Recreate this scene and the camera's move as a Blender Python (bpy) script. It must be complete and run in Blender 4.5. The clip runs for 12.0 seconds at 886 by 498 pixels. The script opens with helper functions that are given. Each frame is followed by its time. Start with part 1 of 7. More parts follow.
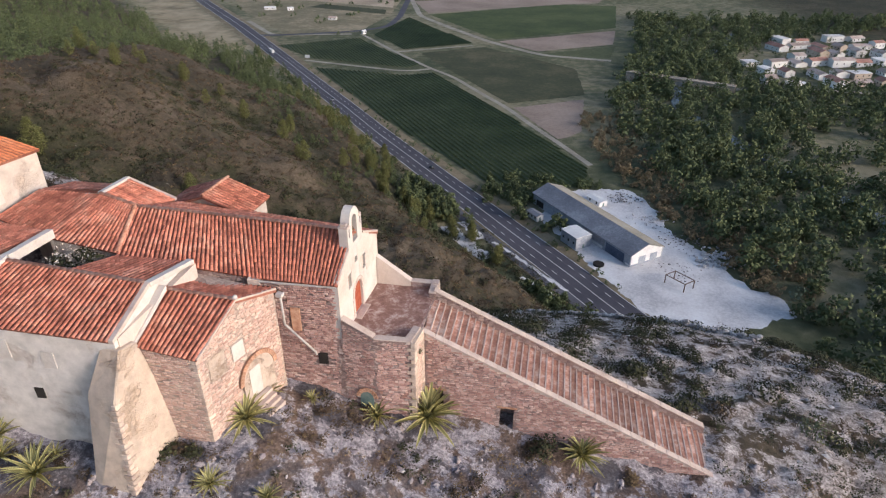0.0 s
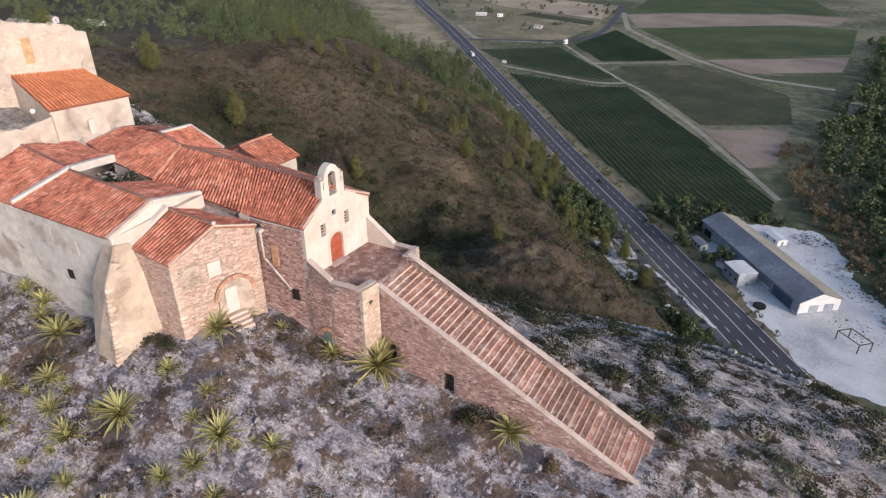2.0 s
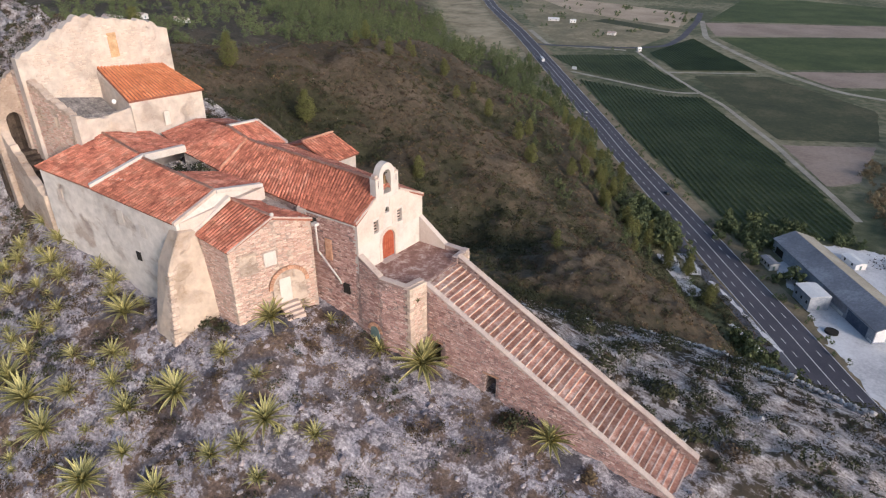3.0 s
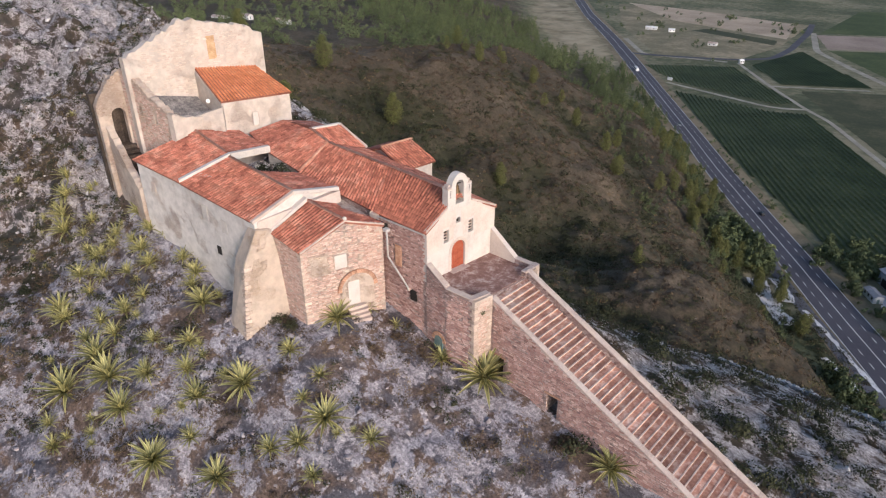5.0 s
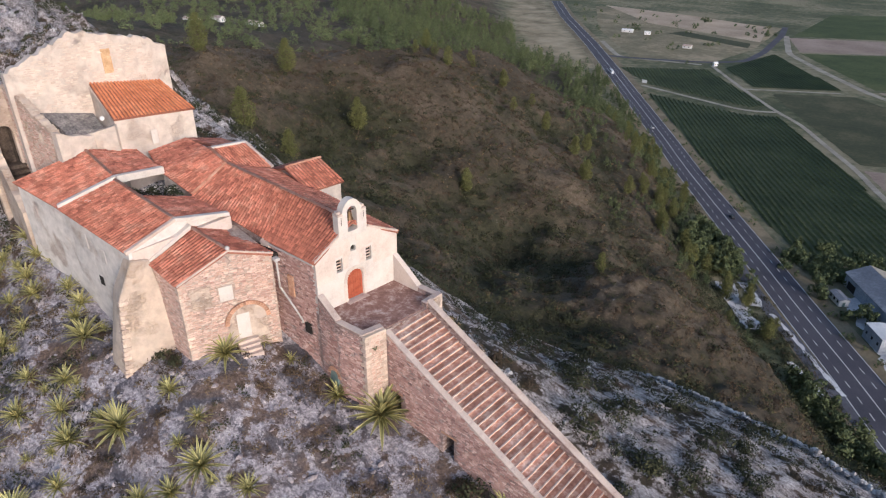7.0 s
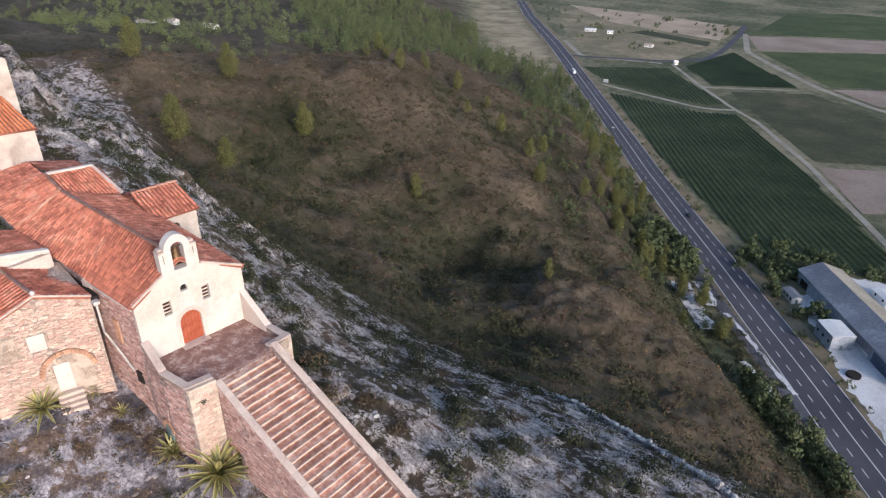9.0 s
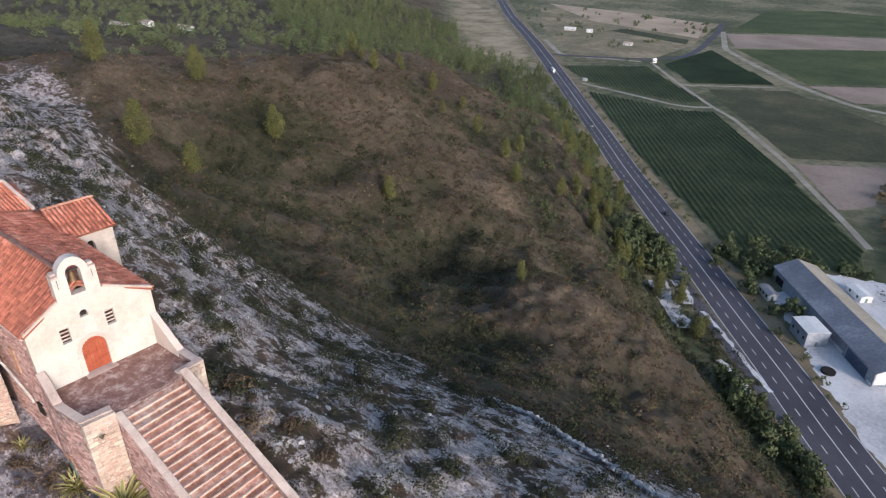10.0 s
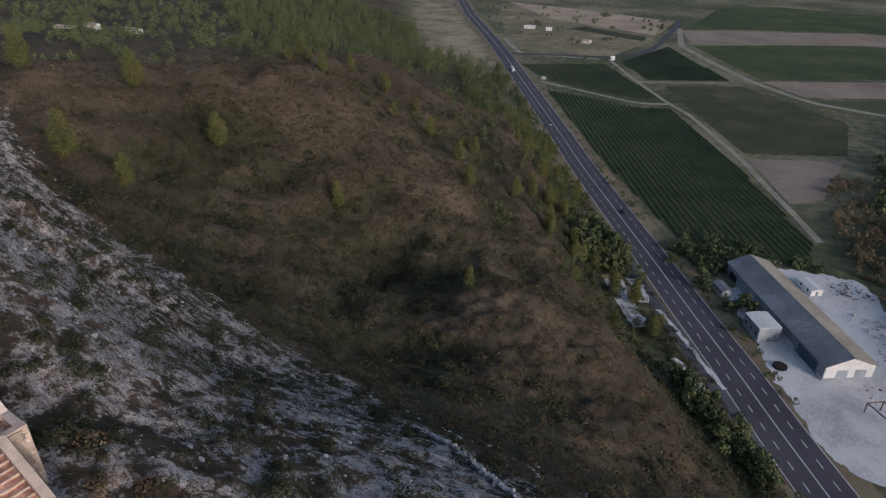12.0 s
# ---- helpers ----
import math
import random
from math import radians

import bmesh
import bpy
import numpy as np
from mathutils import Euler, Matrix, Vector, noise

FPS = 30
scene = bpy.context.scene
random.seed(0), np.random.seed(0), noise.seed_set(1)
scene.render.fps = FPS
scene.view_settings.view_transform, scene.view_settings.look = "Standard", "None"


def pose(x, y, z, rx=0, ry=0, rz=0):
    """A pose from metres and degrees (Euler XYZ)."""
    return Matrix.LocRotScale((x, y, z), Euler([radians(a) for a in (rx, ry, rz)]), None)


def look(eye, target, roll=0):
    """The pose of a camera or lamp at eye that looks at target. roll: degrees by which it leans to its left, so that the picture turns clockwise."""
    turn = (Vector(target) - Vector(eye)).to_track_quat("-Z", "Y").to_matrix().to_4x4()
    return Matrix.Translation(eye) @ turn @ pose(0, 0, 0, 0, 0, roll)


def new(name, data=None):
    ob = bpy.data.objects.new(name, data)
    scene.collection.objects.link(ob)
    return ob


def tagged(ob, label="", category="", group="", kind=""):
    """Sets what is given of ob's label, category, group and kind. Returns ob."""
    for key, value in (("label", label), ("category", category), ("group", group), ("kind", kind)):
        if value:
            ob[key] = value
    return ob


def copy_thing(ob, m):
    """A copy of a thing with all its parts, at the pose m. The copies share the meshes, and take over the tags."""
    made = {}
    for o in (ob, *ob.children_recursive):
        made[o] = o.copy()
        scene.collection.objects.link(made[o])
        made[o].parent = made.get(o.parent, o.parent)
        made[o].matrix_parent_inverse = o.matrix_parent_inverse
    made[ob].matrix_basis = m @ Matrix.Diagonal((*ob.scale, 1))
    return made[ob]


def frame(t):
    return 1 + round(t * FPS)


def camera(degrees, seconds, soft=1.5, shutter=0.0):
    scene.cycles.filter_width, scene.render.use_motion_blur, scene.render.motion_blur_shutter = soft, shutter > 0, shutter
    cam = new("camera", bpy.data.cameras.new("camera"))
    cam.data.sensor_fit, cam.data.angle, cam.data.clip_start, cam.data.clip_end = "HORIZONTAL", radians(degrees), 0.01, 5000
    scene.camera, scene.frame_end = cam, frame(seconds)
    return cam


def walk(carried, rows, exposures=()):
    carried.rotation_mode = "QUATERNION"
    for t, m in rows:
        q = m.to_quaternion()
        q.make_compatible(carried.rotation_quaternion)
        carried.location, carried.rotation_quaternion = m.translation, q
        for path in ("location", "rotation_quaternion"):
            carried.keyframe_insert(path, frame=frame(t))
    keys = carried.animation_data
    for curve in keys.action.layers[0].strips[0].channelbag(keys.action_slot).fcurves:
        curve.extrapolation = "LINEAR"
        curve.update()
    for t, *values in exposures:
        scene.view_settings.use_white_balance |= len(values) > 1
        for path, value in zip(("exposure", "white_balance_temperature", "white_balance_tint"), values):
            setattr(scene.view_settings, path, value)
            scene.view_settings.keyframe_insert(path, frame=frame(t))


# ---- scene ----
cam = camera(69.66, 12.0, soft=1.2)
PATH = [
    (0, (14.31, -34.26, 25.29), (12.226, -25.798, 20.389), -0.00),
    (0.1, (16.84, -33.69, 25.04), (14.510, -25.297, 20.132), -0.38),
    (0.2, (19.27, -33.38, 24.89), (16.640, -25.063, 19.994), -0.36),
    (0.3, (21.77, -33.15, 24.79), (18.812, -24.943, 19.908), -0.43),
    (0.4, (24.30, -32.95, 24.76), (20.967, -24.875, 19.889), -0.07),
    (0.5, (24.97, -33.00, 24.82), (21.530, -24.956, 19.971), -0.10),
    (1, (27.13, -32.76, 24.55), (23.266, -24.902, 19.714), -0.08),
    (1.5, (28.80, -32.51, 24.43), (24.500, -24.867, 19.628), -0.10),
    (2, (29.95, -32.36, 24.39), (25.246, -24.940, 19.612), -0.02),
    (2.5, (30.57, -32.25, 24.37), (25.470, -25.084, 19.608), 0.09),
    (3, (30.75, -32.21, 24.43), (25.269, -25.313, 19.696), 0.23),
    (3.5, (30.78, -32.24, 24.56), (24.931, -25.639, 19.847), 0.21),
    (3.7, (30.68, -32.22, 24.60), (24.696, -25.747, 19.889), 0.24),
    (5.3, (31.03, -30.68, 24.80), (24.606, -24.607, 20.132), 0.14),
    (5.5, (31.14, -30.18, 24.90), (24.735, -24.082, 20.226), 0.22),
    (6, (31.58, -28.58, 25.01), (25.223, -22.430, 20.338), 0.40),
    (6.5, (32.20, -26.54, 25.12), (25.906, -20.329, 20.463), 0.48),
    (7, (32.86, -24.34, 25.22), (26.622, -18.063, 20.566), 0.55),
    (9, (35.53, -14.99, 25.29), (29.578, -8.435, 20.640), 0.52),
    (9.5, (36.28, -12.79, 25.33), (30.401, -6.171, 20.681), 0.38),
    (10, (36.98, -10.44, 25.30), (31.195, -3.747, 20.647), 0.33),
    (10.5, (37.67, -8.12, 25.28), (31.969, -1.347, 20.626), 0.26),
    (11, (38.26, -5.87, 25.33), (32.647, 0.973, 20.672), 0.17),
    (11.5, (38.87, -4.20, 25.54), (33.352, 2.714, 20.877), 0.16),
    (12, (39.06, -2.86, 25.55), (33.635, 4.129, 20.879), 0.23),
]
walk(cam, [(t, look(eye, target, roll)) for t, eye, target, roll in PATH],
     exposures=[(0, 0.44, 6150, 11), (3.5, 0.34, 6100, 11), (7.2, 0.30, 5900, 11), (9.0, 0.52, 5900, 11), (10.9, 0.47, 5950, 11), (12, -0.28, 6100, 11)])

# ---------------------------------------------------------------- light
world = bpy.data.worlds.new("evening_sky")
scene.world = world
world.use_nodes = True
SUN_ELEV, SUN_AZ = 17.0, -14.0          # degrees; azimuth counted from +x towards +y
sky = world.node_tree.nodes.new("ShaderNodeTexSky")
sky.sky_type, sky.sun_disc = "NISHITA", False
sky.sun_elevation, sky.sun_rotation = radians(SUN_ELEV), radians(90 - SUN_AZ)
sky.dust_density, sky.air_density = 2.0, 1.0
world.node_tree.links.new(sky.outputs[0], world.node_tree.nodes["Background"].inputs[0])
world.node_tree.nodes["Background"].inputs[1].default_value = 0.15
sun = new("sun", bpy.data.lights.new("sun", "SUN"))
sun.data.energy, sun.data.angle, sun.data.color = 1.95, radians(16), (1.0, 0.865, 0.80)
ce, se = math.cos(radians(SUN_ELEV)), math.sin(radians(SUN_ELEV))
sun.matrix_world = look((0, 0, 0), (-ce * math.cos(radians(SUN_AZ)), -ce * math.sin(radians(SUN_AZ)), -se))


# ---------------------------------------------------------------- materials
def ramp(nt, fac, stops):
    n = nt.nodes.new("ShaderNodeValToRGB")
    while len(n.color_ramp.elements) < len(stops):
        n.color_ramp.elements.new(0.5)
    for e, (p, c) in zip(n.color_ramp.elements, stops):
        e.position, e.color = p, (*c, 1)
    nt.links.new(fac, n.inputs[0])
    return n.outputs[0]


def noise_tex(nt, vec, scale, detail=4.0, rough=0.6, dist=0.0):
    n = nt.nodes.new("ShaderNodeTexNoise")
    n.inputs["Scale"].default_value, n.inputs["Detail"].default_value = scale, detail
    n.inputs["Roughness"].default_value, n.inputs["Distortion"].default_value = rough, dist
    nt.links.new(vec, n.inputs["Vector"])
    return n.outputs["Fac"]


def mixc(nt, fac, a, b, mode="MIX"):
    n = nt.nodes.new("ShaderNodeMix")
    n.data_type, n.blend_type = "RGBA", mode
    for s, v in ((n.inputs[0], fac), (n.inputs[6], a), (n.inputs[7], b)):
        if hasattr(v, "is_output"):
            nt.links.new(v, s)
        else:
            s.default_value = v if isinstance(v, (int, float)) else (*v, 1)
    return n.outputs[2]


def maths(nt, op, a, b=0.0, clamp=False):
    n = nt.nodes.new("ShaderNodeMath")
    n.operation, n.use_clamp = op, clamp
    for s, v in ((n.inputs[0], a), (n.inputs[1], b)):
        if hasattr(v, "is_output"):
            nt.links.new(v, s)
        else:
            s.default_value = v
    return n.outputs[0]


def begin(name, rough=0.9, spec=0.25):
    m = bpy.data.materials.new(name)
    m.use_nodes = True
    nt = m.node_tree
    bs = nt.nodes["Principled BSDF"]
    bs.inputs["Roughness"].default_value = rough
    bs.inputs["Specular IOR Level"].default_value = spec
    co = nt.nodes.new("ShaderNodeTexCoord").outputs["Object"]
    return m, nt, bs, co


def relief(nt, bs, height, strength, distance):
    b = nt.nodes.new("ShaderNodeBump")
    b.inputs["Strength"].default_value, b.inputs["Distance"].default_value = strength, distance
    nt.links.new(height, b.inputs["Height"])
    nt.links.new(b.outputs[0], bs.inputs["Normal"])


def stretch(nt, co, sx, sy, sz):
    n = nt.nodes.new("ShaderNodeMapping")
    n.inputs["Scale"].default_value = (sx, sy, sz)
    nt.links.new(co, n.inputs[0])
    return n.outputs[0]


def surface(name, dark, mid, light, coarse=0.5, fine=6.0, rough=0.9, bump=0.4, depth=0.03, vary="", amount=0.35, metal=0.0):
    """Stained, grainy surface at two scales; vary: 'object' or 'island' tints each piece."""
    m, nt, bs, co = begin(name, rough)
    bs.inputs["Metallic"].default_value = metal
    a, b = noise_tex(nt, co, coarse, 4), noise_tex(nt, co, fine, 5, 0.7)
    f = maths(nt, "ADD", maths(nt, "MULTIPLY", a, 0.6), maths(nt, "MULTIPLY", b, 0.4))
    col = ramp(nt, f, [(0.36, dark), (0.5, mid), (0.64, light)])
    if vary:
        r = (nt.nodes.new("ShaderNodeObjectInfo").outputs["Random"] if vary == "object"
             else nt.nodes.new("ShaderNodeNewGeometry").outputs["Random Per Island"])
        k = maths(nt, "ADD", maths(nt, "MULTIPLY", r, 2 * amount), 1 - amount)
        g = nt.nodes.new("ShaderNodeCombineColor")
        for s in g.inputs[:3]:
            nt.links.new(k, s)
        col = mixc(nt, 1.0, col, g.outputs[0], "MULTIPLY")
    nt.links.new(col, bs.inputs["Base Color"])
    relief(nt, bs, b, bump, depth)
    return m


def rubble(name, tones, mortar, size=3.6, plaster=None, cover=0.5):
    """Rubble masonry; plaster: a colour of worn render over part of it."""
    m, nt, bs, co = begin(name, 0.93)
    warp = nt.nodes.new("ShaderNodeVectorMath")
    warp.operation = "ADD"
    nz = nt.nodes.new("ShaderNodeTexNoise")
    nz.inputs["Scale"].default_value = 2.5
    nt.links.new(co, nz.inputs["Vector"])
    sc = nt.nodes.new("ShaderNodeVectorMath")
    sc.operation = "SCALE"
    sc.inputs["Scale"].default_value = 0.16
    nt.links.new(nz.outputs["Color"], sc.inputs[0])
    nt.links.new(co, warp.inputs[0])
    nt.links.new(sc.outputs[0], warp.inputs[1])
    v3 = stretch(nt, warp.outputs[0], 1, 1, 1.7)
    vo, ve = nt.nodes.new("ShaderNodeTexVoronoi"), nt.nodes.new("ShaderNodeTexVoronoi")
    ve.feature = "DISTANCE_TO_EDGE"
    for v in (vo, ve):
        v.inputs["Scale"].default_value = size
        nt.links.new(v3, v.inputs["Vector"])
    sep = nt.nodes.new("ShaderNodeSeparateColor")
    nt.links.new(vo.outputs["Color"], sep.inputs[0])
    grain, stain = noise_tex(nt, co, 14, 4), noise_tex(nt, co, 0.45, 4)
    stone = ramp(nt, maths(nt, "ADD", maths(nt, "MULTIPLY", sep.outputs[0], 0.75), maths(nt, "MULTIPLY", grain, 0.25)),
                 [(0.1 + 0.8 * i / (len(tones) - 1), c) for i, c in enumerate(tones)])
    joint = ramp(nt, ve.outputs["Distance"], [(0.02, (0, 0, 0)), (0.09, (1, 1, 1))])
    col = mixc(nt, joint, mortar, stone)
    col = mixc(nt, ramp(nt, stain, [(0.4, (0, 0, 0)), (0.7, (0.5, 0.5, 0.5))]), col, tuple(0.75 * c for c in mortar))
    height = maths(nt, "ADD", joint, maths(nt, "MULTIPLY", grain, 0.4))
    if plaster:
        p = noise_tex(nt, co, 0.35, 6, 0.65, 0.4)
        mask = ramp(nt, p, [(cover - 0.05, (0, 0, 0)), (cover + 0.05, (1, 1, 1))])
        pc = mixc(nt, ramp(nt, noise_tex(nt, co, 1.3, 5), [(0.35, (0, 0, 0)), (0.7, (1, 1, 1))]), plaster, tuple(0.72 * c for c in plaster))
        col = mixc(nt, mask, col, pc)
        height = maths(nt, "MAXIMUM", height, maths(nt, "MULTIPLY", mask, 1.1))
    nt.links.new(col, bs.inputs["Base Color"])
    relief(nt, bs, height, 1.0, 0.07)
    return m


def foliage(name, dark, mid, light, thin=0.25):
    m, nt, bs, co = begin(name, 0.75, 0.2)
    r = nt.nodes.new("ShaderNodeNewGeometry").outputs["Random Per Island"]
    patch = noise_tex(nt, co, 0.05, 4)
    clump = noise_tex(nt, co, 0.55, 3)
    f = maths(nt, "ADD", maths(nt, "MULTIPLY", r, 0.16), maths(nt, "ADD", maths(nt, "MULTIPLY", patch, 0.50), maths(nt, "MULTIPLY", clump, 0.45)))
    col = ramp(nt, f, [(0.30, dark), (0.55, mid), (0.80, light)])
    nt.links.new(col, bs.inputs["Base Color"])
    return m


M = {}
M["stone_red"] = rubble("rubble_reddish", [(0.17, 0.105, 0.10), (0.42, 0.30, 0.275), (0.30, 0.20, 0.185), (0.55, 0.43, 0.40), (0.36, 0.25, 0.235), (0.64, 0.54, 0.50)], (0.33, 0.245, 0.225), 2.9, (0.50, 0.40, 0.37), 0.66)
M["stone_warm"] = rubble("rubble_ochre", [(0.30, 0.215, 0.18), (0.60, 0.47, 0.40), (0.44, 0.33, 0.28), (0.70, 0.59, 0.51), (0.54, 0.42, 0.36)], (0.50, 0.405, 0.35), 2.9, (0.60, 0.49, 0.42), 0.63)
M["stone_quoin"] = rubble("rubble_pale", [(0.36, 0.26, 0.20), (0.58, 0.46, 0.38), (0.48, 0.36, 0.29), (0.68, 0.57, 0.48)], (0.52, 0.42, 0.35), 4.2, (0.64, 0.535, 0.455), 0.50)
M["ochre_render"] = rubble("worn_ochre_render", [(0.46, 0.35, 0.27), (0.58, 0.46, 0.37), (0.52, 0.40, 0.31)], (0.54, 0.43, 0.345), 3.6, (0.62, 0.515, 0.43), 0.42)
M["plaster_grey"] = rubble("worn_grey_render", [(0.50, 0.42, 0.37), (0.58, 0.50, 0.45), (0.46, 0.38, 0.34)], (0.54, 0.47, 0.43), 4.0, (0.74, 0.695, 0.665), 0.41)
M["plaster_warm"] = rubble("worn_cream_render", [(0.50, 0.40, 0.345), (0.64, 0.54, 0.47), (0.56, 0.46, 0.40)], (0.58, 0.49, 0.43), 4.6, (0.66, 0.58, 0.52), 0.41)
M["white"] = surface("white_limewash", (0.50, 0.45, 0.42), (0.60, 0.555, 0.52), (0.65, 0.61, 0.58), 0.8, 9, 0.85, 0.25, 0.015)
M["cream"] = surface("cream_render", (0.52, 0.435, 0.39), (0.615, 0.53, 0.48), (0.68, 0.60, 0.555), 0.7, 8, 0.9, 0.35, 0.02)
M["cap"] = surface("parapet_mortar", (0.42, 0.33, 0.29), (0.54, 0.44, 0.39), (0.62, 0.53, 0.47), 0.9, 10, 0.9, 0.5, 0.02)
M["tile"] = surface("barrel_tile", (0.28, 0.094, 0.066), (0.50, 0.185, 0.125), (0.63, 0.325, 0.24), 0.8, 11, 0.85, 0.3, 0.01, "island", 0.32)
M["tile_piece"] = surface("barrel_tile_single", (0.28, 0.094, 0.066), (0.50, 0.185, 0.125), (0.63, 0.325, 0.24), 0.8, 11, 0.85, 0.3, 0.01, "object", 0.32)
M["tile_new"] = surface("new_orange_tile", (0.43, 0.15, 0.075), (0.55, 0.20, 0.10), (0.60, 0.27, 0.15), 0.8, 9, 0.8, 0.2, 0.01, "island", 0.15)
M["tile_ridge"] = surface("pale_ridge_tile", (0.40, 0.17, 0.11), (0.55, 0.29, 0.20), (0.64, 0.42, 0.32), 0.9, 9, 0.85, 0.3, 0.01)
M["tile_bed"] = surface("tile_channel", (0.17, 0.063, 0.044), (0.29, 0.115, 0.08), (0.38, 0.18, 0.125), 0.6, 8, 0.9, 0.3, 0.02)
M["wood_red"] = surface("red_brown_door_wood", (0.26, 0.06, 0.032), (0.37, 0.095, 0.05), (0.43, 0.14, 0.08), 2, 20, 0.6, 0.3, 0.01)
# Near-black for unlit openings; also stands in for the shadow between roofs.
M["dark"] = surface("dark_interior", (0.02, 0.017, 0.015), (0.03, 0.026, 0.024), (0.04, 0.035, 0.03), 1, 8, 0.95, 0.2, 0.02)
M["door_teal"] = surface("faded_teal_paint", (0.10, 0.16, 0.16), (0.16, 0.23, 0.22), (0.22, 0.28, 0.26), 2, 14, 0.7, 0.3, 0.01)
M["brick"] = surface("brick_arch", (0.34, 0.17, 0.11), (0.48, 0.27, 0.18), (0.56, 0.38, 0.28), 3, 14, 0.9, 0.5, 0.02, "object", 0.25)
M["ochre_brick"] = surface("ochre_brick_filling", (0.42, 0.27, 0.15), (0.54, 0.36, 0.21), (0.62, 0.46, 0.30), 2, 9, 0.9, 0.5, 0.02)
M["step"] = surface("terracotta_step", (0.23, 0.115, 0.088), (0.40, 0.215, 0.16), (0.62, 0.47, 0.40), 1.1, 4, 0.85, 0.4, 0.02, "object", 0.34)
M["nosing"] = surface("pale_step_nosing", (0.44, 0.31, 0.26), (0.58, 0.45, 0.39), (0.66, 0.56, 0.51), 1.6, 10, 0.9, 0.4, 0.01)
M["paving"] = surface("terrace_paving", (0.17, 0.095, 0.08), (0.30, 0.175, 0.145), (0.58, 0.48, 0.43), 1.1, 4, 0.85, 0.3, 0.02)
M["zinc"] = surface("zinc_pipe", (0.45, 0.42, 0.41), (0.55, 0.52, 0.50), (0.62, 0.60, 0.58), 2, 12, 0.55, 0.1, 0.01)
M["bronze"] = surface("bell_bronze", (0.08, 0.05, 0.03), (0.14, 0.09, 0.05), (0.20, 0.13, 0.08), 3, 14, 0.5, 0.2, 0.01, metal=0.6)
M["iron"] = surface("dark_iron", (0.04, 0.035, 0.03), (0.07, 0.06, 0.055), (0.11, 0.09, 0.08), 3, 14, 0.6, 0.2, 0.01, metal=0.5)
M["bark"] = surface("bark", (0.05, 0.04, 0.03), (0.10, 0.075, 0.055), (0.16, 0.12, 0.09), 1, 9, 0.95, 0.6, 0.03)
M["scrub"] = foliage("garrigue_scrub", (0.034, 0.027, 0.019), (0.080, 0.058, 0.038), (0.155, 0.110, 0.076))
M["scrub_green"] = foliage("green_scrub", (0.022, 0.026, 0.014), (0.044, 0.048, 0.024), (0.088, 0.086, 0.044))
M["scrub_olive"] = foliage("olive_scrub", (0.034, 0.038, 0.017), (0.066, 0.067, 0.030), (0.115, 0.105, 0.050))
M["scrub_rust"] = foliage("rust_scrub", (0.055, 0.038, 0.024), (0.110, 0.074, 0.046), (0.185, 0.130, 0.085))
M["scrub_dry"] = foliage("dry_grass", (0.09, 0.065, 0.040), (0.18, 0.13, 0.075), (0.30, 0.22, 0.12))
M["pine"] = foliage("pine_needles", (0.070, 0.078, 0.027), (0.135, 0.140, 0.050), (0.21, 0.20, 0.078))
M["wood_leaf"] = foliage("woodland_leaf", (0.045, 0.060, 0.031), (0.092, 0.116, 0.054), (0.155, 0.172, 0.080))
M["cane"] = foliage("dry_cane", (0.12, 0.095, 0.055), (0.22, 0.17, 0.10), (0.34, 0.265, 0.165))
M["bank_leaf"] = foliage("light_woodland_leaf", (0.065, 0.085, 0.038), (0.125, 0.15, 0.066), (0.20, 0.215, 0.10))
M["willow"] = foliage("willow_leaf", (0.075, 0.095, 0.062), (0.125, 0.15, 0.10), (0.19, 0.21, 0.14))
M["reed"] = foliage("reed_leaf", (0.075, 0.09, 0.05), (0.14, 0.15, 0.085), (0.25, 0.22, 0.13))
M["agave_mid"] = surface("agave_green", (0.17, 0.17, 0.065), (0.28, 0.265, 0.105), (0.37, 0.34, 0.15), 1.5, 8, 0.55, 0.1, 0.01, "object", 0.3)
M["agave_edge"] = surface("agave_yellow_margin", (0.42, 0.38, 0.15), (0.56, 0.51, 0.22), (0.66, 0.61, 0.32), 1.5, 8, 0.55, 0.1, 0.01, "object", 0.3)
M["asphalt"] = surface("asphalt", (0.062, 0.060, 0.075), (0.080, 0.077, 0.094), (0.10, 0.097, 0.115), 0.05, 1.5, 0.85, 0.1, 0.01)
M["paint"] = surface("road_paint", (0.55, 0.55, 0.56), (0.66, 0.66, 0.66), (0.72, 0.72, 0.72), 0.4, 4, 0.7, 0.05, 0.01)
M["chalk"] = surface("white_quarry_gravel", (0.42, 0.42, 0.44), (0.62, 0.61, 0.62), (0.74, 0.74, 0.75), 0.06, 0.9, 0.95, 0.4, 0.05)
M["track"] = surface("pale_dirt_track", (0.22, 0.20, 0.16), (0.32, 0.29, 0.24), (0.40, 0.37, 0.31), 0.06, 0.8, 0.95, 0.3, 0.05)
M["verge"] = surface("dry_verge", (0.13, 0.11, 0.07), (0.21, 0.17, 0.11), (0.28, 0.23, 0.15), 0.08, 0.8, 0.95, 0.4, 0.1)
M["bare"] = surface("bare_field_soil", (0.21, 0.16, 0.13), (0.29, 0.225, 0.185), (0.36, 0.285, 0.235), 0.02, 0.4, 0.95, 0.4, 0.1)
M["field"] = surface("grass_between_vines", (0.055, 0.068, 0.034), (0.085, 0.098, 0.048), (0.13, 0.13, 0.07), 0.015, 0.3, 0.95, 0.4, 0.1)
M["metal_roof"] = surface("grey_sheet_roof", (0.17, 0.17, 0.19), (0.25, 0.25, 0.275), (0.42, 0.42, 0.45), 0.05, 0.9, 0.42, 0.1, 0.02)
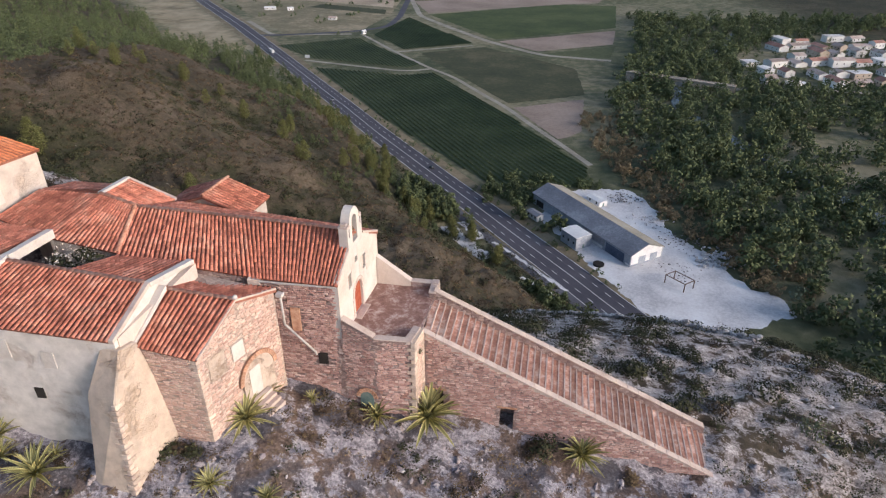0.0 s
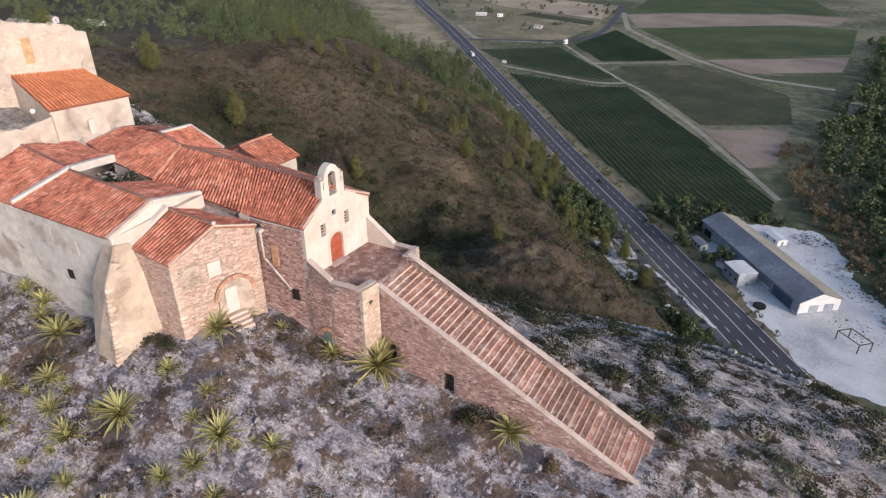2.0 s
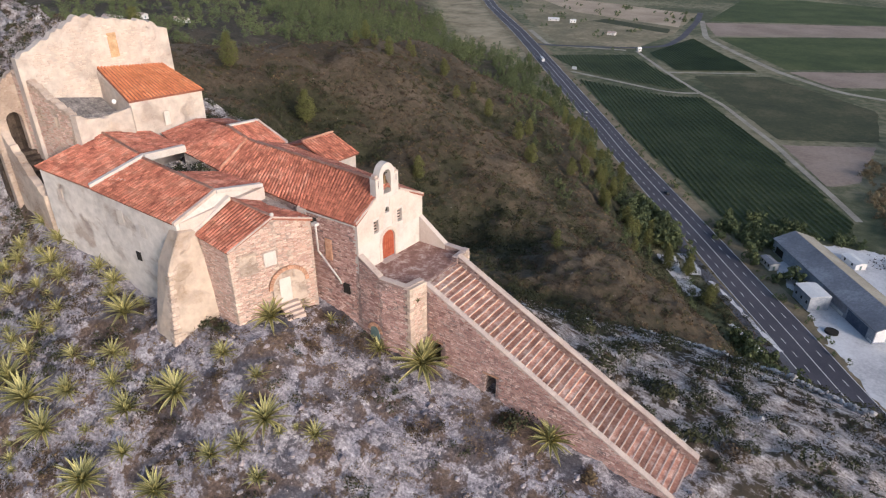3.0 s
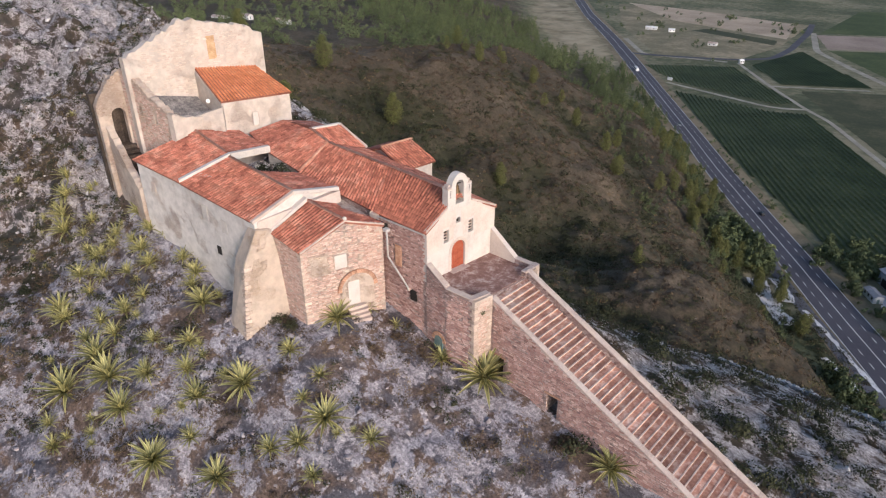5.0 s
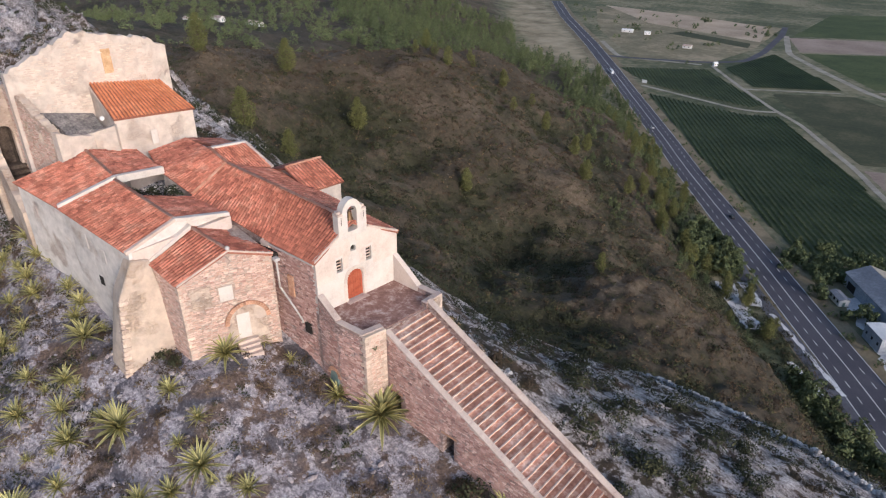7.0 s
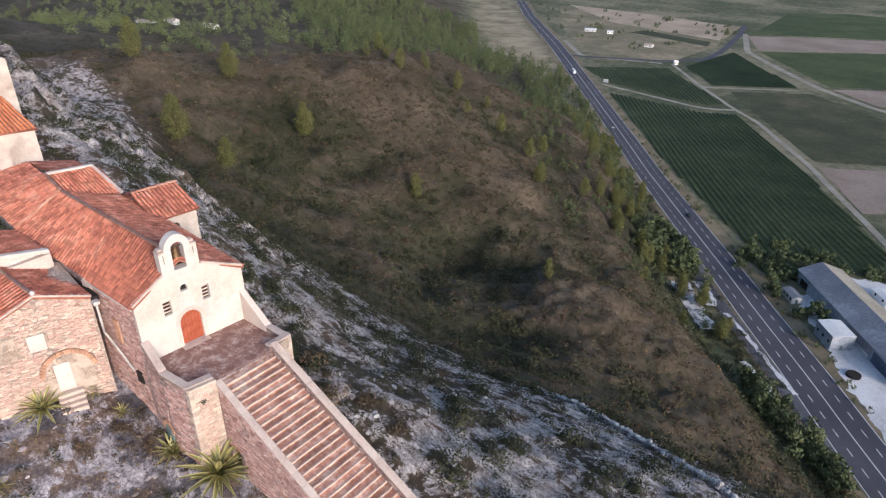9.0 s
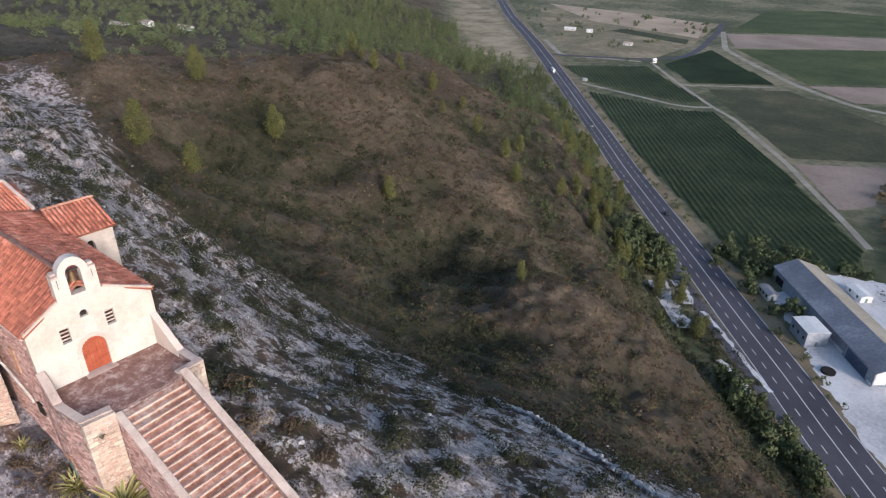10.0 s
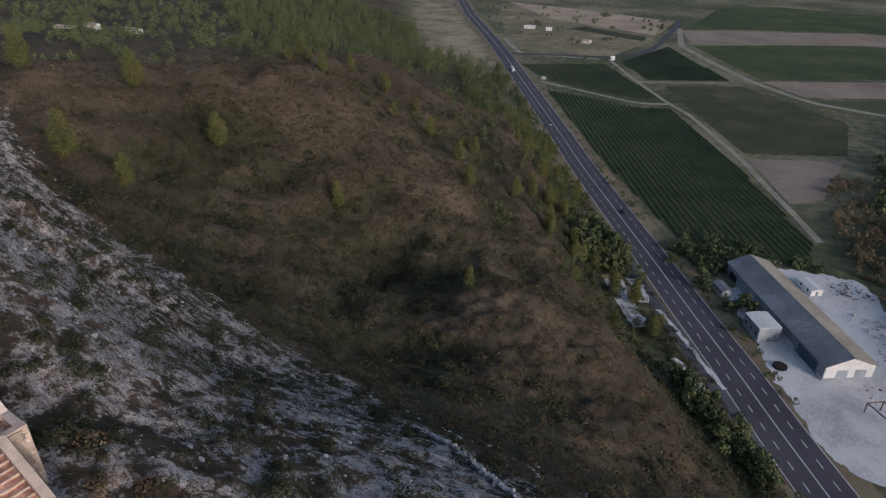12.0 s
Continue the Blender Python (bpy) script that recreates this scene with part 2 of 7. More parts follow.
M["metal_wall"] = surface("blue_grey_sheet_wall", (0.22, 0.25, 0.30), (0.32, 0.35, 0.40), (0.44, 0.46, 0.50), 0.15, 1.2, 0.65, 0.1, 0.02)
M["sheet_blue"] = surface("dark_blue_sheet", (0.055, 0.075, 0.12), (0.085, 0.11, 0.165), (0.13, 0.155, 0.21), 0.15, 1.2, 0.55, 0.1, 0.02)
M["white_sheet"] = surface("white_sheet", (0.60, 0.60, 0.60), (0.70, 0.70, 0.70), (0.76, 0.76, 0.76), 0.3, 2, 0.6, 0.1, 0.02)
M["water"] = surface("river_water", (0.10, 0.12, 0.13), (0.16, 0.18, 0.19), (0.24, 0.26, 0.27), 0.05, 0.6, 0.12, 0.1, 0.02)
M["house_wall"] = surface("pale_house_render", (0.58, 0.55, 0.53), (0.72, 0.70, 0.68), (0.78, 0.77, 0.76), 0.1, 1.2, 0.9, 0.1, 0.02, "object", 0.15)
M["house_roof"] = surface("house_tile_roof", (0.30, 0.22, 0.19), (0.42, 0.34, 0.30), (0.52, 0.45, 0.41), 0.15, 1.5, 0.9, 0.2, 0.03, "object", 0.3)
M["house_red"] = surface("terracotta_house_roof", (0.26, 0.13, 0.10), (0.38, 0.20, 0.155), (0.48, 0.30, 0.24), 0.15, 1.5, 0.9, 0.2, 0.03, "object", 0.25)
M["house_ochre"] = surface("ochre_house_render", (0.42, 0.34, 0.27), (0.52, 0.43, 0.35), (0.60, 0.51, 0.43), 0.1, 1.2, 0.9, 0.1, 0.02, "object", 0.15)
M["glass"] = surface("dark_window_glass", (0.03, 0.033, 0.04), (0.04, 0.045, 0.05), (0.05, 0.055, 0.06), 1, 4, 0.12, 0.02, 0.01)
M["car_dark"] = surface("dark_car_paint", (0.02, 0.02, 0.025), (0.03, 0.03, 0.035), (0.04, 0.04, 0.045), 1, 4, 0.3, 0.02, 0.01)
M["tyre"] = surface("tyre_rubber", (0.012, 0.012, 0.012), (0.02, 0.02, 0.02), (0.03, 0.03, 0.03), 2, 8, 0.9, 0.1, 0.01)
M["scrap"] = surface("mixed_scrap", (0.05, 0.045, 0.05), (0.16, 0.145, 0.14), (0.42, 0.40, 0.40), 0.5, 5, 0.8, 0.3, 0.02, "island", 0.6)
M["rust"] = surface("rusty_steel", (0.10, 0.07, 0.055), (0.17, 0.12, 0.10), (0.24, 0.18, 0.15), 0.6, 5, 0.85, 0.3, 0.02)


# ---------------------------------------------------------------- mesh helpers
def link_mesh(name, verts, faces, material, parent=None, label="", smooth=False):
    me = bpy.data.meshes.new(name)
    me.from_pydata([tuple(map(float, v)) for v in verts], [], [tuple(map(int, q)) for q in faces])
    for mt in (material if isinstance(material, (list, tuple)) else [material]):
        me.materials.append(mt)
    if smooth:
        me.polygons.foreach_set("use_smooth", [True] * len(me.polygons))
    ob = new(name, me)
    if parent is not None:
        ob.parent = parent
        ob.matrix_parent_inverse = parent.matrix_world.inverted()
    if label:
        ob["label"] = label
    return ob


def part(name, bm, material, parent=None, label="", smooth=False):
    me = bpy.data.meshes.new(name)
    bm.normal_update()
    bm.to_mesh(me)
    bm.free()
    me.materials.append(material)
    if smooth:
        me.polygons.foreach_set("use_smooth", [True] * len(me.polygons))
    ob = new(name, me)
    if parent is not None:
        ob.parent = parent
        ob.matrix_parent_inverse = parent.matrix_world.inverted()
    if label:
        ob["label"] = label
    return ob


def thing(name, label, category, at=(0, 0, 0), group="", kind=""):
    ob = new(name)
    ob.empty_display_size = 0.2
    ob.matrix_world = pose(*at)
    bpy.context.view_layer.update()
    return tagged(ob, label, category, group, kind)


def slab(bm, poly, thick, down=(0, 0, -1)):
    """A plate from a polygon of 3D points, thickened along down."""
    d = Vector(down) * thick
    top = [bm.verts.new(p) for p in poly]
    low = [bm.verts.new(Vector(p) + d) for p in poly]
    bm.faces.new(top)
    bm.faces.new(low[::-1])
    for i in range(len(poly)):
        j = (i + 1) % len(poly)
        bm.faces.new((top[j], top[i], low[i], low[j]))


def prism(bm, foot, tops, base):
    """Walls over a footprint: top heights corner by corner, base one height or one per corner."""
    b = base if isinstance(base, (list, tuple)) else [base] * len(foot)
    low = [bm.verts.new((x, y, z)) for (x, y), z in zip(foot, b)]
    top = [bm.verts.new((x, y, z)) for (x, y), z in zip(foot, tops)]
    n = len(foot)
    for i in range(n):
        j = (i + 1) % n
        bm.faces.new((low[i], low[j], top[j], top[i]))
    bm.faces.new(top)
    bm.faces.new(low[::-1])


def box(bm, x0, x1, y0, y1, z0, z1):
    prism(bm, [(x0, y0), (x1, y0), (x1, y1), (x0, y1)], [z1] * 4, z0)


def soften(bm, width):
    bmesh.ops.recalc_face_normals(bm, faces=bm.faces)
    bmesh.ops.bevel(bm, geom=list(bm.edges), offset=width, segments=1, affect="EDGES")


def bar(bm, a, b, r, sides=6):
    a, b = Vector(a), Vector(b)
    ax = (b - a).normalized()
    u = ax.orthogonal().normalized()
    v = ax.cross(u)
    rings = []
    for p in (a, b):
        rings.append([bm.verts.new(p + r * (math.cos(t) * u + math.sin(t) * v)) for t in [2 * math.pi * k / sides for k in range(sides)]])
    for k in range(sides):
        bm.faces.new((rings[0][k], rings[0][(k + 1) % sides], rings[1][(k + 1) % sides], rings[1][k]))
    bm.faces.new(rings[0][::-1])
    bm.faces.new(rings[1])


rng = np.random.default_rng(7)

# ---------------------------------------------------------------- lie of the land
VALLEY = -116.0
NEAR_SLOPE = [(-3.0, -6.8, -3.2), (0.3, -6.2, -5.2), (-7.0, -8.0, -3.6), (-15.0, -10.0, -2.8), (-7.0, -1.0, -3.6), (2.0, -0.5, -5.8), (4.3, -3.4, -6.3), (5.3, -6.8, -6.8), (8.7, -2.3, -7.5), (11.0, -1.6, -7.7),
              (10.4, -6.9, -8.2), (15.0, -5.1, -9.3), (16.4, -1.8, -8.8), (4.8, -13.3, -7.0), (-4.0, -13.6, -4.2), (-6.4, -16.4, -6.4),
              (-5.2, -11.2, -2.9), (-9.5, -15.0, -3.7), (-7.3, -23.4, -9.3), (-23.4, -19.0, -3.4), (-34.2, -19.9, -2.6), (-36.0, -15.1, 2.4),
              (-45.0, -12.0, 8.0), (-18.0, -15.5, -2.0), (-40.0, -30.0, -7.0), (25.0, -1.0, -10.0), (0.0, -45.0, -24.0), (40.0, -40.0, -28.0)]
CREST = [(25.5, 5.4, -10.2), (29.7, 4.5, -10.7), (35.0, 8.2, -11.4), (24.6, 25.0, -15.5), (38.2, 24.5, -16.0), (13.9, 18.8, -13.0),
         (31.4, 19.3, -14.2), (19.2, 9.5, -9.9), (4.6, 6.0, -5.0), (8.4, 19.8, -13.6), (0.0, 14.4, -10.5), (-10.0, 8.0, -3.0),
         (8.5, 38.2, -25.5), (-7.4, 46.0, -35.6), (-23.0, 30.0, -25.0), (-25.0, 5.0, 4.5), (-38.0, 3.0, 8.0), (-50.0, -3.0, 13.0), (-75.0, 2.0, 12.5), (-90.0, 14.0, 8.0),
         (-110.0, 5.0, 9.0), (-89.0, 32.0, -20.5), (-82.0, 48.6, -40.0), (-74.0, 57.0, -44.0), (-174.0, 56.0, -24.0), (60.0, 20.0, -22.0),
         (90.0, 0.0, -36.0), (45.0, 45.0, -32.0), (25.0, 50.0, -36.0)]
SCRUB_HILL = [(-176.0, 73.0, -17.0), (-191.0, 112.0, -27.3), (-165.6, 162.0, -32.5), (-175.0, 225.0, -50.0), (-139.0, 64.0, -30.0),
              (-103.0, 197.0, -73.5), (-90.0, 97.0, -62.5), (-81.0, 124.6, -80.0), (-43.0, 113.0, -64.5), (-15.0, 120.6, -72.0),
              (-34.0, 127.5, -65.5), (-118.0, 140.0, -60.0), (-149.0, 231.0, -69.0), (-144.0, 178.0, -51.0), (-155.6, 119.0, -48.0), (-138.0, 76.0, -41.0),
              (-101.0, 202.0, -79.5), (-141.0, 248.0, -76.0), (-71.0, 246.0, -104.0), (-27.0, 194.0, -108.0), (10.0, 80.0, -62.0),
              (40.0, 90.0, -80.0), (80.0, 70.0, -92.0), (20.0, 140.0, -100.0), (-40.0, 85.0, -66.0)]
CREST_LINE = [(-200.0, 152.0, -29.0), (-200.0, 198.0, -33.0), (-205.0, 250.0, -42.0), (-183.0, 203.0, -41.0), (-215.0, 112.0, -25.0), (-240.0, 168.0, -47.0), (-255.0, 218.0, -54.0),
              (-262.0, 280.0, -68.0), (-300.0, 200.0, -56.0), (-290.0, 120.0, -42.0), (-300.0, 60.0, -34.0), (-368.0, 213.0, -50.0), (-478.0, 217.0, -54.0), (-394.0, 337.0, -66.0),
              (-430.0, 410.0, -74.0), (-383.0, 470.0, -92.0), (-300.0, 360.0, -88.0), (-520.0, 420.0, -68.0), (-640.0, 280.0, -60.0)]
SPOTS = np.array(NEAR_SLOPE + CREST + SCRUB_HILL + CREST_LINE)
ROAD_Y = np.array([-300, 0, 50, 100, 150, 180, 200, 230, 260, 300, 350, 400, 500, 600, 687, 860, 1017, 3000.0])
ROAD_X = np.array([600, 255, 175, 105, 56, 29, 12.0, -15.5, -42, -78.3, -123.5, -166, -253, -340, -417, -578, -712, -2400.0])


def swell(d):
    return np.sqrt(d * d + 9.0)


def solve_land():
    p = SPOTS[:, :2]
    n = len(p)
    a = np.zeros((n + 3, n + 3))
    a[:n, :n] = -swell(np.hypot(*(p[:, None] - p[None]).transpose(2, 0, 1))) + 0.6 * np.eye(n)
    a[:n, n:] = np.c_[np.ones(n), p / 100]
    a[n:, :n] = a[:n, n:].T
    return np.linalg.solve(a, np.r_[SPOTS[:, 2], 0, 0, 0])


LAND = solve_land()


def step01(v, lo, hi):
    s = np.clip((v - lo) / (hi - lo), 0, 1)
    return s * s * (3 - 2 * s)


def waves(x, y, size, seed):
    """Cheap smooth noise from rotated sines."""
    r = np.random.default_rng(seed)
    out = 0
    for k in range(7):
        a, ph, f = r.uniform(0, 6.28), r.uniform(0, 6.28), r.uniform(0.6, 1.8) * 6.28 / size
        u = x * math.cos(a) + y * math.sin(a)
        w = x * math.sin(a) - y * math.cos(a)
        out = out + np.sin(f * u + ph + 1.3 * np.sin(0.6 * f * w + 2 * ph))
    return out / 4.0


def rocky(x, y):
    """Share of bare limestone, 0 to 1."""
    x, y = np.asarray(x, float), np.asarray(y, float)
    rim = np.interp(x, [-170, -140, -117, -101, -90, -71, -45, -23, 1, 16, 34, 60, 90], [62, 54, 49, 51, 57, 56, 51, 54, 43, 39, 42, 46, 40]) + 1.6 * waves(x, y, 14, 17)
    near = (1 - step01(y, rim - 3, rim + 3)) * (1 - step01(np.abs(x + 20), 160, 210))
    east = step01(x, 6, 16) * step01(y, 3, 9)
    return np.clip(near * (0.60 + 0.07 * east + 0.07 * step01(x, 20, 30) + 0.19 * step01(-x, 24, 36) * (1 - step01(y, 14, 30)) * step01(y + 0.3 * x, -40, -22) - 0.06 * step01(-x, 0, 25) * (y < -4)), 0, 1)


def hollow(x, y):
    """How far the land lies below its surroundings: gullies near 1, spurs near 0."""
    h = height(x, y)
    ring = sum(height(x + 24 * math.cos(a), y + 24 * math.sin(a)) for a in [1.047 * k for k in range(6)]) / 6
    return step01(ring - h, -3.0, 4.5)


def height(x, y):
    x, y = np.asarray(x, float), np.asarray(y, float)
    s = x.shape
    x, y = x.ravel(), y.ravel()
    z = LAND[-3] + LAND[-2] * x / 100 + LAND[-1] * y / 100
    for (px, py, _), w in zip(SPOTS, LAND):
        z = z - w * swell(np.hypot(x - px, y - py))
    rd = (np.interp(y, ROAD_Y, ROAD_X) - x) * 0.72
    far = step01(np.hypot(x + 60, y - 100), 350, 800)
    z = z * (1 - far) + far * (VALLEY + (22 + 24 * step01(-x, 300, 480)) * step01(rd, 60, 300) * step01(y, 100, 300))
    k = step01(np.hypot(x, y - 20), 20, 80)
    z = z + k * (2.4 * waves(x, y, 34, 3) + 0.8 * waves(x, y, 11, 4)) * 0.85
    near = 1 - step01(np.hypot(x, y), 60, 110)
    r = rocky(x, y)
    z = z + near * (0.2 * waves(x, y, 5, 5) + r * 0.30 * np.abs(waves(x, y, 2.6, 6)) + 0.10 * waves(x, y, 1.1, 8))
    spine = step01(-x, 26, 38) * (1 - step01(-x, 110, 140)) * (1 - step01(y, 22, 40)) * step01(y + 0.3 * x, -45, -20)
    z = z + spine * (2.2 * np.abs(waves(0.45 * x, y, 6, 9)) + 1.0 * np.abs(waves(0.5 * x, y, 2.8, 10)) + 0.35 * np.abs(waves(x, y, 1.6, 12)) - 1.6)
    z = VALLEY + np.maximum(z - VALLEY, 0) * step01(rd - 8 * step01(y, 150, 180) * (1 - step01(y, 240, 275)), 14, 46)
    # wooded rise on the far bank of the river
    z = z + 26 * step01(x + 0.25 * y, 330, 900) + 60 * step01(x + 0.1 * y, 420, 1500)
    return z.reshape(s)


def ground_at(x, y):
    return float(height(np.array([x]), np.array([y]))[0])


def graded(lo, a, b, hi, fine, grow):
    out = list(np.arange(a, b, fine))
    s, v = fine, b
    while v < hi:
        out.append(v)
        s = min(s * grow, 60)
        v += s
    out.append(hi)
    s, v, left = fine, a, []
    while True:
        s = min(s * grow, 60)
        v -= s
        if v < lo:
            break
        left.append(v)
    return np.array([lo] + left[::-1] + out)


def build_ground():
    gx = graded(-3500, -48, 46, 3500, 0.47, 1.027)
    gy = graded(-1500, -30, 46, 4500, 0.47, 1.025)
    xx, yy = np.meshgrid(gx, gy)
    zz = height(xx, yy)
    nx, ny = len(gx), len(gy)
    v = np.c_[xx.ravel(), yy.ravel(), zz.ravel()]
    i = (np.arange(ny - 1)[:, None] * nx + np.arange(nx - 1)).ravel()
    f = np.c_[i, i + 1, i + nx + 1, i + nx]
    me = bpy.data.meshes.new("ground")
    me.vertices.add(len(v))
    me.vertices.foreach_set("co", v.ravel())
    me.loops.add(f.size)
    me.loops.foreach_set("vertex_index", f.ravel())
    me.polygons.add(len(f))
    me.polygons.foreach_set("loop_start", np.arange(len(f)) * 4)
    me.polygons.foreach_set("use_smooth", np.ones(len(f), bool))
    me.update()
    at = me.attributes.new("limestone", "FLOAT", "POINT")
    at.data.foreach_set("value", rocky(v[:, 0], v[:, 1]))
    flat = me.attributes.new("plain", "FLOAT", "POINT")
    flat.data.foreach_set("value", step01(VALLEY + 6 - v[:, 2], 0, 5))
    front = me.attributes.new("south", "FLOAT", "POINT")
    front.data.foreach_set("value", (1 - step01(v[:, 1], -3, 3)) * step01(v[:, 1], -80, -60) * (1 - 0.75 * step01(-v[:, 0], 24, 36)))
    gully = me.attributes.new("gully", "FLOAT", "POINT")
    gap = (np.interp(v[:, 1], ROAD_Y, ROAD_X) - v[:, 0]) * 0.72
    gully.data.foreach_set("value", hollow(v[:, 0], v[:, 1]) + 0.45 * (1 - step01(gap, 35, 105)) * step01(v[:, 1], 110, 170))
    scar = me.attributes.new("scar", "FLOAT", "POINT")
    scar.data.foreach_set("value", np.exp(-(((v[:, 0] + 12) / 17) ** 2 + ((v[:, 1] - 124) / 17) ** 2)))
    rd = (np.interp(v[:, 1], ROAD_Y, ROAD_X) - v[:, 0]) * 0.72
    straw = me.attributes.new("stubble", "FLOAT", "POINT")
    straw.data.foreach_set("value", step01(rd, 10, 20) * (1 - step01(rd + 8 * waves(v[:, 0], v[:, 1], 70, 15), 70, 92)) * step01(v[:, 1], 545, 575))
    ob = new("ground", me)
    me.materials.append(ground_material())
    return tagged(ob, "steep limestone hillside with dry scrub above a flat valley", "ground", kind="structure")


def attribute(nt, name):
    n = nt.nodes.new("ShaderNodeAttribute")
    n.attribute_name = name
    return n.outputs["Fac"]


def ground_material():
    m, nt, bs, co = begin("hillside", 0.95)
    big, mid, fine = noise_tex(nt, co, 0.16, 5, 0.6), noise_tex(nt, co, 0.6, 7, 0.72, 0.3), noise_tex(nt, co, 5.0, 5, 0.75)
    hill = noise_tex(nt, co, 0.03, 4, 0.6)
    streak = noise_tex(nt, stretch(nt, co, 0.5, 1.2, 1.6), 1.0, 7, 0.78, 0.5)
    lime, plain, south = attribute(nt, "limestone"), attribute(nt, "plain"), attribute(nt, "south")
    speck = noise_tex(nt, co, 1.7, 6, 0.8)
    soil = ramp(nt, maths(nt, "ADD", maths(nt, "MULTIPLY", mid, 0.6), maths(nt, "MULTIPLY", fine, 0.4)),
                [(0.34, (0.070, 0.047, 0.035)), (0.5, (0.145, 0.098, 0.073)), (0.66, (0.25, 0.18, 0.135))])
    front_soil = ramp(nt, maths(nt, "ADD", maths(nt, "MULTIPLY", mid, 0.5), maths(nt, "MULTIPLY", fine, 0.5)),
                      [(0.36, (0.060, 0.044, 0.036)), (0.45, (0.145, 0.102, 0.083)), (0.54, (0.25, 0.18, 0.146)), (0.66, (0.38, 0.295, 0.25))])
    turf = maths(nt, "ADD", maths(nt, "MULTIPLY", hill, 0.40), maths(nt, "ADD", maths(nt, "MULTIPLY", mid, 0.35), maths(nt, "MULTIPLY", speck, 0.25)))
    spur = ramp(nt, turf, [(0.38, (0.033, 0.029, 0.020)), (0.46, (0.062, 0.050, 0.034)), (0.53, (0.098, 0.077, 0.053)), (0.62, (0.168, 0.133, 0.097))])
    # Greener turf in gullies and on the flank, gully shade put into its darkness.
    green = ramp(nt, turf, [(0.38, (0.020, 0.022, 0.012)), (0.48, (0.042, 0.041, 0.023)), (0.58, (0.078, 0.069, 0.040)), (0.68, (0.12, 0.098, 0.062))])
    lush_shade = maths(nt, "ADD", attribute(nt, "gully"), maths(nt, "MULTIPLY", maths(nt, "SUBTRACT", big, 0.5), 2.2))
    grass = mixc(nt, ramp(nt, lush_shade, [(0.22, (0, 0, 0)), (0.80, (1, 1, 1))]), spur, green)
    earth = ramp(nt, speck, [(0.36, (0.10, 0.068, 0.048)), (0.5, (0.20, 0.140, 0.105)), (0.64, (0.31, 0.225, 0.17))])
    grass = mixc(nt, ramp(nt, maths(nt, "ADD", attribute(nt, "scar"), maths(nt, "MULTIPLY", mid, 0.9)), [(1.06, (0, 0, 0)), (1.26, (1, 1, 1))]), grass, earth)
    rock = ramp(nt, maths(nt, "ADD", maths(nt, "MULTIPLY", streak, 0.55), maths(nt, "MULTIPLY", fine, 0.45)),
                [(0.38, (0.10, 0.083, 0.076)), (0.46, (0.25, 0.218, 0.208)), (0.53, (0.46, 0.415, 0.405)), (0.62, (0.79, 0.745, 0.735))])
    front_rock = ramp(nt, maths(nt, "ADD", maths(nt, "MULTIPLY", streak, 0.5), maths(nt, "MULTIPLY", fine, 0.5)),
                      [(0.37, (0.10, 0.092, 0.10)), (0.45, (0.24, 0.222, 0.245)), (0.53, (0.43, 0.40, 0.435)), (0.63, (0.74, 0.72, 0.755))])
    rock = mixc(nt, south, rock, front_rock)
    cool = ramp(nt, maths(nt, "ADD", maths(nt, "MULTIPLY", mid, 0.4), maths(nt, "MULTIPLY", fine, 0.6)), [(0.36, (0.060, 0.058, 0.070)), (0.5, (0.14, 0.134, 0.16)), (0.64, (0.29, 0.275, 0.315))])
    front_soil = mixc(nt, ramp(nt, noise_tex(nt, co, 0.22, 4, 0.6, 0.6), [(0.45, (0, 0, 0)), (0.55, (1, 1, 1))]), front_soil, cool)
    soil = mixc(nt, south, soil, front_soil)
    base = mixc(nt, ramp(nt, big, [(0.42, (0, 0, 0)), (0.58, (1, 1, 1))]), grass, soil)
    base = mixc(nt, maths(nt, "MULTIPLY", south, 0.8), base, front_soil)
    base = mixc(nt, ramp(nt, lime, [(0.0, (0, 0, 0)), (0.35, (1, 1, 1))]), grass, base)
    cut = maths(nt, "ADD", maths(nt, "ADD", maths(nt, "MULTIPLY", big, 0.35), maths(nt, "MULTIPLY", mid, 0.65)), maths(nt, "ADD", maths(nt, "MULTIPLY", lime, 0.27), maths(nt, "MULTIPLY", maths(nt, "SUBTRACT", speck, 0.5), 0.22)))
    mask = ramp(nt, cut, [(0.642, (0, 0, 0)), (0.674, (1, 1, 1))])
    col = mixc(nt, mask, base, rock)
    flat = ramp(nt, maths(nt, "ADD", maths(nt, "MULTIPLY", noise_tex(nt, co, 0.008, 4), 0.6), maths(nt, "MULTIPLY", noise_tex(nt, co, 0.12, 5), 0.4)),
                [(0.38, (0.062, 0.075, 0.040)), (0.48, (0.115, 0.118, 0.066)), (0.58, (0.24, 0.215, 0.14))])
    col = mixc(nt, plain, col, flat)
    straw = ramp(nt, noise_tex(nt, co, 0.03, 5), [(0.35, (0.17, 0.145, 0.09)), (0.5, (0.30, 0.25, 0.165)), (0.65, (0.40, 0.335, 0.23))])
    col = mixc(nt, attribute(nt, "stubble"), col, straw)
    nt.links.new(col, bs.inputs["Base Color"])
    relief(nt, bs, maths(nt, "ADD", maths(nt, "MULTIPLY", streak, 0.7), maths(nt, "MULTIPLY", fine, 0.3)), 1.0, 0.35)
    return m


ground = build_ground()


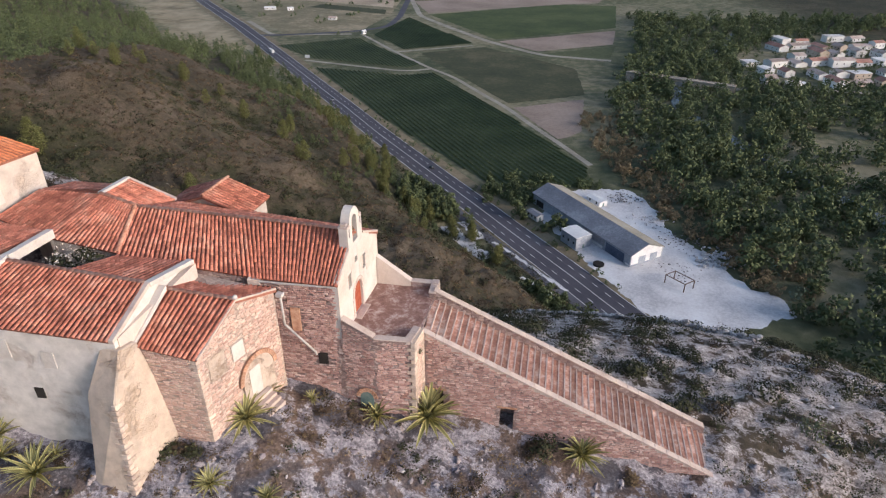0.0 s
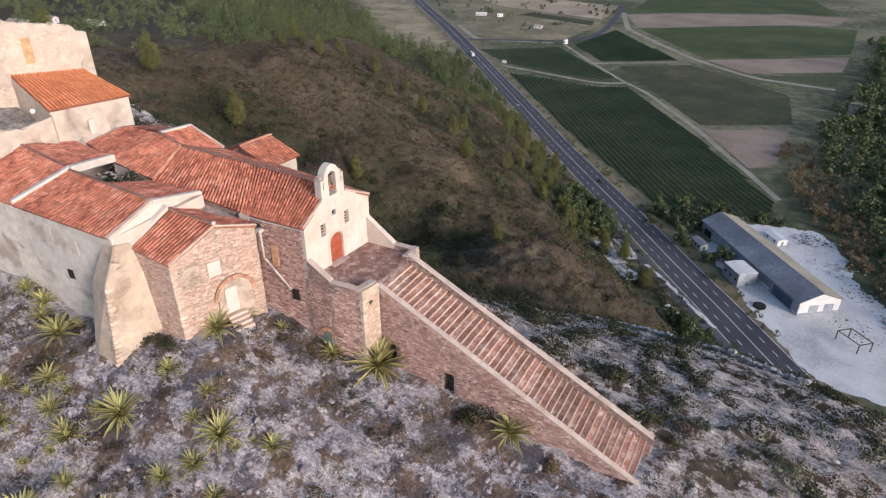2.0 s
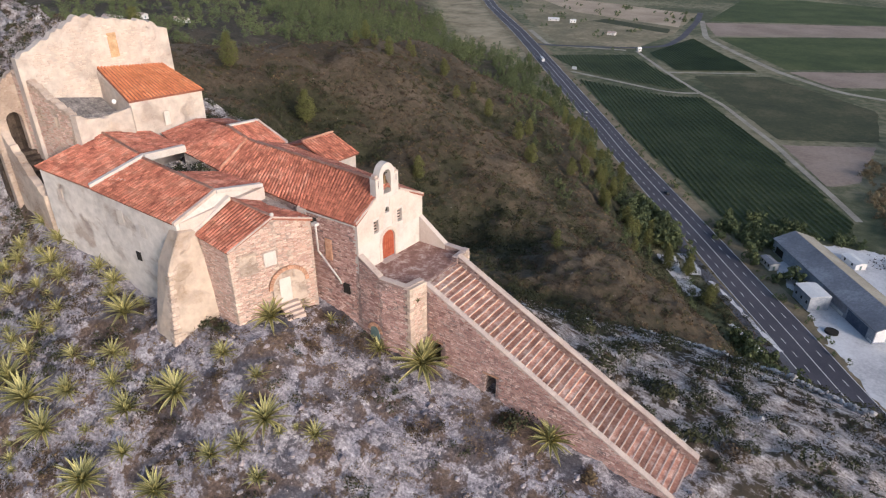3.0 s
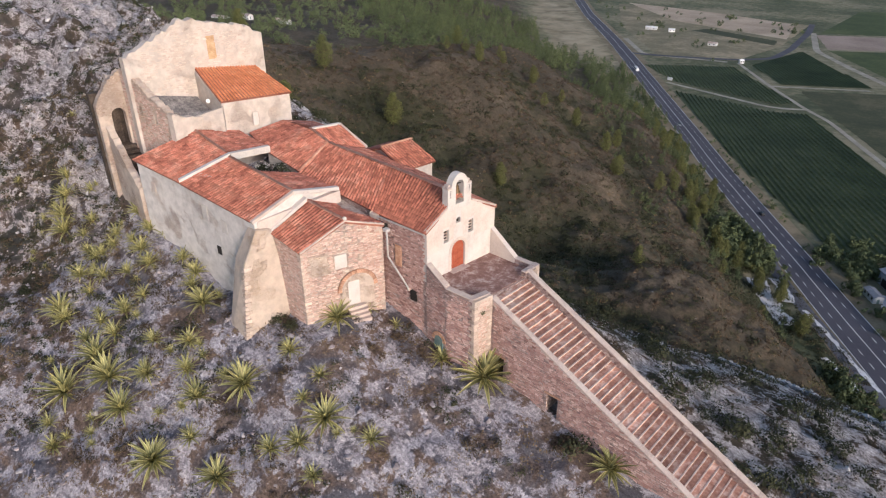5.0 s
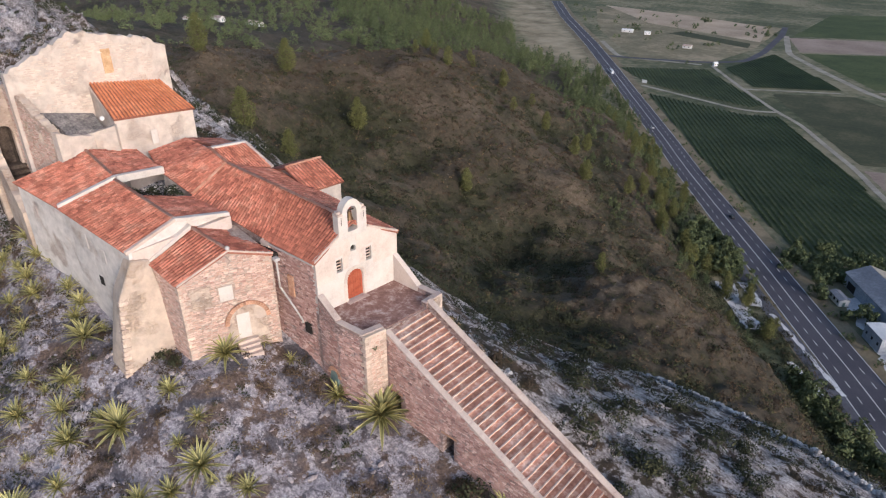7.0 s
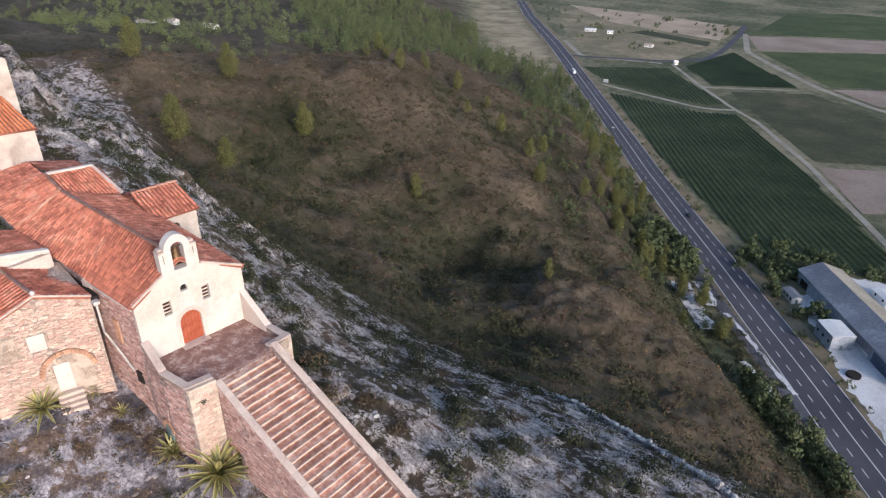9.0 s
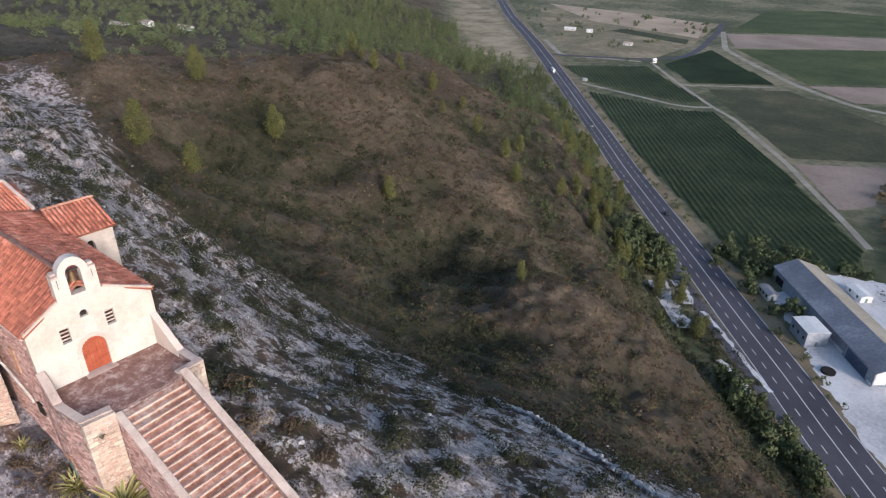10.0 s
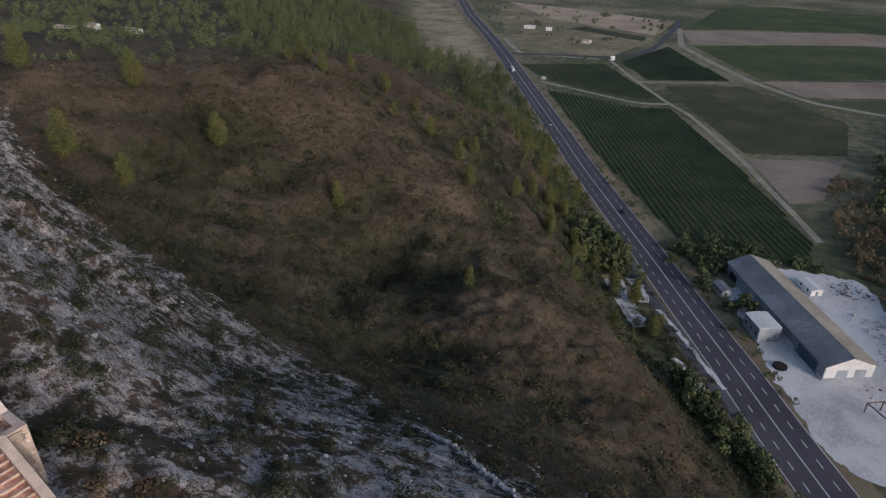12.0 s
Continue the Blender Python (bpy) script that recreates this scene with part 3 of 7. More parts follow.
def strip(name, line, width, z, material, label="", category="road", kind="structure", offset=0.0, parent=None):
    """A band along a polyline, slightly above the plain."""
    p = np.array(line, float)
    d = np.gradient(p, axis=0)
    d /= np.hypot(d[:, 0], d[:, 1])[:, None]
    nrm = np.c_[-d[:, 1], d[:, 0]]
    w = np.broadcast_to(np.asarray(width, float), (len(p),))[:, None]
    l, r = p + nrm * (offset + w / 2), p + nrm * (offset - w / 2)
    v = [(*a, z) for a in l] + [(*a, z) for a in r]
    n = len(p)
    ob = link_mesh(name, v, [(i + 1, i, n + i, n + i + 1) for i in range(n - 1)], material, parent)
    if parent is None:
        tagged(ob, label, category, kind=kind)
    return ob


def resample(line, pace):
    p = np.array(line, float)
    s = np.r_[0, np.cumsum(np.hypot(*np.diff(p, axis=0).T))]
    t = np.arange(0, s[-1], pace)
    q = np.c_[np.interp(t, s, p[:, 0]), np.interp(t, s, p[:, 1])]
    for _ in range(6):
        q[1:-1] = (q[:-2] + 2 * q[1:-1] + q[2:]) / 4
    return q


def field(name, poly, material, label, category="field", z=VALLEY + 0.12, rough=0.7, pace=5.0):
    bm = bmesh.new()
    q = np.array(poly + poly[:1], float)
    s = np.r_[0, np.cumsum(np.hypot(*np.diff(q, axis=0).T))]
    t = np.arange(0, s[-1], pace)
    u, v = np.interp(t, s, q[:, 0]), np.interp(t, s, q[:, 1])
    u, v = u + rough * (waves(u, v, 16, 91) + 0.5 * waves(u, v, 5, 93)), v + rough * (waves(u, v, 16, 92) + 0.5 * waves(u, v, 5, 94))
    bm.faces.new([bm.verts.new((x, y, z)) for x, y in zip(u, v)])
    bmesh.ops.recalc_face_normals(bm, faces=bm.faces)
    for f in bm.faces:
        if f.normal.z < 0:
            f.normal_flip()
    return tagged(part(name, bm, material), label, category, kind="structure")


def inside(x, y, poly):
    res = np.zeros(np.shape(x), bool)
    for (ax, ay), (bx, by) in zip(poly, poly[1:] + poly[:1]):
        hit = ((ay > y) != (by > y)) & (x < (bx - ax) * (y - ay) / (by - ay + 1e-9) + ax)
        res ^= hit
    return res


# the highway
ROAD = resample(np.c_[ROAD_X, ROAD_Y][2:17], 4.0)
strip("verge", ROAD, 30, VALLEY + 0.10, M["verge"], "dry grassy verge along the highway", "verge")
strip("road", ROAD, 17.0, VALLEY + 0.22, M["asphalt"], "dark asphalt two-lane highway with wide shoulders")
for off, wd in ((8.2, 0.3), (-8.2, 0.3), (0.0, 0.34)):
    strip("centre_line" if off == 0 else "edge_line", ROAD, wd, VALLEY + 0.26, M["paint"], "solid white line along the highway", "road marking", offset=off)
MARK = bpy.data.meshes.new("lane_dash")
MARK.from_pydata([(-1.7, -0.14, 0), (1.7, -0.14, 0), (1.7, 0.14, 0), (-1.7, 0.14, 0)], [], [(0, 1, 2, 3)])
MARK.materials.append(M["paint"])
DASH = resample(np.c_[ROAD_X, ROAD_Y][4:15], 8.0)
for i in range(1, min(len(DASH) - 1, 74)):
    d = DASH[i + 1] - DASH[i - 1]
    a = math.degrees(math.atan2(d[1], d[0]))
    n = np.array([-d[1], d[0]]) / np.hypot(*d)
    for off in (-4.4, 4.4):
        ob = new("lane_dash", MARK)
        ob.matrix_world = pose(*(DASH[i] + off * n), VALLEY + 0.26, 0, 0, a)
        tagged(ob, "white dashed lane marking on the highway", "road marking", "lane dashes", "structure")

M["field_green"] = surface("green_crop", (0.040, 0.056, 0.022), (0.060, 0.082, 0.030), (0.095, 0.110, 0.045), 0.02, 0.35, 0.95, 0.4, 0.1)
M["fallow"] = surface("dark_fallow", (0.040, 0.046, 0.026), (0.062, 0.068, 0.036), (0.11, 0.10, 0.058), 0.03, 0.4, 0.95, 0.4, 0.1)
M["tan"] = surface("harvested_stubble", (0.29, 0.225, 0.165), (0.40, 0.315, 0.23), (0.50, 0.40, 0.30), 0.02, 0.3, 0.95, 0.4, 0.1)
M["meadow_mix"] = surface("patchy_meadow", (0.13, 0.120, 0.075), (0.22, 0.190, 0.120), (0.37, 0.30, 0.20), 0.022, 0.2, 0.95, 0.4, 0.1)
# tracks, side road and fields
strip("side_road", resample([(-300, 1010), (-276, 929), (-246, 790), (-239, 721), (-262, 686), (-291, 668), (-345, 640), (-376, 632)], 6), 8, VALLEY + 0.2, M["asphalt"], "grey asphalt side road curving to the highway")
TRACKS = [([(-271, 932), (-222, 802), (-163, 728), (-104, 660), (-44, 611), (24, 603)], 7), ([(-255, 671), (-189, 591), (-136, 532), (-112, 511), (-72, 457), (-50, 429), (-33, 401), (-6, 361), (16, 326)], 3.8),
          ([(-262, 536), (-201, 525), (-155, 517), (-136, 532)], 4.5), ([(-189, 591), (-115, 642)], 4), ([(-420, 715), (-350, 640), (-262, 668)], 6)]
for line, w in TRACKS:
    strip("track", resample(line, 6), w, VALLEY + 0.18, M["track"], "pale dirt track between the fields", "track")
VINES = [[(-240, 511), (-152, 505), (-131, 518), (-50, 416), (13, 324), (16, 297), (-33, 281), (-120, 371)],
         [(-318, 590), (-250, 648), (-150, 545), (-157, 529), (-257, 544)], [(-239, 670), (-233, 785), (-121, 650), (-185, 604)]]
for poly in VINES:
    field("vineyard_floor", poly, M["field"], "dark soil and grass under the vineyard rows", "vineyard")
field("meadow", [(-163, 592), (-107, 634), (-8, 562), (4, 478), (-51, 441), (-112, 522)], M["fallow"], "dull green fallow field")
field("bare_field", [(-46, 431), (4, 466), (6, 386), (-7, 368)], M["bare"], "bare brown ploughed field")
field("green_field", [(-213, 814), (-51, 938), (24, 945), (25, 775), (-101, 676)], M["field_green"], "flat green field beside a track")
field("tan_field", [(-263, 919), (-65, 1041), (10, 1050), (-1, 965), (-51, 942), (-216, 822)], M["bare"], "tan harvested field")
field("far_field", [(-264, 937), (-296, 1206), (-218, 1270), (-60, 1250), (0, 1060), (-66, 1051)], M["field_green"], "flat dull green field by the far road")
field("stubble_field", [(-616, 1034), (-454, 898), (-276, 856), (-316, 990), (-451, 1024)], M["tan"], "pinkish tan harvested field", z=VALLEY + 0.16)
field("vine_strip", [(-391, 833), (-270, 803), (-280, 836), (-385, 864)], M["fallow"], "narrow dark green strip of vines", z=VALLEY + 0.17)
field("pink_field", [(-97, 668), (25, 758), (23, 679), (-51, 627)], M["bare"], "pinkish bare field beside the vines")
field("small_field", [(-43, 619), (26, 670), (21, 612), (-26, 600)], M["field"], "small dull green field")
field("dry_meadow", [(-330, 640), (-262, 680), (-262, 800), (-300, 1000), (-620, 1010), (-480, 800)], M["meadow_mix"], "dry grey-green meadow with tan strips and scattered bushes")
YARD = [(-7, 252), (9, 229), (18, 211), (29, 196), (40, 182), (46, 174), (57, 172), (74, 174), (86, 182), (99, 195), (96, 201), (86, 206), (79, 213), (76, 222), (68, 235), (59, 246), (52, 258), (49, 277), (40, 292), (33, 296), (18, 294), (6, 288)]
field("quarry_yard", YARD, M["chalk"], "dusty white gravel yard beside the highway", "yard", VALLEY + 0.16, 1.8, 1.5)


def draped(name, line, width, material, label, category="road", lift=0.12, ragged=0.0):
    """A band that follows the lie of the land."""
    p = resample(line, 1.5)
    d = np.gradient(p, axis=0)
    d /= np.hypot(d[:, 0], d[:, 1])[:, None]
    nrm = np.c_[-d[:, 1], d[:, 0]]
    n, cols = len(p), 9
    v = []
    for k in range(cols):
        w = width * (k / (cols - 1) - 0.5) * (1 + ragged * waves(p[:, 0] + 40 * (k > cols // 2), p[:, 1], 6, 95))
        q = p + nrm * w[:, None]
        v += [(x, y, z + lift) for x, y, z in zip(q[:, 0], q[:, 1], height(q[:, 0], q[:, 1]))]
    f = [(k * n + i, k * n + i + 1, (k + 1) * n + i + 1, (k + 1) * n + i) for k in range(cols - 1) for i in range(n - 1)]
    return tagged(link_mesh(name, v, f, material, smooth=True), label, category, kind="structure")


M["old_asphalt"] = surface("worn_grey_asphalt", (0.085, 0.085, 0.10), (0.12, 0.12, 0.14), (0.17, 0.168, 0.185), 0.1, 1.2, 0.9, 0.2, 0.02)
draped("service_road", [(-52, 254), (-44, 243), (-27, 224), (-13, 210), (-2, 198), (9, 187), (19, 177), (34, 163)], 5.5, M["old_asphalt"], "worn grey service road beside the highway", lift=0.19)
draped("gravel_margin", [(-25, 221), (-15, 213), (-7, 205), (1, 197), (12, 187)], 1.7, M["chalk"], "ragged white gravel margin of the service road", "gravel", 0.27, 0.8)
draped("gravel_layby", [(-49, 232), (-42, 223), (-34, 214), (-25, 205)], 7.5, M["chalk"], "white gravel clearing at the foot of the hill", "gravel", 0.30, 0.35)
draped("gravel_layby", [(-43, 238), (-37, 231), (-31, 222)], 5.0, M["chalk"], "white gravel clearing at the foot of the hill", "gravel", 0.35, 0.4)
draped("gravel_patch", [(-8, 194), (0, 187), (8, 180)], 2.4, M["chalk"], "patch of white gravel between the roadside trees", "gravel", 0.40, 0.8)
strip("river", resample([(400, 1300), (230, 900), (156, 775), (140, 715), (92, 600), (78, 529), (71, 461), (110, 380), (150, 300), (230, 180)], 10), 9, VALLEY + 0.3, M["water"], "pale river under the wooded banks", "river")

# ---------------------------------------------------------------- roofs
def lerp3(a, b, t):
    return np.asarray(a, float) * (1 - t) + np.asarray(b, float) * t


def barrel_profile(r0, r1, length, rise):
    """One cover tile: a half barrel, narrower at its upper end; x across, y up the slope."""
    v, f, seg = [], [], 5
    for y, r, lift in ((0, r0, 0.02), (length, r1, rise)):
        for k in range(seg + 1):
            a = math.pi * k / seg
            v.append((-r * math.cos(a), y, lift + r * 0.75 * math.sin(a)))
    for k in range(seg):
        f.append((k, k + 1, seg + 2 + k, seg + 1 + k))
    n = len(v)
    for k in range(seg + 1):
        a = math.pi * k / seg
        v.append((-0.82 * r0 * math.cos(a), 0, 0.02 + r0 * 0.6 * math.sin(a)))
    for k in range(seg):
        f.append((k + 1, k, n + k, n + k + 1))
    return np.array(v), f


PROFILE, PFACES = barrel_profile(0.105, 0.085, 0.46, 0.0)
TILE_MESH = bpy.data.meshes.new("roof_tile")
TILE_MESH.from_pydata(PROFILE.tolist(), [], PFACES)
TILE_MESH.materials.append(M["tile_piece"])
TILE_MESH.polygons.foreach_set("use_smooth", [True] * len(TILE_MESH.polygons))


def tiled_roof(parent, e0, e1, r1, r0, singles=0, pitch=0.30, course=0.38, material="tile", name="roof_slope", sag=0.0):
    """A tiled slope: eave from e0 to e1, ridge from r0 to r1. The first tiles from e1 on may be pieces of their own."""
    e0, e1, r0, r1 = (np.asarray(p, float) for p in (e0, e1, r0, r1))
    up = np.cross(e1 - e0, (r0 + r1 - e0 - e1) / 2)
    if up[2] < 0:
        up = -up
    up /= np.linalg.norm(up)
    m = 9
    grid = [lerp3(lerp3(e0, e1, i / (m - 1)), lerp3(r0, r1, i / (m - 1)), j / (m - 1)) - up * lo for lo in (0.03, 0.19) for j in range(m) for i in range(m)]
    faces = []
    for j in range(m - 1):
        for i in range(m - 1):
            k = j * m + i
            faces += [(k, k + 1, k + m + 1, k + m), (k + m * m, k + m * m + m, k + m * m + m + 1, k + m * m + 1)]
    rim = [i for i in range(m)] + [j * m + m - 1 for j in range(1, m)] + [m * m - 1 - i for i in range(1, m)] + [j * m for j in range(m - 2, 0, -1)]
    faces += [(a, a + m * m, b + m * m, b) for a, b in zip(rim, rim[1:] + rim[:1])]
    bed = link_mesh(name, grid, faces, M["tile_bed"], parent, "terracotta tiled roof slope")
    wide = max(np.linalg.norm(e1 - e0), np.linalg.norm(r1 - r0))
    rise = (np.linalg.norm(r0 - e0) + np.linalg.norm(r1 - e1)) / 2
    nu, nv = max(2, int(wide / pitch)), max(2, int(rise / course))
    vs, fs, count = [], [], 0
    r = np.random.default_rng(int(abs(e0).sum() * 100) % 9999)
    for i in range(nu - 1, -1, -1):
        u = (i + 0.5) / nu
        a, b = lerp3(e0, e1, u), lerp3(r0, r1, u)
        run = np.linalg.norm(b - a)
        if run < 0.5:
            continue
        yv = (b - a) / run
        xv = np.cross(yv, up)
        wob = r.normal(0, 0.008)
        k = max(1, int(run / course))
        for j in range(k):
            s = -0.06 + j * run / k
            drop = -sag * math.sin(math.pi * s / run) * math.sin(math.pi * u)
            o = a + yv * s + up * (drop + 0.012 * r.random()) + xv * (wob + r.normal(0, 0.008))
            tw = r.normal(0, 0.03)
            x2, y2 = xv * math.cos(tw) + yv * math.sin(tw), yv * math.cos(tw) - xv * math.sin(tw)
            if count < singles:
                ob = new("roof_tile", TILE_MESH)
                ob.parent = bed
                mw = Matrix(np.c_[np.c_[x2, y2, up, o].T, (0, 0, 0, 1)].T.tolist())
                ob.matrix_parent_inverse = bed.matrix_world.inverted()
                ob.matrix_basis = mw
                count += 1
            else:
                n = len(vs) * len(PROFILE)
                vs.append(PROFILE @ np.array([x2, y2, up]) + o)
                fs.extend(tuple(q + n for q in f) for f in PFACES)
    if vs:
        ob = link_mesh("cover_tiles", np.concatenate(vs), fs, M[material], bed, smooth=True)
        ob["kind"] = "stuff"
    return bed


def ridge_tiles(parent, a, b, r=0.15, material="tile_ridge"):
    a, b = np.asarray(a, float), np.asarray(b, float)
    d = b - a
    n = max(2, int(np.linalg.norm(d) / 0.4))
    d = d / np.linalg.norm(d)
    x = np.cross(d, (0, 0, 1))
    x /= np.linalg.norm(x)
    z = np.cross(x, d)
    p = PROFILE * (r / 0.1)
    p[:, 1] = PROFILE[:, 1]
    vs, fs = [], []
    for i in range(n):
        o = a + (b - a) * i / n + z * 0.02 * (i % 2)
        fs.extend(tuple(q + len(vs) * len(p) for q in f) for f in PFACES)
        vs.append(p @ np.array([x, d, z]) + o)
    return link_mesh("ridge_tiles", np.concatenate(vs), fs, M[material], parent, "row of pale ridge tiles", True)


def edge_band(parent, a, b, w=0.28, h=0.22, material="cap", name="verge_band", lift=0.1):
    """A mortared band along a roof verge or parapet."""
    a, b = np.asarray(a, float), np.asarray(b, float)
    d = b - a
    s = np.cross(d, (0, 0, 1))
    s = s / np.linalg.norm(s) * w / 2
    bm = bmesh.new()
    up = np.array([0, 0, lift])
    slab(bm, [tuple(a - s + up), tuple(b - s + up), tuple(b + s + up), tuple(a + s + up)], h)
    soften(bm, 0.025)
    return part(name, bm, M[material], parent)


def wall_block(parent, foot, tops, base, material, name="wall", label=""):
    bm = bmesh.new()
    prism(bm, foot, tops, base)
    bmesh.ops.recalc_face_normals(bm, faces=bm.faces)
    bm.verts.ensure_lookup_table()
    return part(name, bm, M[material], parent, label)


def opening(parent, origin, along, w, h, material, name, label="", depth=0.25, arch=False, proud=0.0, out=None):
    """A recessed leaf set into a wall: origin is the bottom middle on the wall face, along the wall's direction."""
    al = Vector((*along, 0)).normalized()
    nrm = Vector((al.y, -al.x, 0)) if out is None else Vector(out).normalized()
    pts = [(-w / 2, 0), (w / 2, 0)]
    if arch:
        r = w / 2
        pts += [(r * math.cos(t), h - r + r * math.sin(t)) for t in [math.pi * k / 10 for k in range(11)]]
    else:
        pts += [(w / 2, h), (-w / 2, h)]
    bm = bmesh.new()
    poly = [Vector(origin) + al * x + Vector((0, 0, z)) + nrm * proud for x, z in pts]
    slab(bm, poly, depth, tuple(-nrm))
    bmesh.ops.recalc_face_normals(bm, faces=bm.faces)
    return part(name, bm, M[material], parent, label)


def cut_hole(ob, origin, along, w, h, depth, arch=False):
    """Cuts a real niche into a wall mesh."""
    al = Vector((*along, 0)).normalized()
    nrm = Vector((al.y, -al.x, 0))
    pts = [(-w / 2, 0), (w / 2, 0)]
    if arch:
        r = w / 2
        pts += [(r * math.cos(t), h - r + r * math.sin(t)) for t in [math.pi * k / 10 for k in range(11)]]
    else:
        pts += [(w / 2, h), (-w / 2, h)]
    bm = bmesh.new()
    poly = [Vector(origin) + al * x + Vector((0, 0, z)) + nrm * 0.5 for x, z in pts]
    slab(bm, poly, depth + 0.5, tuple(-nrm))
    bmesh.ops.recalc_face_normals(bm, faces=bm.faces)
    me = bpy.data.meshes.new("cutter")
    bm.to_mesh(me)
    bm.free()
    tool = new("cutter", me)
    md = ob.modifiers.new("opening", "BOOLEAN")
    md.operation, md.object, md.solver = "DIFFERENCE", tool, "EXACT"
    dg = bpy.context.evaluated_depsgraph_get()
    done = bpy.data.meshes.new_from_object(ob.evaluated_get(dg))
    ob.modifiers.remove(md)
    old = ob.data
    ob.data = done
    bpy.data.meshes.remove(old)
    bpy.data.objects.remove(tool)


# ---------------------------------------------------------------- chapel
chapel = thing("chapel", "small whitewashed hilltop chapel with stone sides and terracotta roof", "chapel", (-7, -1, 0))
APEX = (0.0, -0.35, 6.15)
body = wall_block(chapel, [(-0.42, -3.62), (-0.42, 3.62), (-14.6, 2.2), (-14.6, -5.3), (-5.4, -4.15)], [4.1, 4.0, 5.3, 5.4, 4.15], [-7, -7, -4, -2, -4], "stone_red", "side_wall", "reddish rubble stone side wall")
# gable front, whitewashed, with real openings
bm = bmesh.new()
poly = [(0.06, -3.66, -0.9), (0.06, 3.66, -0.9), (0.06, 3.66, 4.12), (0.06, 0.95, 5.40), (0.06, -1.65, 5.40), (0.06, -3.66, 4.18)]
slab(bm, poly, 0.5, (-1, 0, 0))
bmesh.ops.recalc_face_normals(bm, faces=bm.faces)
front = part("front_wall", bm, M["white"], chapel, "bright whitewashed gable front")
DOOR_Y = -0.39
for oy, oz, w, h, arch in ((DOOR_Y, 0.0, 1.45, 2.42, True), (-1.68, 2.65, 0.52, 1.05, False), (0.95, 2.72, 0.52, 1.08, False)):
    cut_hole(front, (0.06, oy, oz), (0, 1), w, h, 0.30, arch)
cut_hole(front, (0.06, -0.42, 3.95), (0, 1), 0.46, 0.46, 0.25, True)
# the limewash stops at a band; above it the render is creamier
bm = bmesh.new()
slab(bm, [(0.075, -3.67, 2.25), (0.075, -2.05, 2.25), (0.075, -2.05, 3.9), (0.075, -1.34, 3.9), (0.075, -1.34, 2.75), (0.075, -0.9, 2.75), (0.075, -0.9, 3.6), (0.075, -0.66, 3.75),
          (0.075, -0.66, 5.38), (0.075, -1.65, 5.38), (0.075, -3.67, 4.16)], 0.012, (-1, 0, 0))
part("upper_render", bm, M["cream"], chapel, "creamy unpainted upper render")
bm = bmesh.new()
slab(bm, [(0.075, 3.67, 2.2), (0.075, 1.32, 2.3), (0.075, 1.32, 4.0), (0.075, 0.6, 4.0), (0.075, 0.6, 2.75), (0.075, 0.1, 2.75), (0.075, 0.1, 3.6), (0.075, -0.15, 3.75), (0.075, -0.15, 5.38), (0.075, 0.95, 5.38), (0.075, 3.67, 4.1)], 0.012, (-1, 0, 0))
part("upper_render", bm, M["cream"], chapel, "creamy unpainted upper render")
door = opening(chapel, (-0.12, DOOR_Y, 0.02), (0, 1), 1.45, 2.42, "wood_red", "door", "arched red-brown plank door, closed", 0.1, True)
bm = bmesh.new()
for k in range(7):
    y = DOOR_Y - 0.66 + 0.22 * k
    top = 2.42 - 0.72 + math.sqrt(max(0.02, 0.72 ** 2 - (y - DOOR_Y) ** 2)) - 0.04
    box(bm, -0.12, -0.085, y - 0.10, y + 0.10, 0.04, top)
part("plank", bm, M["wood_red"], door)
for k in range(13):
    a = math.pi * k / 12
    bm = bmesh.new()
    y, z = DOOR_Y + 0.86 * math.cos(a), 1.70 + 0.86 * math.sin(a)
    box(bm, 0.05, 0.10, y - 0.13, y + 0.13, z - 0.12, z + 0.12)
    part("surround_stone", bm, M["cream"], chapel)
for z in (0.25, 0.75, 1.25):
    for y in (-1.28, 0.50):
        bm = bmesh.new()
        box(bm, 0.05, 0.10, y - 0.14, y + 0.14, z - 0.22, z + 0.22)
        part("surround_stone", bm, M["cream"], chapel)
bm = bmesh.new()
box(bm, 0.0, 0.55, -1.35, 0.55, -0.25, 0.02)
soften(bm, 0.03)
part("door_sill", bm, M["cap"], chapel)
for y, z in ((-1.68, 2.65), (0.95, 2.72)):
    w = opening(chapel, (-0.18, y, z), (0, 1), 0.54, 1.06, "dark", "window", "small dark window behind wooden slats", 0.05)
    bm = bmesh.new()
    for k in range(4):
        box(bm, -0.16, -0.10, y - 0.3, y + 0.3, z + 0.14 + 0.25 * k, z + 0.22 + 0.25 * k)
    part("slats", bm, M["nosing"], w)
opening(chapel, (-0.15, -0.42, 3.95), (0, 1), 0.44, 0.44, "dark", "oculus", "small round opening", 0.04, True)
# bell gable
bell_wall = new("bell_gable")
bell_wall.parent = chapel
bell_wall.matrix_parent_inverse = chapel.matrix_world.inverted()
bm = bmesh.new()
pts = [(-1.56, 5.1), (0.88, 5.1), (0.88, 6.92), (0.50, 6.92), (0.48, 7.15)]
pts += [(-0.35 + 0.82 * math.cos(a) * (1 - 0.16 * math.sin(a)), 7.15 + 0.78 * math.sin(a)) for a in [math.pi * k / 10 for k in range(1, 10)]]
pts += [(-1.16, 7.15), (-1.18, 6.92), (-1.56, 6.92)]
slab(bm, [(0.10, y, z) for y, z in pts], 0.6, (-1, 0, 0))
bmesh.ops.recalc_face_normals(bm, faces=bm.faces)
wall = part("arched_wall", bm, M["white"], chapel, "whitewashed arched bell gable")
bpy.data.objects.remove(bell_wall)
cut_hole(wall, (0.10, -0.35, 5.55), (0, 1), 0.82, 1.85, 1.5, True)
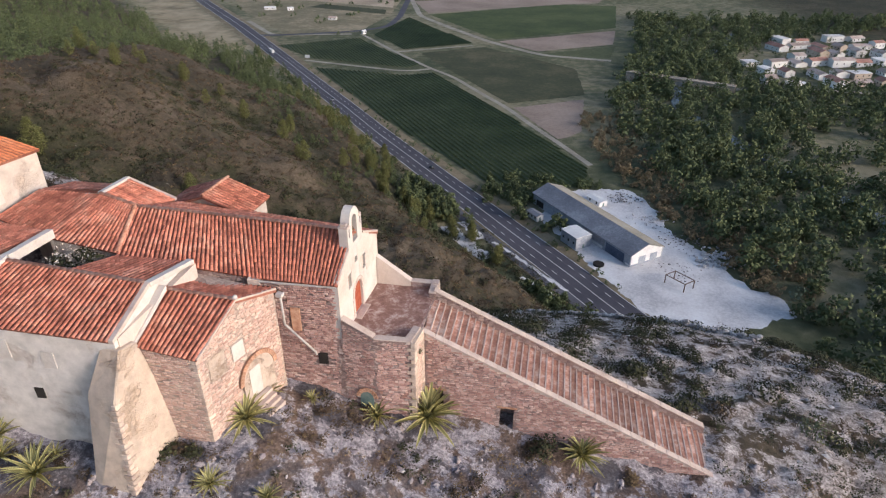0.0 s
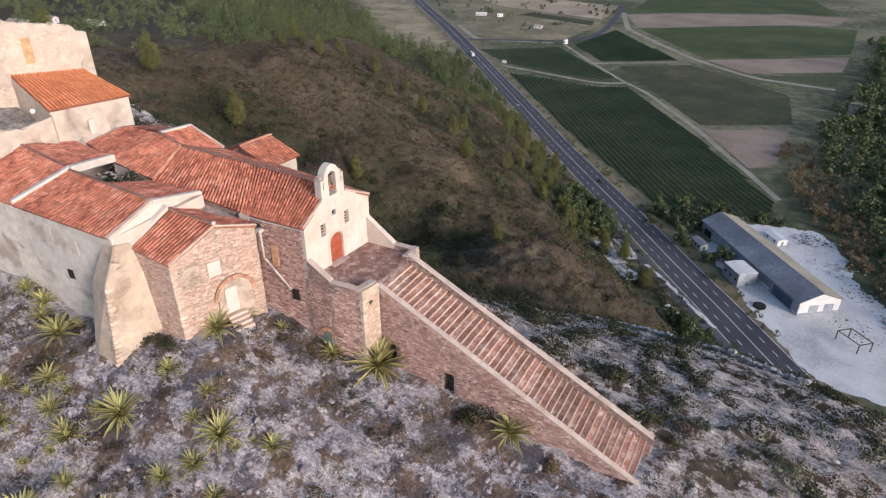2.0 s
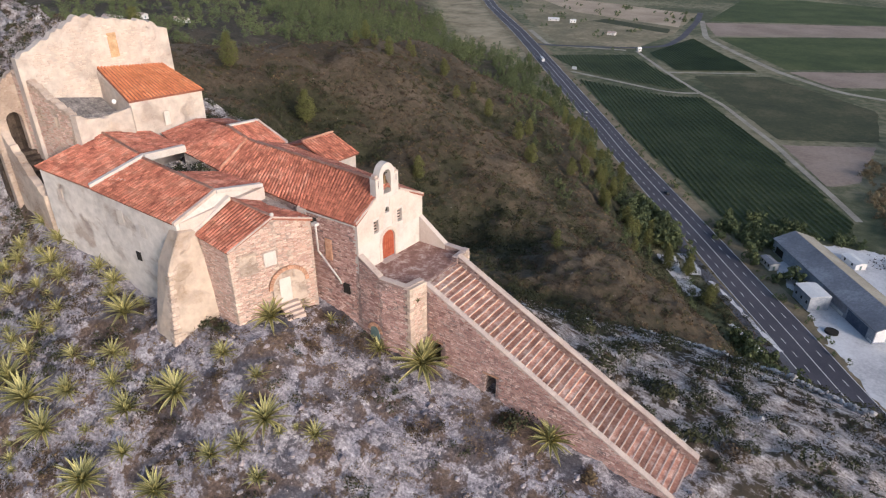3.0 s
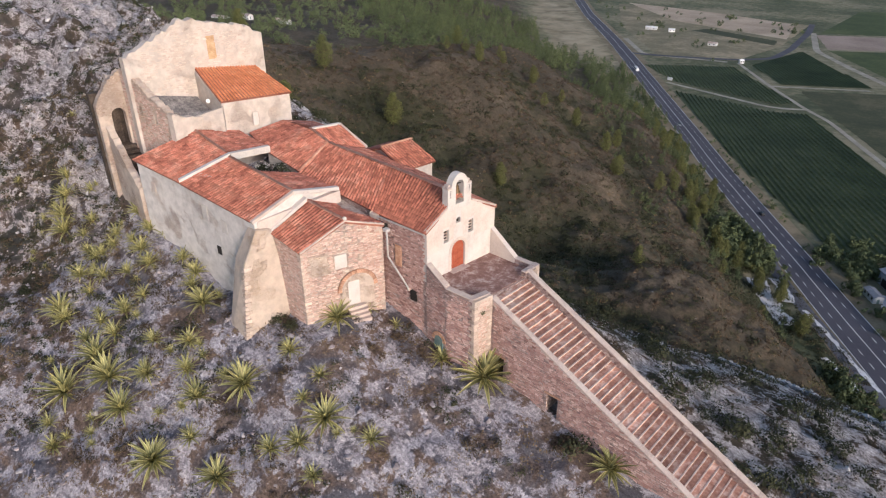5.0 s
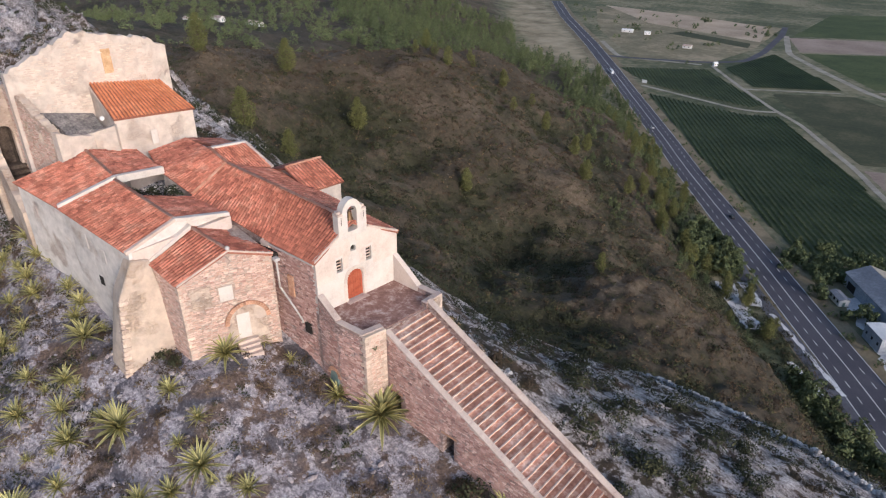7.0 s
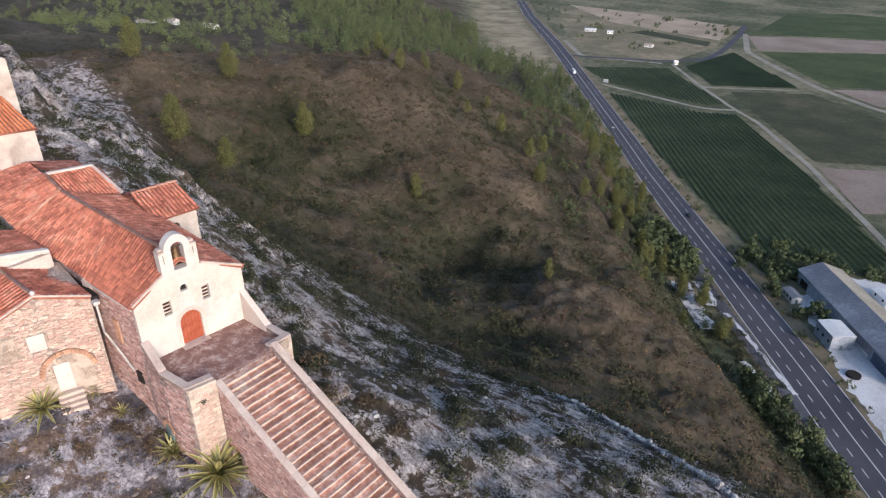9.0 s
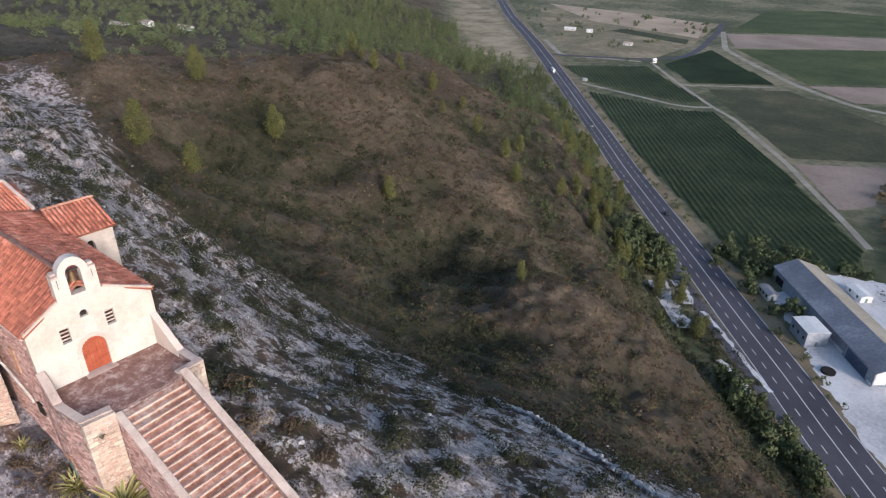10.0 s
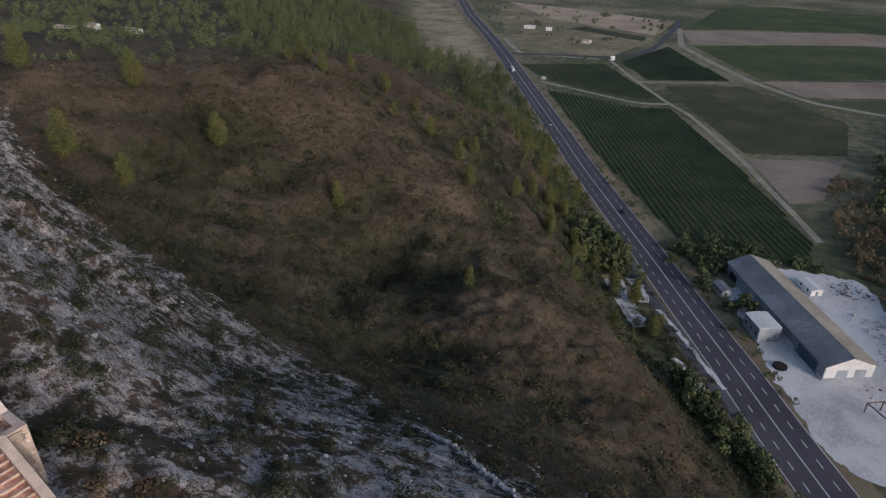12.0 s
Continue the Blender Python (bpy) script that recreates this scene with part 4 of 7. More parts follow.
for y in (-1.36, 0.68):
    bm = bmesh.new()
    box(bm, -0.55, 0.12, y - 0.22, y + 0.22, 6.87, 7.01)
    box(bm, -0.42, -0.02, y - 0.14, y + 0.14, 7.01, 7.20)
    soften(bm, 0.03)
    part("shoulder_cap", bm, M["cap"], wall)
bm = bmesh.new()
rings = []
for r, z in ((0.04, 6.95), (0.14, 6.91), (0.19, 6.75), (0.22, 6.5), (0.30, 6.33), (0.31, 6.29)):
    rings.append([bm.verts.new((-0.27 + r * math.cos(t), -0.35 + r * math.sin(t), z)) for t in [2 * math.pi * k / 14 for k in range(14)]])
for a, b in zip(rings, rings[1:]):
    for k in range(14):
        bm.faces.new((a[k], a[(k + 1) % 14], b[(k + 1) % 14], b[k]))
bm.faces.new(rings[0])
part("bell", bm, M["bronze"], chapel, "dark bronze bell in the gable arch", True)
for a, b, rr in (((-0.27, -0.85, 6.97), (-0.27, 0.15, 6.97), 0.05), ((0.12, 0.62, 6.8), (0.12, 0.62, 6.3), 0.018), ((0.12, -1.3, 6.8), (0.12, -1.3, 6.2), 0.018)):
    bm = bmesh.new()
    bar(bm, a, b, rr)
    part("iron_tie", bm, M["iron"], chapel)
tiled_roof(chapel, (-5.4, -4.25, 4.2), (0.12, -3.85, 4.15), (0.02, -0.35, 6.22), (-7.2, -1.05, 6.55), 300, name="roof_south_front")
tiled_roof(chapel, (-14.0, -5.45, 5.35), (-5.4, -4.25, 4.25), (-7.2, -1.05, 6.55), (-14.9, -1.7, 6.85), 0, name="roof_south_back")
tiled_roof(chapel, (0.12, 3.85, 4.05), (-14.4, 2.5, 5.35), (-14.9, -1.7, 6.85), (0.02, -0.35, 6.22), 0, name="roof_north")
ridge_tiles(chapel, (-14.9, -1.7, 6.9), (-7.2, -1.05, 6.62))
ridge_tiles(chapel, (-7.2, -1.05, 6.62), (-0.6, -0.4, 6.27))
edge_band(chapel, (0.0, -3.75, 4.18), (0.0, -1.6, 5.45), 0.3, 0.16, "cap", "verge_band", 0.12)
edge_band(chapel, (0.0, 3.75, 4.10), (0.0, 0.95, 5.45), 0.3, 0.16, "cap", "verge_band", 0.12)
bm = bmesh.new()
slab(bm, [(-5.6, -4.5, 4.15), (-4.9, -4.3, 4.12), (-5.0, -3.6, 4.4), (-5.7, -3.8, 4.5)], 1.0)
part("eave_corner_stone", bm, M["cap"], chapel)
bm = bmesh.new()
bar(bm, (-5.0, -4.27, 4.0), (0.0, -3.80, 3.98), 0.07)
part("gutter", bm, M["zinc"], chapel, "grey gutter under the eave")
opening(chapel, (-2.9, -3.97, 0.35), (1, 0.1), 0.62, 1.75, "brick", "blocked_window", "tall blocked window filled with pale render", 0.1, False, 0.03)
opening(chapel, (-1.35, -3.84, -2.2), (1, 0.1), 0.62, 0.85, "dark", "window", "small dark square window", 0.1, False, 0.035)

# crossing behind the nave, hipped
crossing = thing("crossing_roof_house", "rear chapel block with hipped terracotta roof", "building", (-17, -1, 3))
wall_block(crossing, [(-14.6, -5.2), (-14.6, 2.3), (-20.5, 2.2), (-22.5, -3.2), (-18.6, -5.6)], [5.3, 5.3, 5.9, 6.4, 6.0], 0, "plaster_warm")
tiled_roof(crossing, (-18.7, -5.7, 6.15), (-13.9, -5.4, 5.45), (-14.9, -1.7, 6.9), (-17.4, -1.8, 7.55), name="roof_slope")
tiled_roof(crossing, (-15.0, 2.5, 5.5), (-19.5, 2.8, 6.2), (-18.1, 1.7, 7.15), (-17.7, 1.2, 7.2), name="roof_slope")
tiled_roof(crossing, (-14.7, -1.7, 6.6), (-15.0, 2.4, 5.5), (-18.1, 1.8, 7.12), (-17.4, -1.8, 7.55), name="roof_slope")
tiled_roof(crossing, (-23.6, -4.6, 6.4), (-18.7, -5.7, 6.1), (-17.4, -1.8, 7.5), (-22.8, -1.4, 7.15), name="roof_slope")
tiled_roof(crossing, (-19.5, 2.8, 6.0), (-23.2, 2.0, 6.2), (-22.8, -1.4, 7.1), (-17.6, -1.0, 7.45), name="roof_slope")
ridge_tiles(crossing, (-17.4, -1.8, 7.6), (-14.9, -1.7, 6.95))
ridge_tiles(crossing, (-13.9, -5.4, 5.5), (-14.9, -1.7, 6.95))
edge_band(crossing, (-17.4, -1.8, 7.6), (-18.1, 1.8, 7.18), 0.35, 0.2, "white", "ridge_band", 0.1)
edge_band(crossing, (-15.0, 2.5, 5.5), (-18.1, 1.8, 7.15), 0.3, 0.2, "cap", "verge_band", 0.1)

# little square tower on the far side
tower = thing("side_tower", "small square stone tower with terracotta gable roof", "tower", (-12.5, 4, 2))
tw = wall_block(tower, [(-9.6, 2.6), (-9.6, 5.75), (-12.7, 5.75), (-15.8, 5.75), (-15.8, 2.6), (-12.7, 2.6)], [4.75, 4.75, 5.85, 4.75, 4.75, 5.85], -1, "plaster_warm")
tiled_roof(tower, (-9.3, 2.3, 4.85), (-9.3, 5.95, 4.85), (-12.65, 5.95, 6.05), (-12.65, 2.3, 6.05))
tiled_roof(tower, (-16.1, 5.95, 4.85), (-16.1, 2.3, 4.85), (-12.65, 2.3, 6.05), (-12.65, 5.95, 6.05))
ridge_tiles(tower, (-12.65, 2.3, 6.1), (-12.65, 5.95, 6.1))
cut_hole(tw, (-9.6, 4.0, 2.9), (0, 1), 0.6, 1.15, 0.5, True)
opening(tower, (-10.02, 4.0, 2.9), (0, 1), 0.6, 1.15, "dark", "arched_window", "dark arched tower window", 0.04, True)

# ---------------------------------------------------------------- annex with the brick arch
annex = thing("stone_annex", "ochre stone annex with a gable and bricked-up arch", "building", (-6.5, -8, -3))
A0, A1 = Vector((-5.25, -11.1, 0)), Vector((-3.75, -4.75, 0))
wall_block(annex, [(A0.x, A0.y), (-4.58, -7.56), (A1.x, A1.y), (-9.2, -4.6), (-9.2, -8.1), (-9.0, -11.3)], [3.15, 4.6, 3.85, 4.2, 5.1, 3.6], [-4.5, -4, -4, -2, -3, -4.5], "stone_warm", "wall", "warm ochre rubble wall")
tiled_roof(annex, (-9.1, -11.5, 3.75), (-5.1, -11.25, 3.2), (-4.55, -7.5, 4.75), (-9.1, -8.1, 5.25), name="roof_slope")
tiled_roof(annex, (-3.5, -4.75, 3.95), (-9.1, -4.9, 3.9), (-9.1, -8.1, 5.25), (-4.55, -7.5, 4.75), name="roof_slope")
ridge_tiles(annex, (-9.0, -8.1, 5.3), (-4.6, -7.5, 4.82), 0.14)
edge_band(annex, (-5.12, -11.2, 3.15), (-4.65, -7.5, 4.72), 0.22, 0.14, "cap", "verge_band", 0.1)
edge_band(annex, (-4.65, -7.5, 4.72), (-3.6, -4.7, 3.92), 0.22, 0.14, "cap", "verge_band", 0.1)
bm = bmesh.new()
bmesh.ops.create_icosphere(bm, subdivisions=2, radius=0.16, matrix=Matrix.Translation((-4.6, -7.5, 4.95)))
part("finial", bm, M["white"], annex, "small white finial on the gable", True)
FA = (A1 - A0).normalized()
FN = Vector((FA.y, -FA.x, 0))


def on_front(s, z, lift=0.02):
    p = A0 + FA * s + FN * lift
    return (p.x, p.y, z)


# Dark slab painting the eave's shadow in the gap between the roofs.
bm = bmesh.new()
slab(bm, [(-9.0, -4.9, 3.75), (-3.7, -4.75, 3.75), (-3.7, -4.25, 3.75), (-9.0, -4.55, 3.75)], 0.3)
part("valley_gutter", bm, M["dark"], annex, "dark strip painting the shadow between the two roofs")
# the gable face bends slightly at its ridge line; features sit on the straight chord
BR = bpy.data.meshes.new("brick")
bm = bmesh.new()
box(bm, -0.05, 0.05, -0.10, 0.10, -0.15, 0.15)
bm.to_mesh(BR)
bm.free()
BR.materials.append(M["brick"])
ARCH_S, ARCH_Z, ARCH_R = 4.25, -1.05, 1.45


def front_frame(s, z, lift, turn=0.0):
    x, y, zz = on_front(s, z, lift)
    q = Matrix((FN, FA, Vector((0, 0, 1)))).transposed().to_4x4()
    return Matrix.Translation((x, y, zz)) @ q @ Matrix.Rotation(turn, 4, "X")


arch = new("brick_arch")
arch.parent = annex
arch.matrix_parent_inverse = annex.matrix_world.inverted()
bm = bmesh.new()
poly = [on_front(ARCH_S + ARCH_R * 0.93 * math.cos(a), ARCH_Z + ARCH_R * 0.93 * math.sin(a), 0.02) for a in [math.pi * k / 14 for k in range(15)]]
poly += [on_front(ARCH_S - ARCH_R * 0.93, ARCH_Z - 1.6, 0.02), on_front(ARCH_S + ARCH_R * 0.93, ARCH_Z - 1.6, 0.02)]
slab(bm, poly, 0.3, tuple(-FN))
bmesh.ops.recalc_face_normals(bm, faces=bm.faces)
fill = part("arch_filling", bm, M["stone_quoin"], annex, "pale rendered filling of the brick arch")
bpy.data.objects.remove(arch)
for k in range(22):
    a = math.pi * (k + 0.5) / 22
    ob = new("brick", BR)
    ob.parent = fill
    ob.matrix_parent_inverse = fill.matrix_world.inverted()
    ob.matrix_basis = front_frame(ARCH_S + 1.50 * math.cos(a), ARCH_Z + 1.50 * math.sin(a), 0.01, a - math.pi / 2)
for s, z, w, h, mt, nm, lb in ((3.9, -2.35, 0.92, 2.05, "white", "door", "pale weathered door in the arch filling"), (3.05, 1.0, 0.95, 1.15, "white", "blocked_window", "window blocked with white render"),
                               (1.35, 0.9, 1.25, 1.55, "stone_quoin", "patched_window", "window patched with beige render")):
    x, y, zz = on_front(s, z, 0.05 if s > 3.5 else (-0.06 if s > 2 else 0.0))
    opening(annex, (x, y, zz), (FA.x, FA.y), w, h, mt, nm, lb, 0.22)
bm = bmesh.new()
for k in range(4):
    a, b = on_front(3.2, -2.4 - 0.22 * k, 0.1), on_front(4.7, -2.4 - 0.22 * k, 0.1)
    f = FN * (0.35 + 0.32 * k)
    slab(bm, [a, b, tuple(Vector(b) + f), tuple(Vector(a) + f)], 0.5)
bmesh.ops.recalc_face_normals(bm, faces=bm.faces)
part("entrance_steps", bm, M["cap"], annex, "worn stone entrance steps")

drain = thing("drainpipe", "pale zinc downpipe bent across the stone wall", "drainpipe", (-3.4, -4.6, 3.4))
bm = bmesh.new()
pth = [(-3.4, -4.62, 3.45), (-3.38, -4.60, 1.2), (-3.2, -4.5, 0.9), (-1.75, -4.02, -1.15), (-1.72, -4.0, -1.4)]
for a, b in zip(pth, pth[1:]):
    bar(bm, a, b, 0.075, 8)
part("pipe", bm, M["zinc"], drain, smooth=True)
bm = bmesh.new()
box(bm, -3.65, -3.2, -4.82, -4.42, 3.35, 3.6)
soften(bm, 0.03)
part("hopper", bm, M["zinc"], drain)

# ---------------------------------------------------------------- long house
house = thing("long_house", "long rendered house with terracotta roof and white gable parapets", "house", (-16, -11, 0))
wall_block(house, [(-8.75, -12.55), (-9.0, -9.0), (-9.2, -5.0), (-13.9, -5.4), (-13.9, -9.1), (-18.3, -9.6), (-24.3, -9.4), (-24.2, -14.9), (-18.2, -13.65)],
           [4.8, 6.0, 5.2, 5.2, 6.0, 6.6, 7.2, 5.95, 5.4], [-4, -4, -3, -1, -1, -1, -1, -4, -4], "plaster_grey", "wall", "worn grey-white rendered long wall")
tiled_roof(house, (-18.1, -13.9, 5.5), (-8.85, -12.75, 4.9), (-9.0, -9.0, 6.15), (-17.5, -9.7, 6.85), name="roof_slope")
tiled_roof(house, (-24.5, -15.1, 6.12), (-18.2, -13.9, 5.55), (-17.7, -9.6, 6.95), (-24.6, -9.4, 7.45), name="roof_slope")
tiled_roof(house, (-8.9, -5.2, 5.35), (-13.9, -5.6, 5.35), (-13.9, -9.35, 6.5), (-9.0, -9.0, 6.15), name="roof_slope")
tiled_roof(house, (-18.3, -5.8, 6.55), (-23.8, -5.6, 6.75), (-24.6, -9.4, 7.45), (-18.6, -9.5, 7.0), name="roof_slope")
ridge_tiles(house, (-17.4, -9.7, 6.88), (-9.1, -9.0, 6.2), 0.14)
ridge_tiles(house, (-24.5, -9.4, 7.5), (-18.4, -9.55, 7.02), 0.14)
edge_band(house, (-18.25, -13.85, 5.6), (-17.6, -9.6, 6.98), 0.42, 0.35, "white", "parapet_band", 0.18)
edge_band(house, (-8.75, -12.75, 4.85), (-8.95, -9.0, 6.12), 0.3, 0.25, "cap", "verge_band", 0.14)
edge_band(house, (-8.95, -9.0, 6.12), (-8.95, -5.0, 5.35), 0.42, 0.3, "white", "verge_band", 0.14)
edge_band(house, (-17.6, -9.55, 6.98), (-18.2, -5.7, 6.6), 0.45, 0.6, "white", "parapet_band", 0.16)
wall_block(house, [(-9.05, -12.3), (-8.68, -12.3), (-8.68, -5.0), (-9.05, -5.0)], [4.8, 4.8, 5.2, 5.2], 2.0, "cream", "gable_wall", "cream gable wall above the annex roof")
edge_band(house, (-8.85, -11.9, 3.35), (-8.75, -8.1, 5.25), 0.5, 0.3, "white", "flashing_band", 0.3)
for x, z, w, h, mt, nm, lb in ((-12.9, 2.6, 0.7, 1.1, "white", "blocked_window", "blocked window"), (-15.4, 3.1, 0.7, 1.2, "white", "blocked_window", "blocked window"), (-14.2, 0.3, 0.55, 0.75, "dark", "window", "small dark window"),
                               (-22.4, 3.6, 0.5, 0.9, "cream", "blocked_window", "small blocked window")):
    y = np.interp(x, [-24.2, -18.2, -8.75], [-14.9, -13.65, -12.55])
    opening(house, (x, y - 0.02, z), (1, 0.13), w, h, mt, nm, lb, 0.1, False, 0.02)

# battered corner buttress
butt = thing("corner_buttress", "tall battered stone buttress with ochre stains", "buttress", (-9.5, -13.5, -4))
bm = bmesh.new()
low = [bm.verts.new(p) for p in ((-8.0, -15.0, -5.5), (-7.2, -11.0, -5.5), (-10.5, -11.0, -5.5), (-10.7, -15.2, -5.5))]
midr = [bm.verts.new(p) for p in ((-8.55, -13.9, 1.7), (-8.1, -11.2, 1.7), (-10.3, -11.2, 1.7), (-10.5, -13.6, 1.7))]
top = [bm.verts.new(p) for p in ((-8.5, -12.6, 4.3), (-8.4, -11.4, 4.0), (-9.6, -11.6, 4.3), (-9.7, -12.6, 4.3))]
for a, b in ((low, midr), (midr, top)):
    for k in range(4):
        bm.faces.new((a[k], a[(k + 1) % 4], b[(k + 1) % 4], b[k]))
bm.faces.new(top)
soften(bm, 0.08)
part("masonry", bm, M["ochre_render"], butt)

# courtyard bushes between the roofs are added with the plants
M["limestone_dark"] = surface("grey_rubble", (0.12, 0.11, 0.11), (0.22, 0.205, 0.20), (0.36, 0.33, 0.31), 1.5, 6, 0.95, 0.9, 0.1)
# ---------------------------------------------------------------- upper house
upper = thing("upper_house", "cream rendered upper house with new orange roof and ruined gable", "house", (-27, -5, 4))
wall_block(upper, [(-23.5, -0.05), (-29.2, -0.4), (-29.4, -6.6), (-23.95, -6.75)], [9.35, 10.9, 11.6, 9.45], 3, "plaster_warm", "wall", "cream rendered wall")
tiled_roof(upper, (-23.95, -6.75, 9.65), (-23.3, 0.1, 9.52), (-29.2, -0.3, 11.2), (-29.25, -6.5, 11.9), material="tile_new", name="orange_roof")


def ruin_wall(parent, a, b, tops, thick, base, material, name, label, n=18, jag=0.22, seed=1):
    """A broken wall from a to b with an uneven stepped top; tops: heights along it."""
    q = random.Random(seed)
    a, b = Vector((*a, 0)), Vector((*b, 0))
    d = (b - a).normalized()
    nrm = Vector((-d.y, d.x, 0)) * thick
    ts = [i / n for i in range(n + 1)]
    zs = [float(np.interp(t, [k / (len(tops) - 1) for k in range(len(tops))], tops)) for t in ts]
    pts = [(ts[0], zs[0])]
    for i in range(1, n + 1):
        z = zs[i] + q.uniform(-jag, jag * 0.3) * (1 if i < n else 0)
        pts.append((ts[i], z))
    ring = [(1.0, base)] + [(t, z) for t, z in pts[::-1]] + [(0.0, base)]
    bm = bmesh.new()
    slab(bm, [tuple(a + (b - a) * t + Vector((0, 0, z))) for t, z in ring], 1.0, tuple(nrm))
    bmesh.ops.recalc_face_normals(bm, faces=bm.faces)
    return part(name, bm, M[material], parent, label)


ruin_wall(upper, (-28.95, -12.7), (-29.0, 0.75), [13.5, 14.45, 15.4, 16.3, 15.95, 15.6, 15.2, 14.2], 0.9, 3, "plaster_warm", "ruined_gable", "tall ruined gable wall of cream stone", 46, 0.26)
gw = ruin_wall(upper, (-30.6, -12.75), (-24.6, -11.5), [12.4, 11.7, 10.4, 9.5], 0.7, 1.5, "stone_quoin", "ruin_side_wall", "ruined rubble side wall with small windows", 26, 0.3, 3)
for x, z in ((-26.4, 8.1), (-28.4, 8.5)):
    cut_hole(gw, (x, -11.5 + (x + 24.6) * 0.208, z), (1, 0.208), 0.38, 0.9, 0.7)
ruin_wall(upper, (-25.2, -8.4), (-24.5, -11.5), [8.6, 9.0, 9.4], 0.7, 2, "plaster_warm", "broken_wall", "broken cream wall", 8, 0.25, 4)
ruin_wall(upper, (-23.95, -6.6), (-25.2, -8.4), [9.3, 8.9, 8.6], 0.6, 2, "plaster_warm", "broken_wall", "broken cream wall", 6, 0.2, 5)
# Brown of the steps; on the inner walls it also paints the doorway's shade.
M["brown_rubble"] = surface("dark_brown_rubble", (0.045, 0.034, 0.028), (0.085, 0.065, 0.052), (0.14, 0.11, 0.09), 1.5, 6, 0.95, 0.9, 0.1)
ow = ruin_wall(upper, (-30.65, -15.3), (-30.65, -12.72), [9.4, 11.0, 11.8, 12.3], 0.7, -2, "stone_quoin", "arched_ruin_wall", "ruined wall with an arched doorway above steps", 14, 0.3, 6)
cut_hole(ow, (-30.65, -13.55, 3.0), (0, 1), 1.25, 6.0, 3.0, True)
# Walls added behind the arch, coloured dark so the opening reads as shaded.
wall_block(upper, [(-33.2, -15.2), (-32.4, -15.2), (-32.4, -12.3), (-33.2, -12.3)], [10.2] * 4, -2, "brown_rubble", "inner_wall", "added inner wall, its dark colour painting the shade behind the arched doorway")
wall_block(upper, [(-33.2, -13.2), (-30.7, -12.6), (-30.7, -12.2), (-33.2, -12.4)], [11.0] * 4, 0, "brown_rubble", "inner_wall", "added inner wall, its dark colour painting the shade behind the arched doorway")
ruin_wall(upper, (-30.6, -14.9), (-24.6, -15.1), [7.6, 6.2, 4.6, 3.4], 0.6, -4, "stone_quoin", "stair_side_wall", "low broken wall beside the steps", 18, 0.25, 9)
for k in range(12):
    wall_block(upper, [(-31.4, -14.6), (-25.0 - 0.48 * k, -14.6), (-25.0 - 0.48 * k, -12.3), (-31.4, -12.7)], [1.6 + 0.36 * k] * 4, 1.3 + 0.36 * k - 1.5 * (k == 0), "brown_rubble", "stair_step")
ruin_wall(upper, (-36.5, -1.0), (-36.5, -12.5), [10, 11, 10.5, 11], 0.8, 3, "stone_quoin", "rear_wall", "broken rear wall", 12, 0.4, 7)
bm = bmesh.new()
slab(bm, [(-29.0, -11.0, 8.1), (-25.2, -11.2, 8.1), (-25.0, -7.0, 8.1), (-29.0, -6.8, 8.3)], 3.0)
part("rubble_floor", bm, M["stone_red"], upper, "dark rubble-filled floor")
wall_block(upper, [(-28.9, -6.8), (-28.9, -10.9), (-26.6, -10.0), (-26.0, -7.0)], [9.2, 10.0, 8.7, 8.5], 5, "limestone_dark", "rubble_bank", "grey rubble bank inside the ruin")
opening(upper, (-28.98, -4.6, 12.4), (0, 1), 0.8, 2.1, "ochre_brick", "blocked_window", "window blocked with ochre bricks", 0.1, False, 0.03)
opening(upper, (-23.62, -3.8, 7.0), (-0.06, 1), 0.55, 1.25, "white", "blocked_window", "narrow blocked window", 0.1, False, 0.06)
bm = bmesh.new()
bmesh.ops.create_cone(bm, cap_ends=True, segments=16, radius1=0.03, radius2=0.2, depth=0.09, matrix=pose(-26.2, -6.95, 9.3, 0, 70, -40))
part("satellite_dish", bm, M["white_sheet"], upper, "small white satellite dish")

# ---------------------------------------------------------------- terrace and stairs
terrace = thing("terrace", "raised stone terrace with low mortar-capped parapets", "terrace", (2.3, 0, -3))
T_OUT = [(-0.5, -3.72), (2.25, -3.82), (4.55, -3.40), (4.75, -1.75), (4.70, 2.85), (4.55, 3.98), (-0.5, 3.62)]
wall_block(terrace, T_OUT, [-0.05] * 7, -8.5, "stone_red", "retaining_wall", "reddish rubble retaining wall")
bm = bmesh.new()
slab(bm, [(max(0.07, x * 0.97), y * 0.95, -0.0) for x, y in T_OUT], 0.2)
part("paving", bm, M["paving"], terrace, "worn terracotta paving with grey patches")


def parapet(a, b, za, zb, w=0.42, name="parapet", base=-0.4, material="stone_red"):
    a, b = np.array(a, float), np.array(b, float)
    d = (b - a) / np.linalg.norm(b - a)
    n = np.array([-d[1], d[0]]) * w
    bm = bmesh.new()
    prism(bm, [tuple(a), tuple(b), tuple(b + n), tuple(a + n)], [za, zb, zb, za], base)
    bmesh.ops.recalc_face_normals(bm, faces=bm.faces)
    ob = part(name, bm, M[material], terrace)
    bm = bmesh.new()
    o = np.array([-d[1], d[0]]) * 0.04
    slab(bm, [(*(a - o), za + 0.09), (*(b - o), zb + 0.09), (*(b + n + o), zb + 0.09), (*(a + n + o), za + 0.09)], 0.09)
    soften(bm, 0.025)
    part("coping", bm, M["cap"], ob, "pale mortar coping")


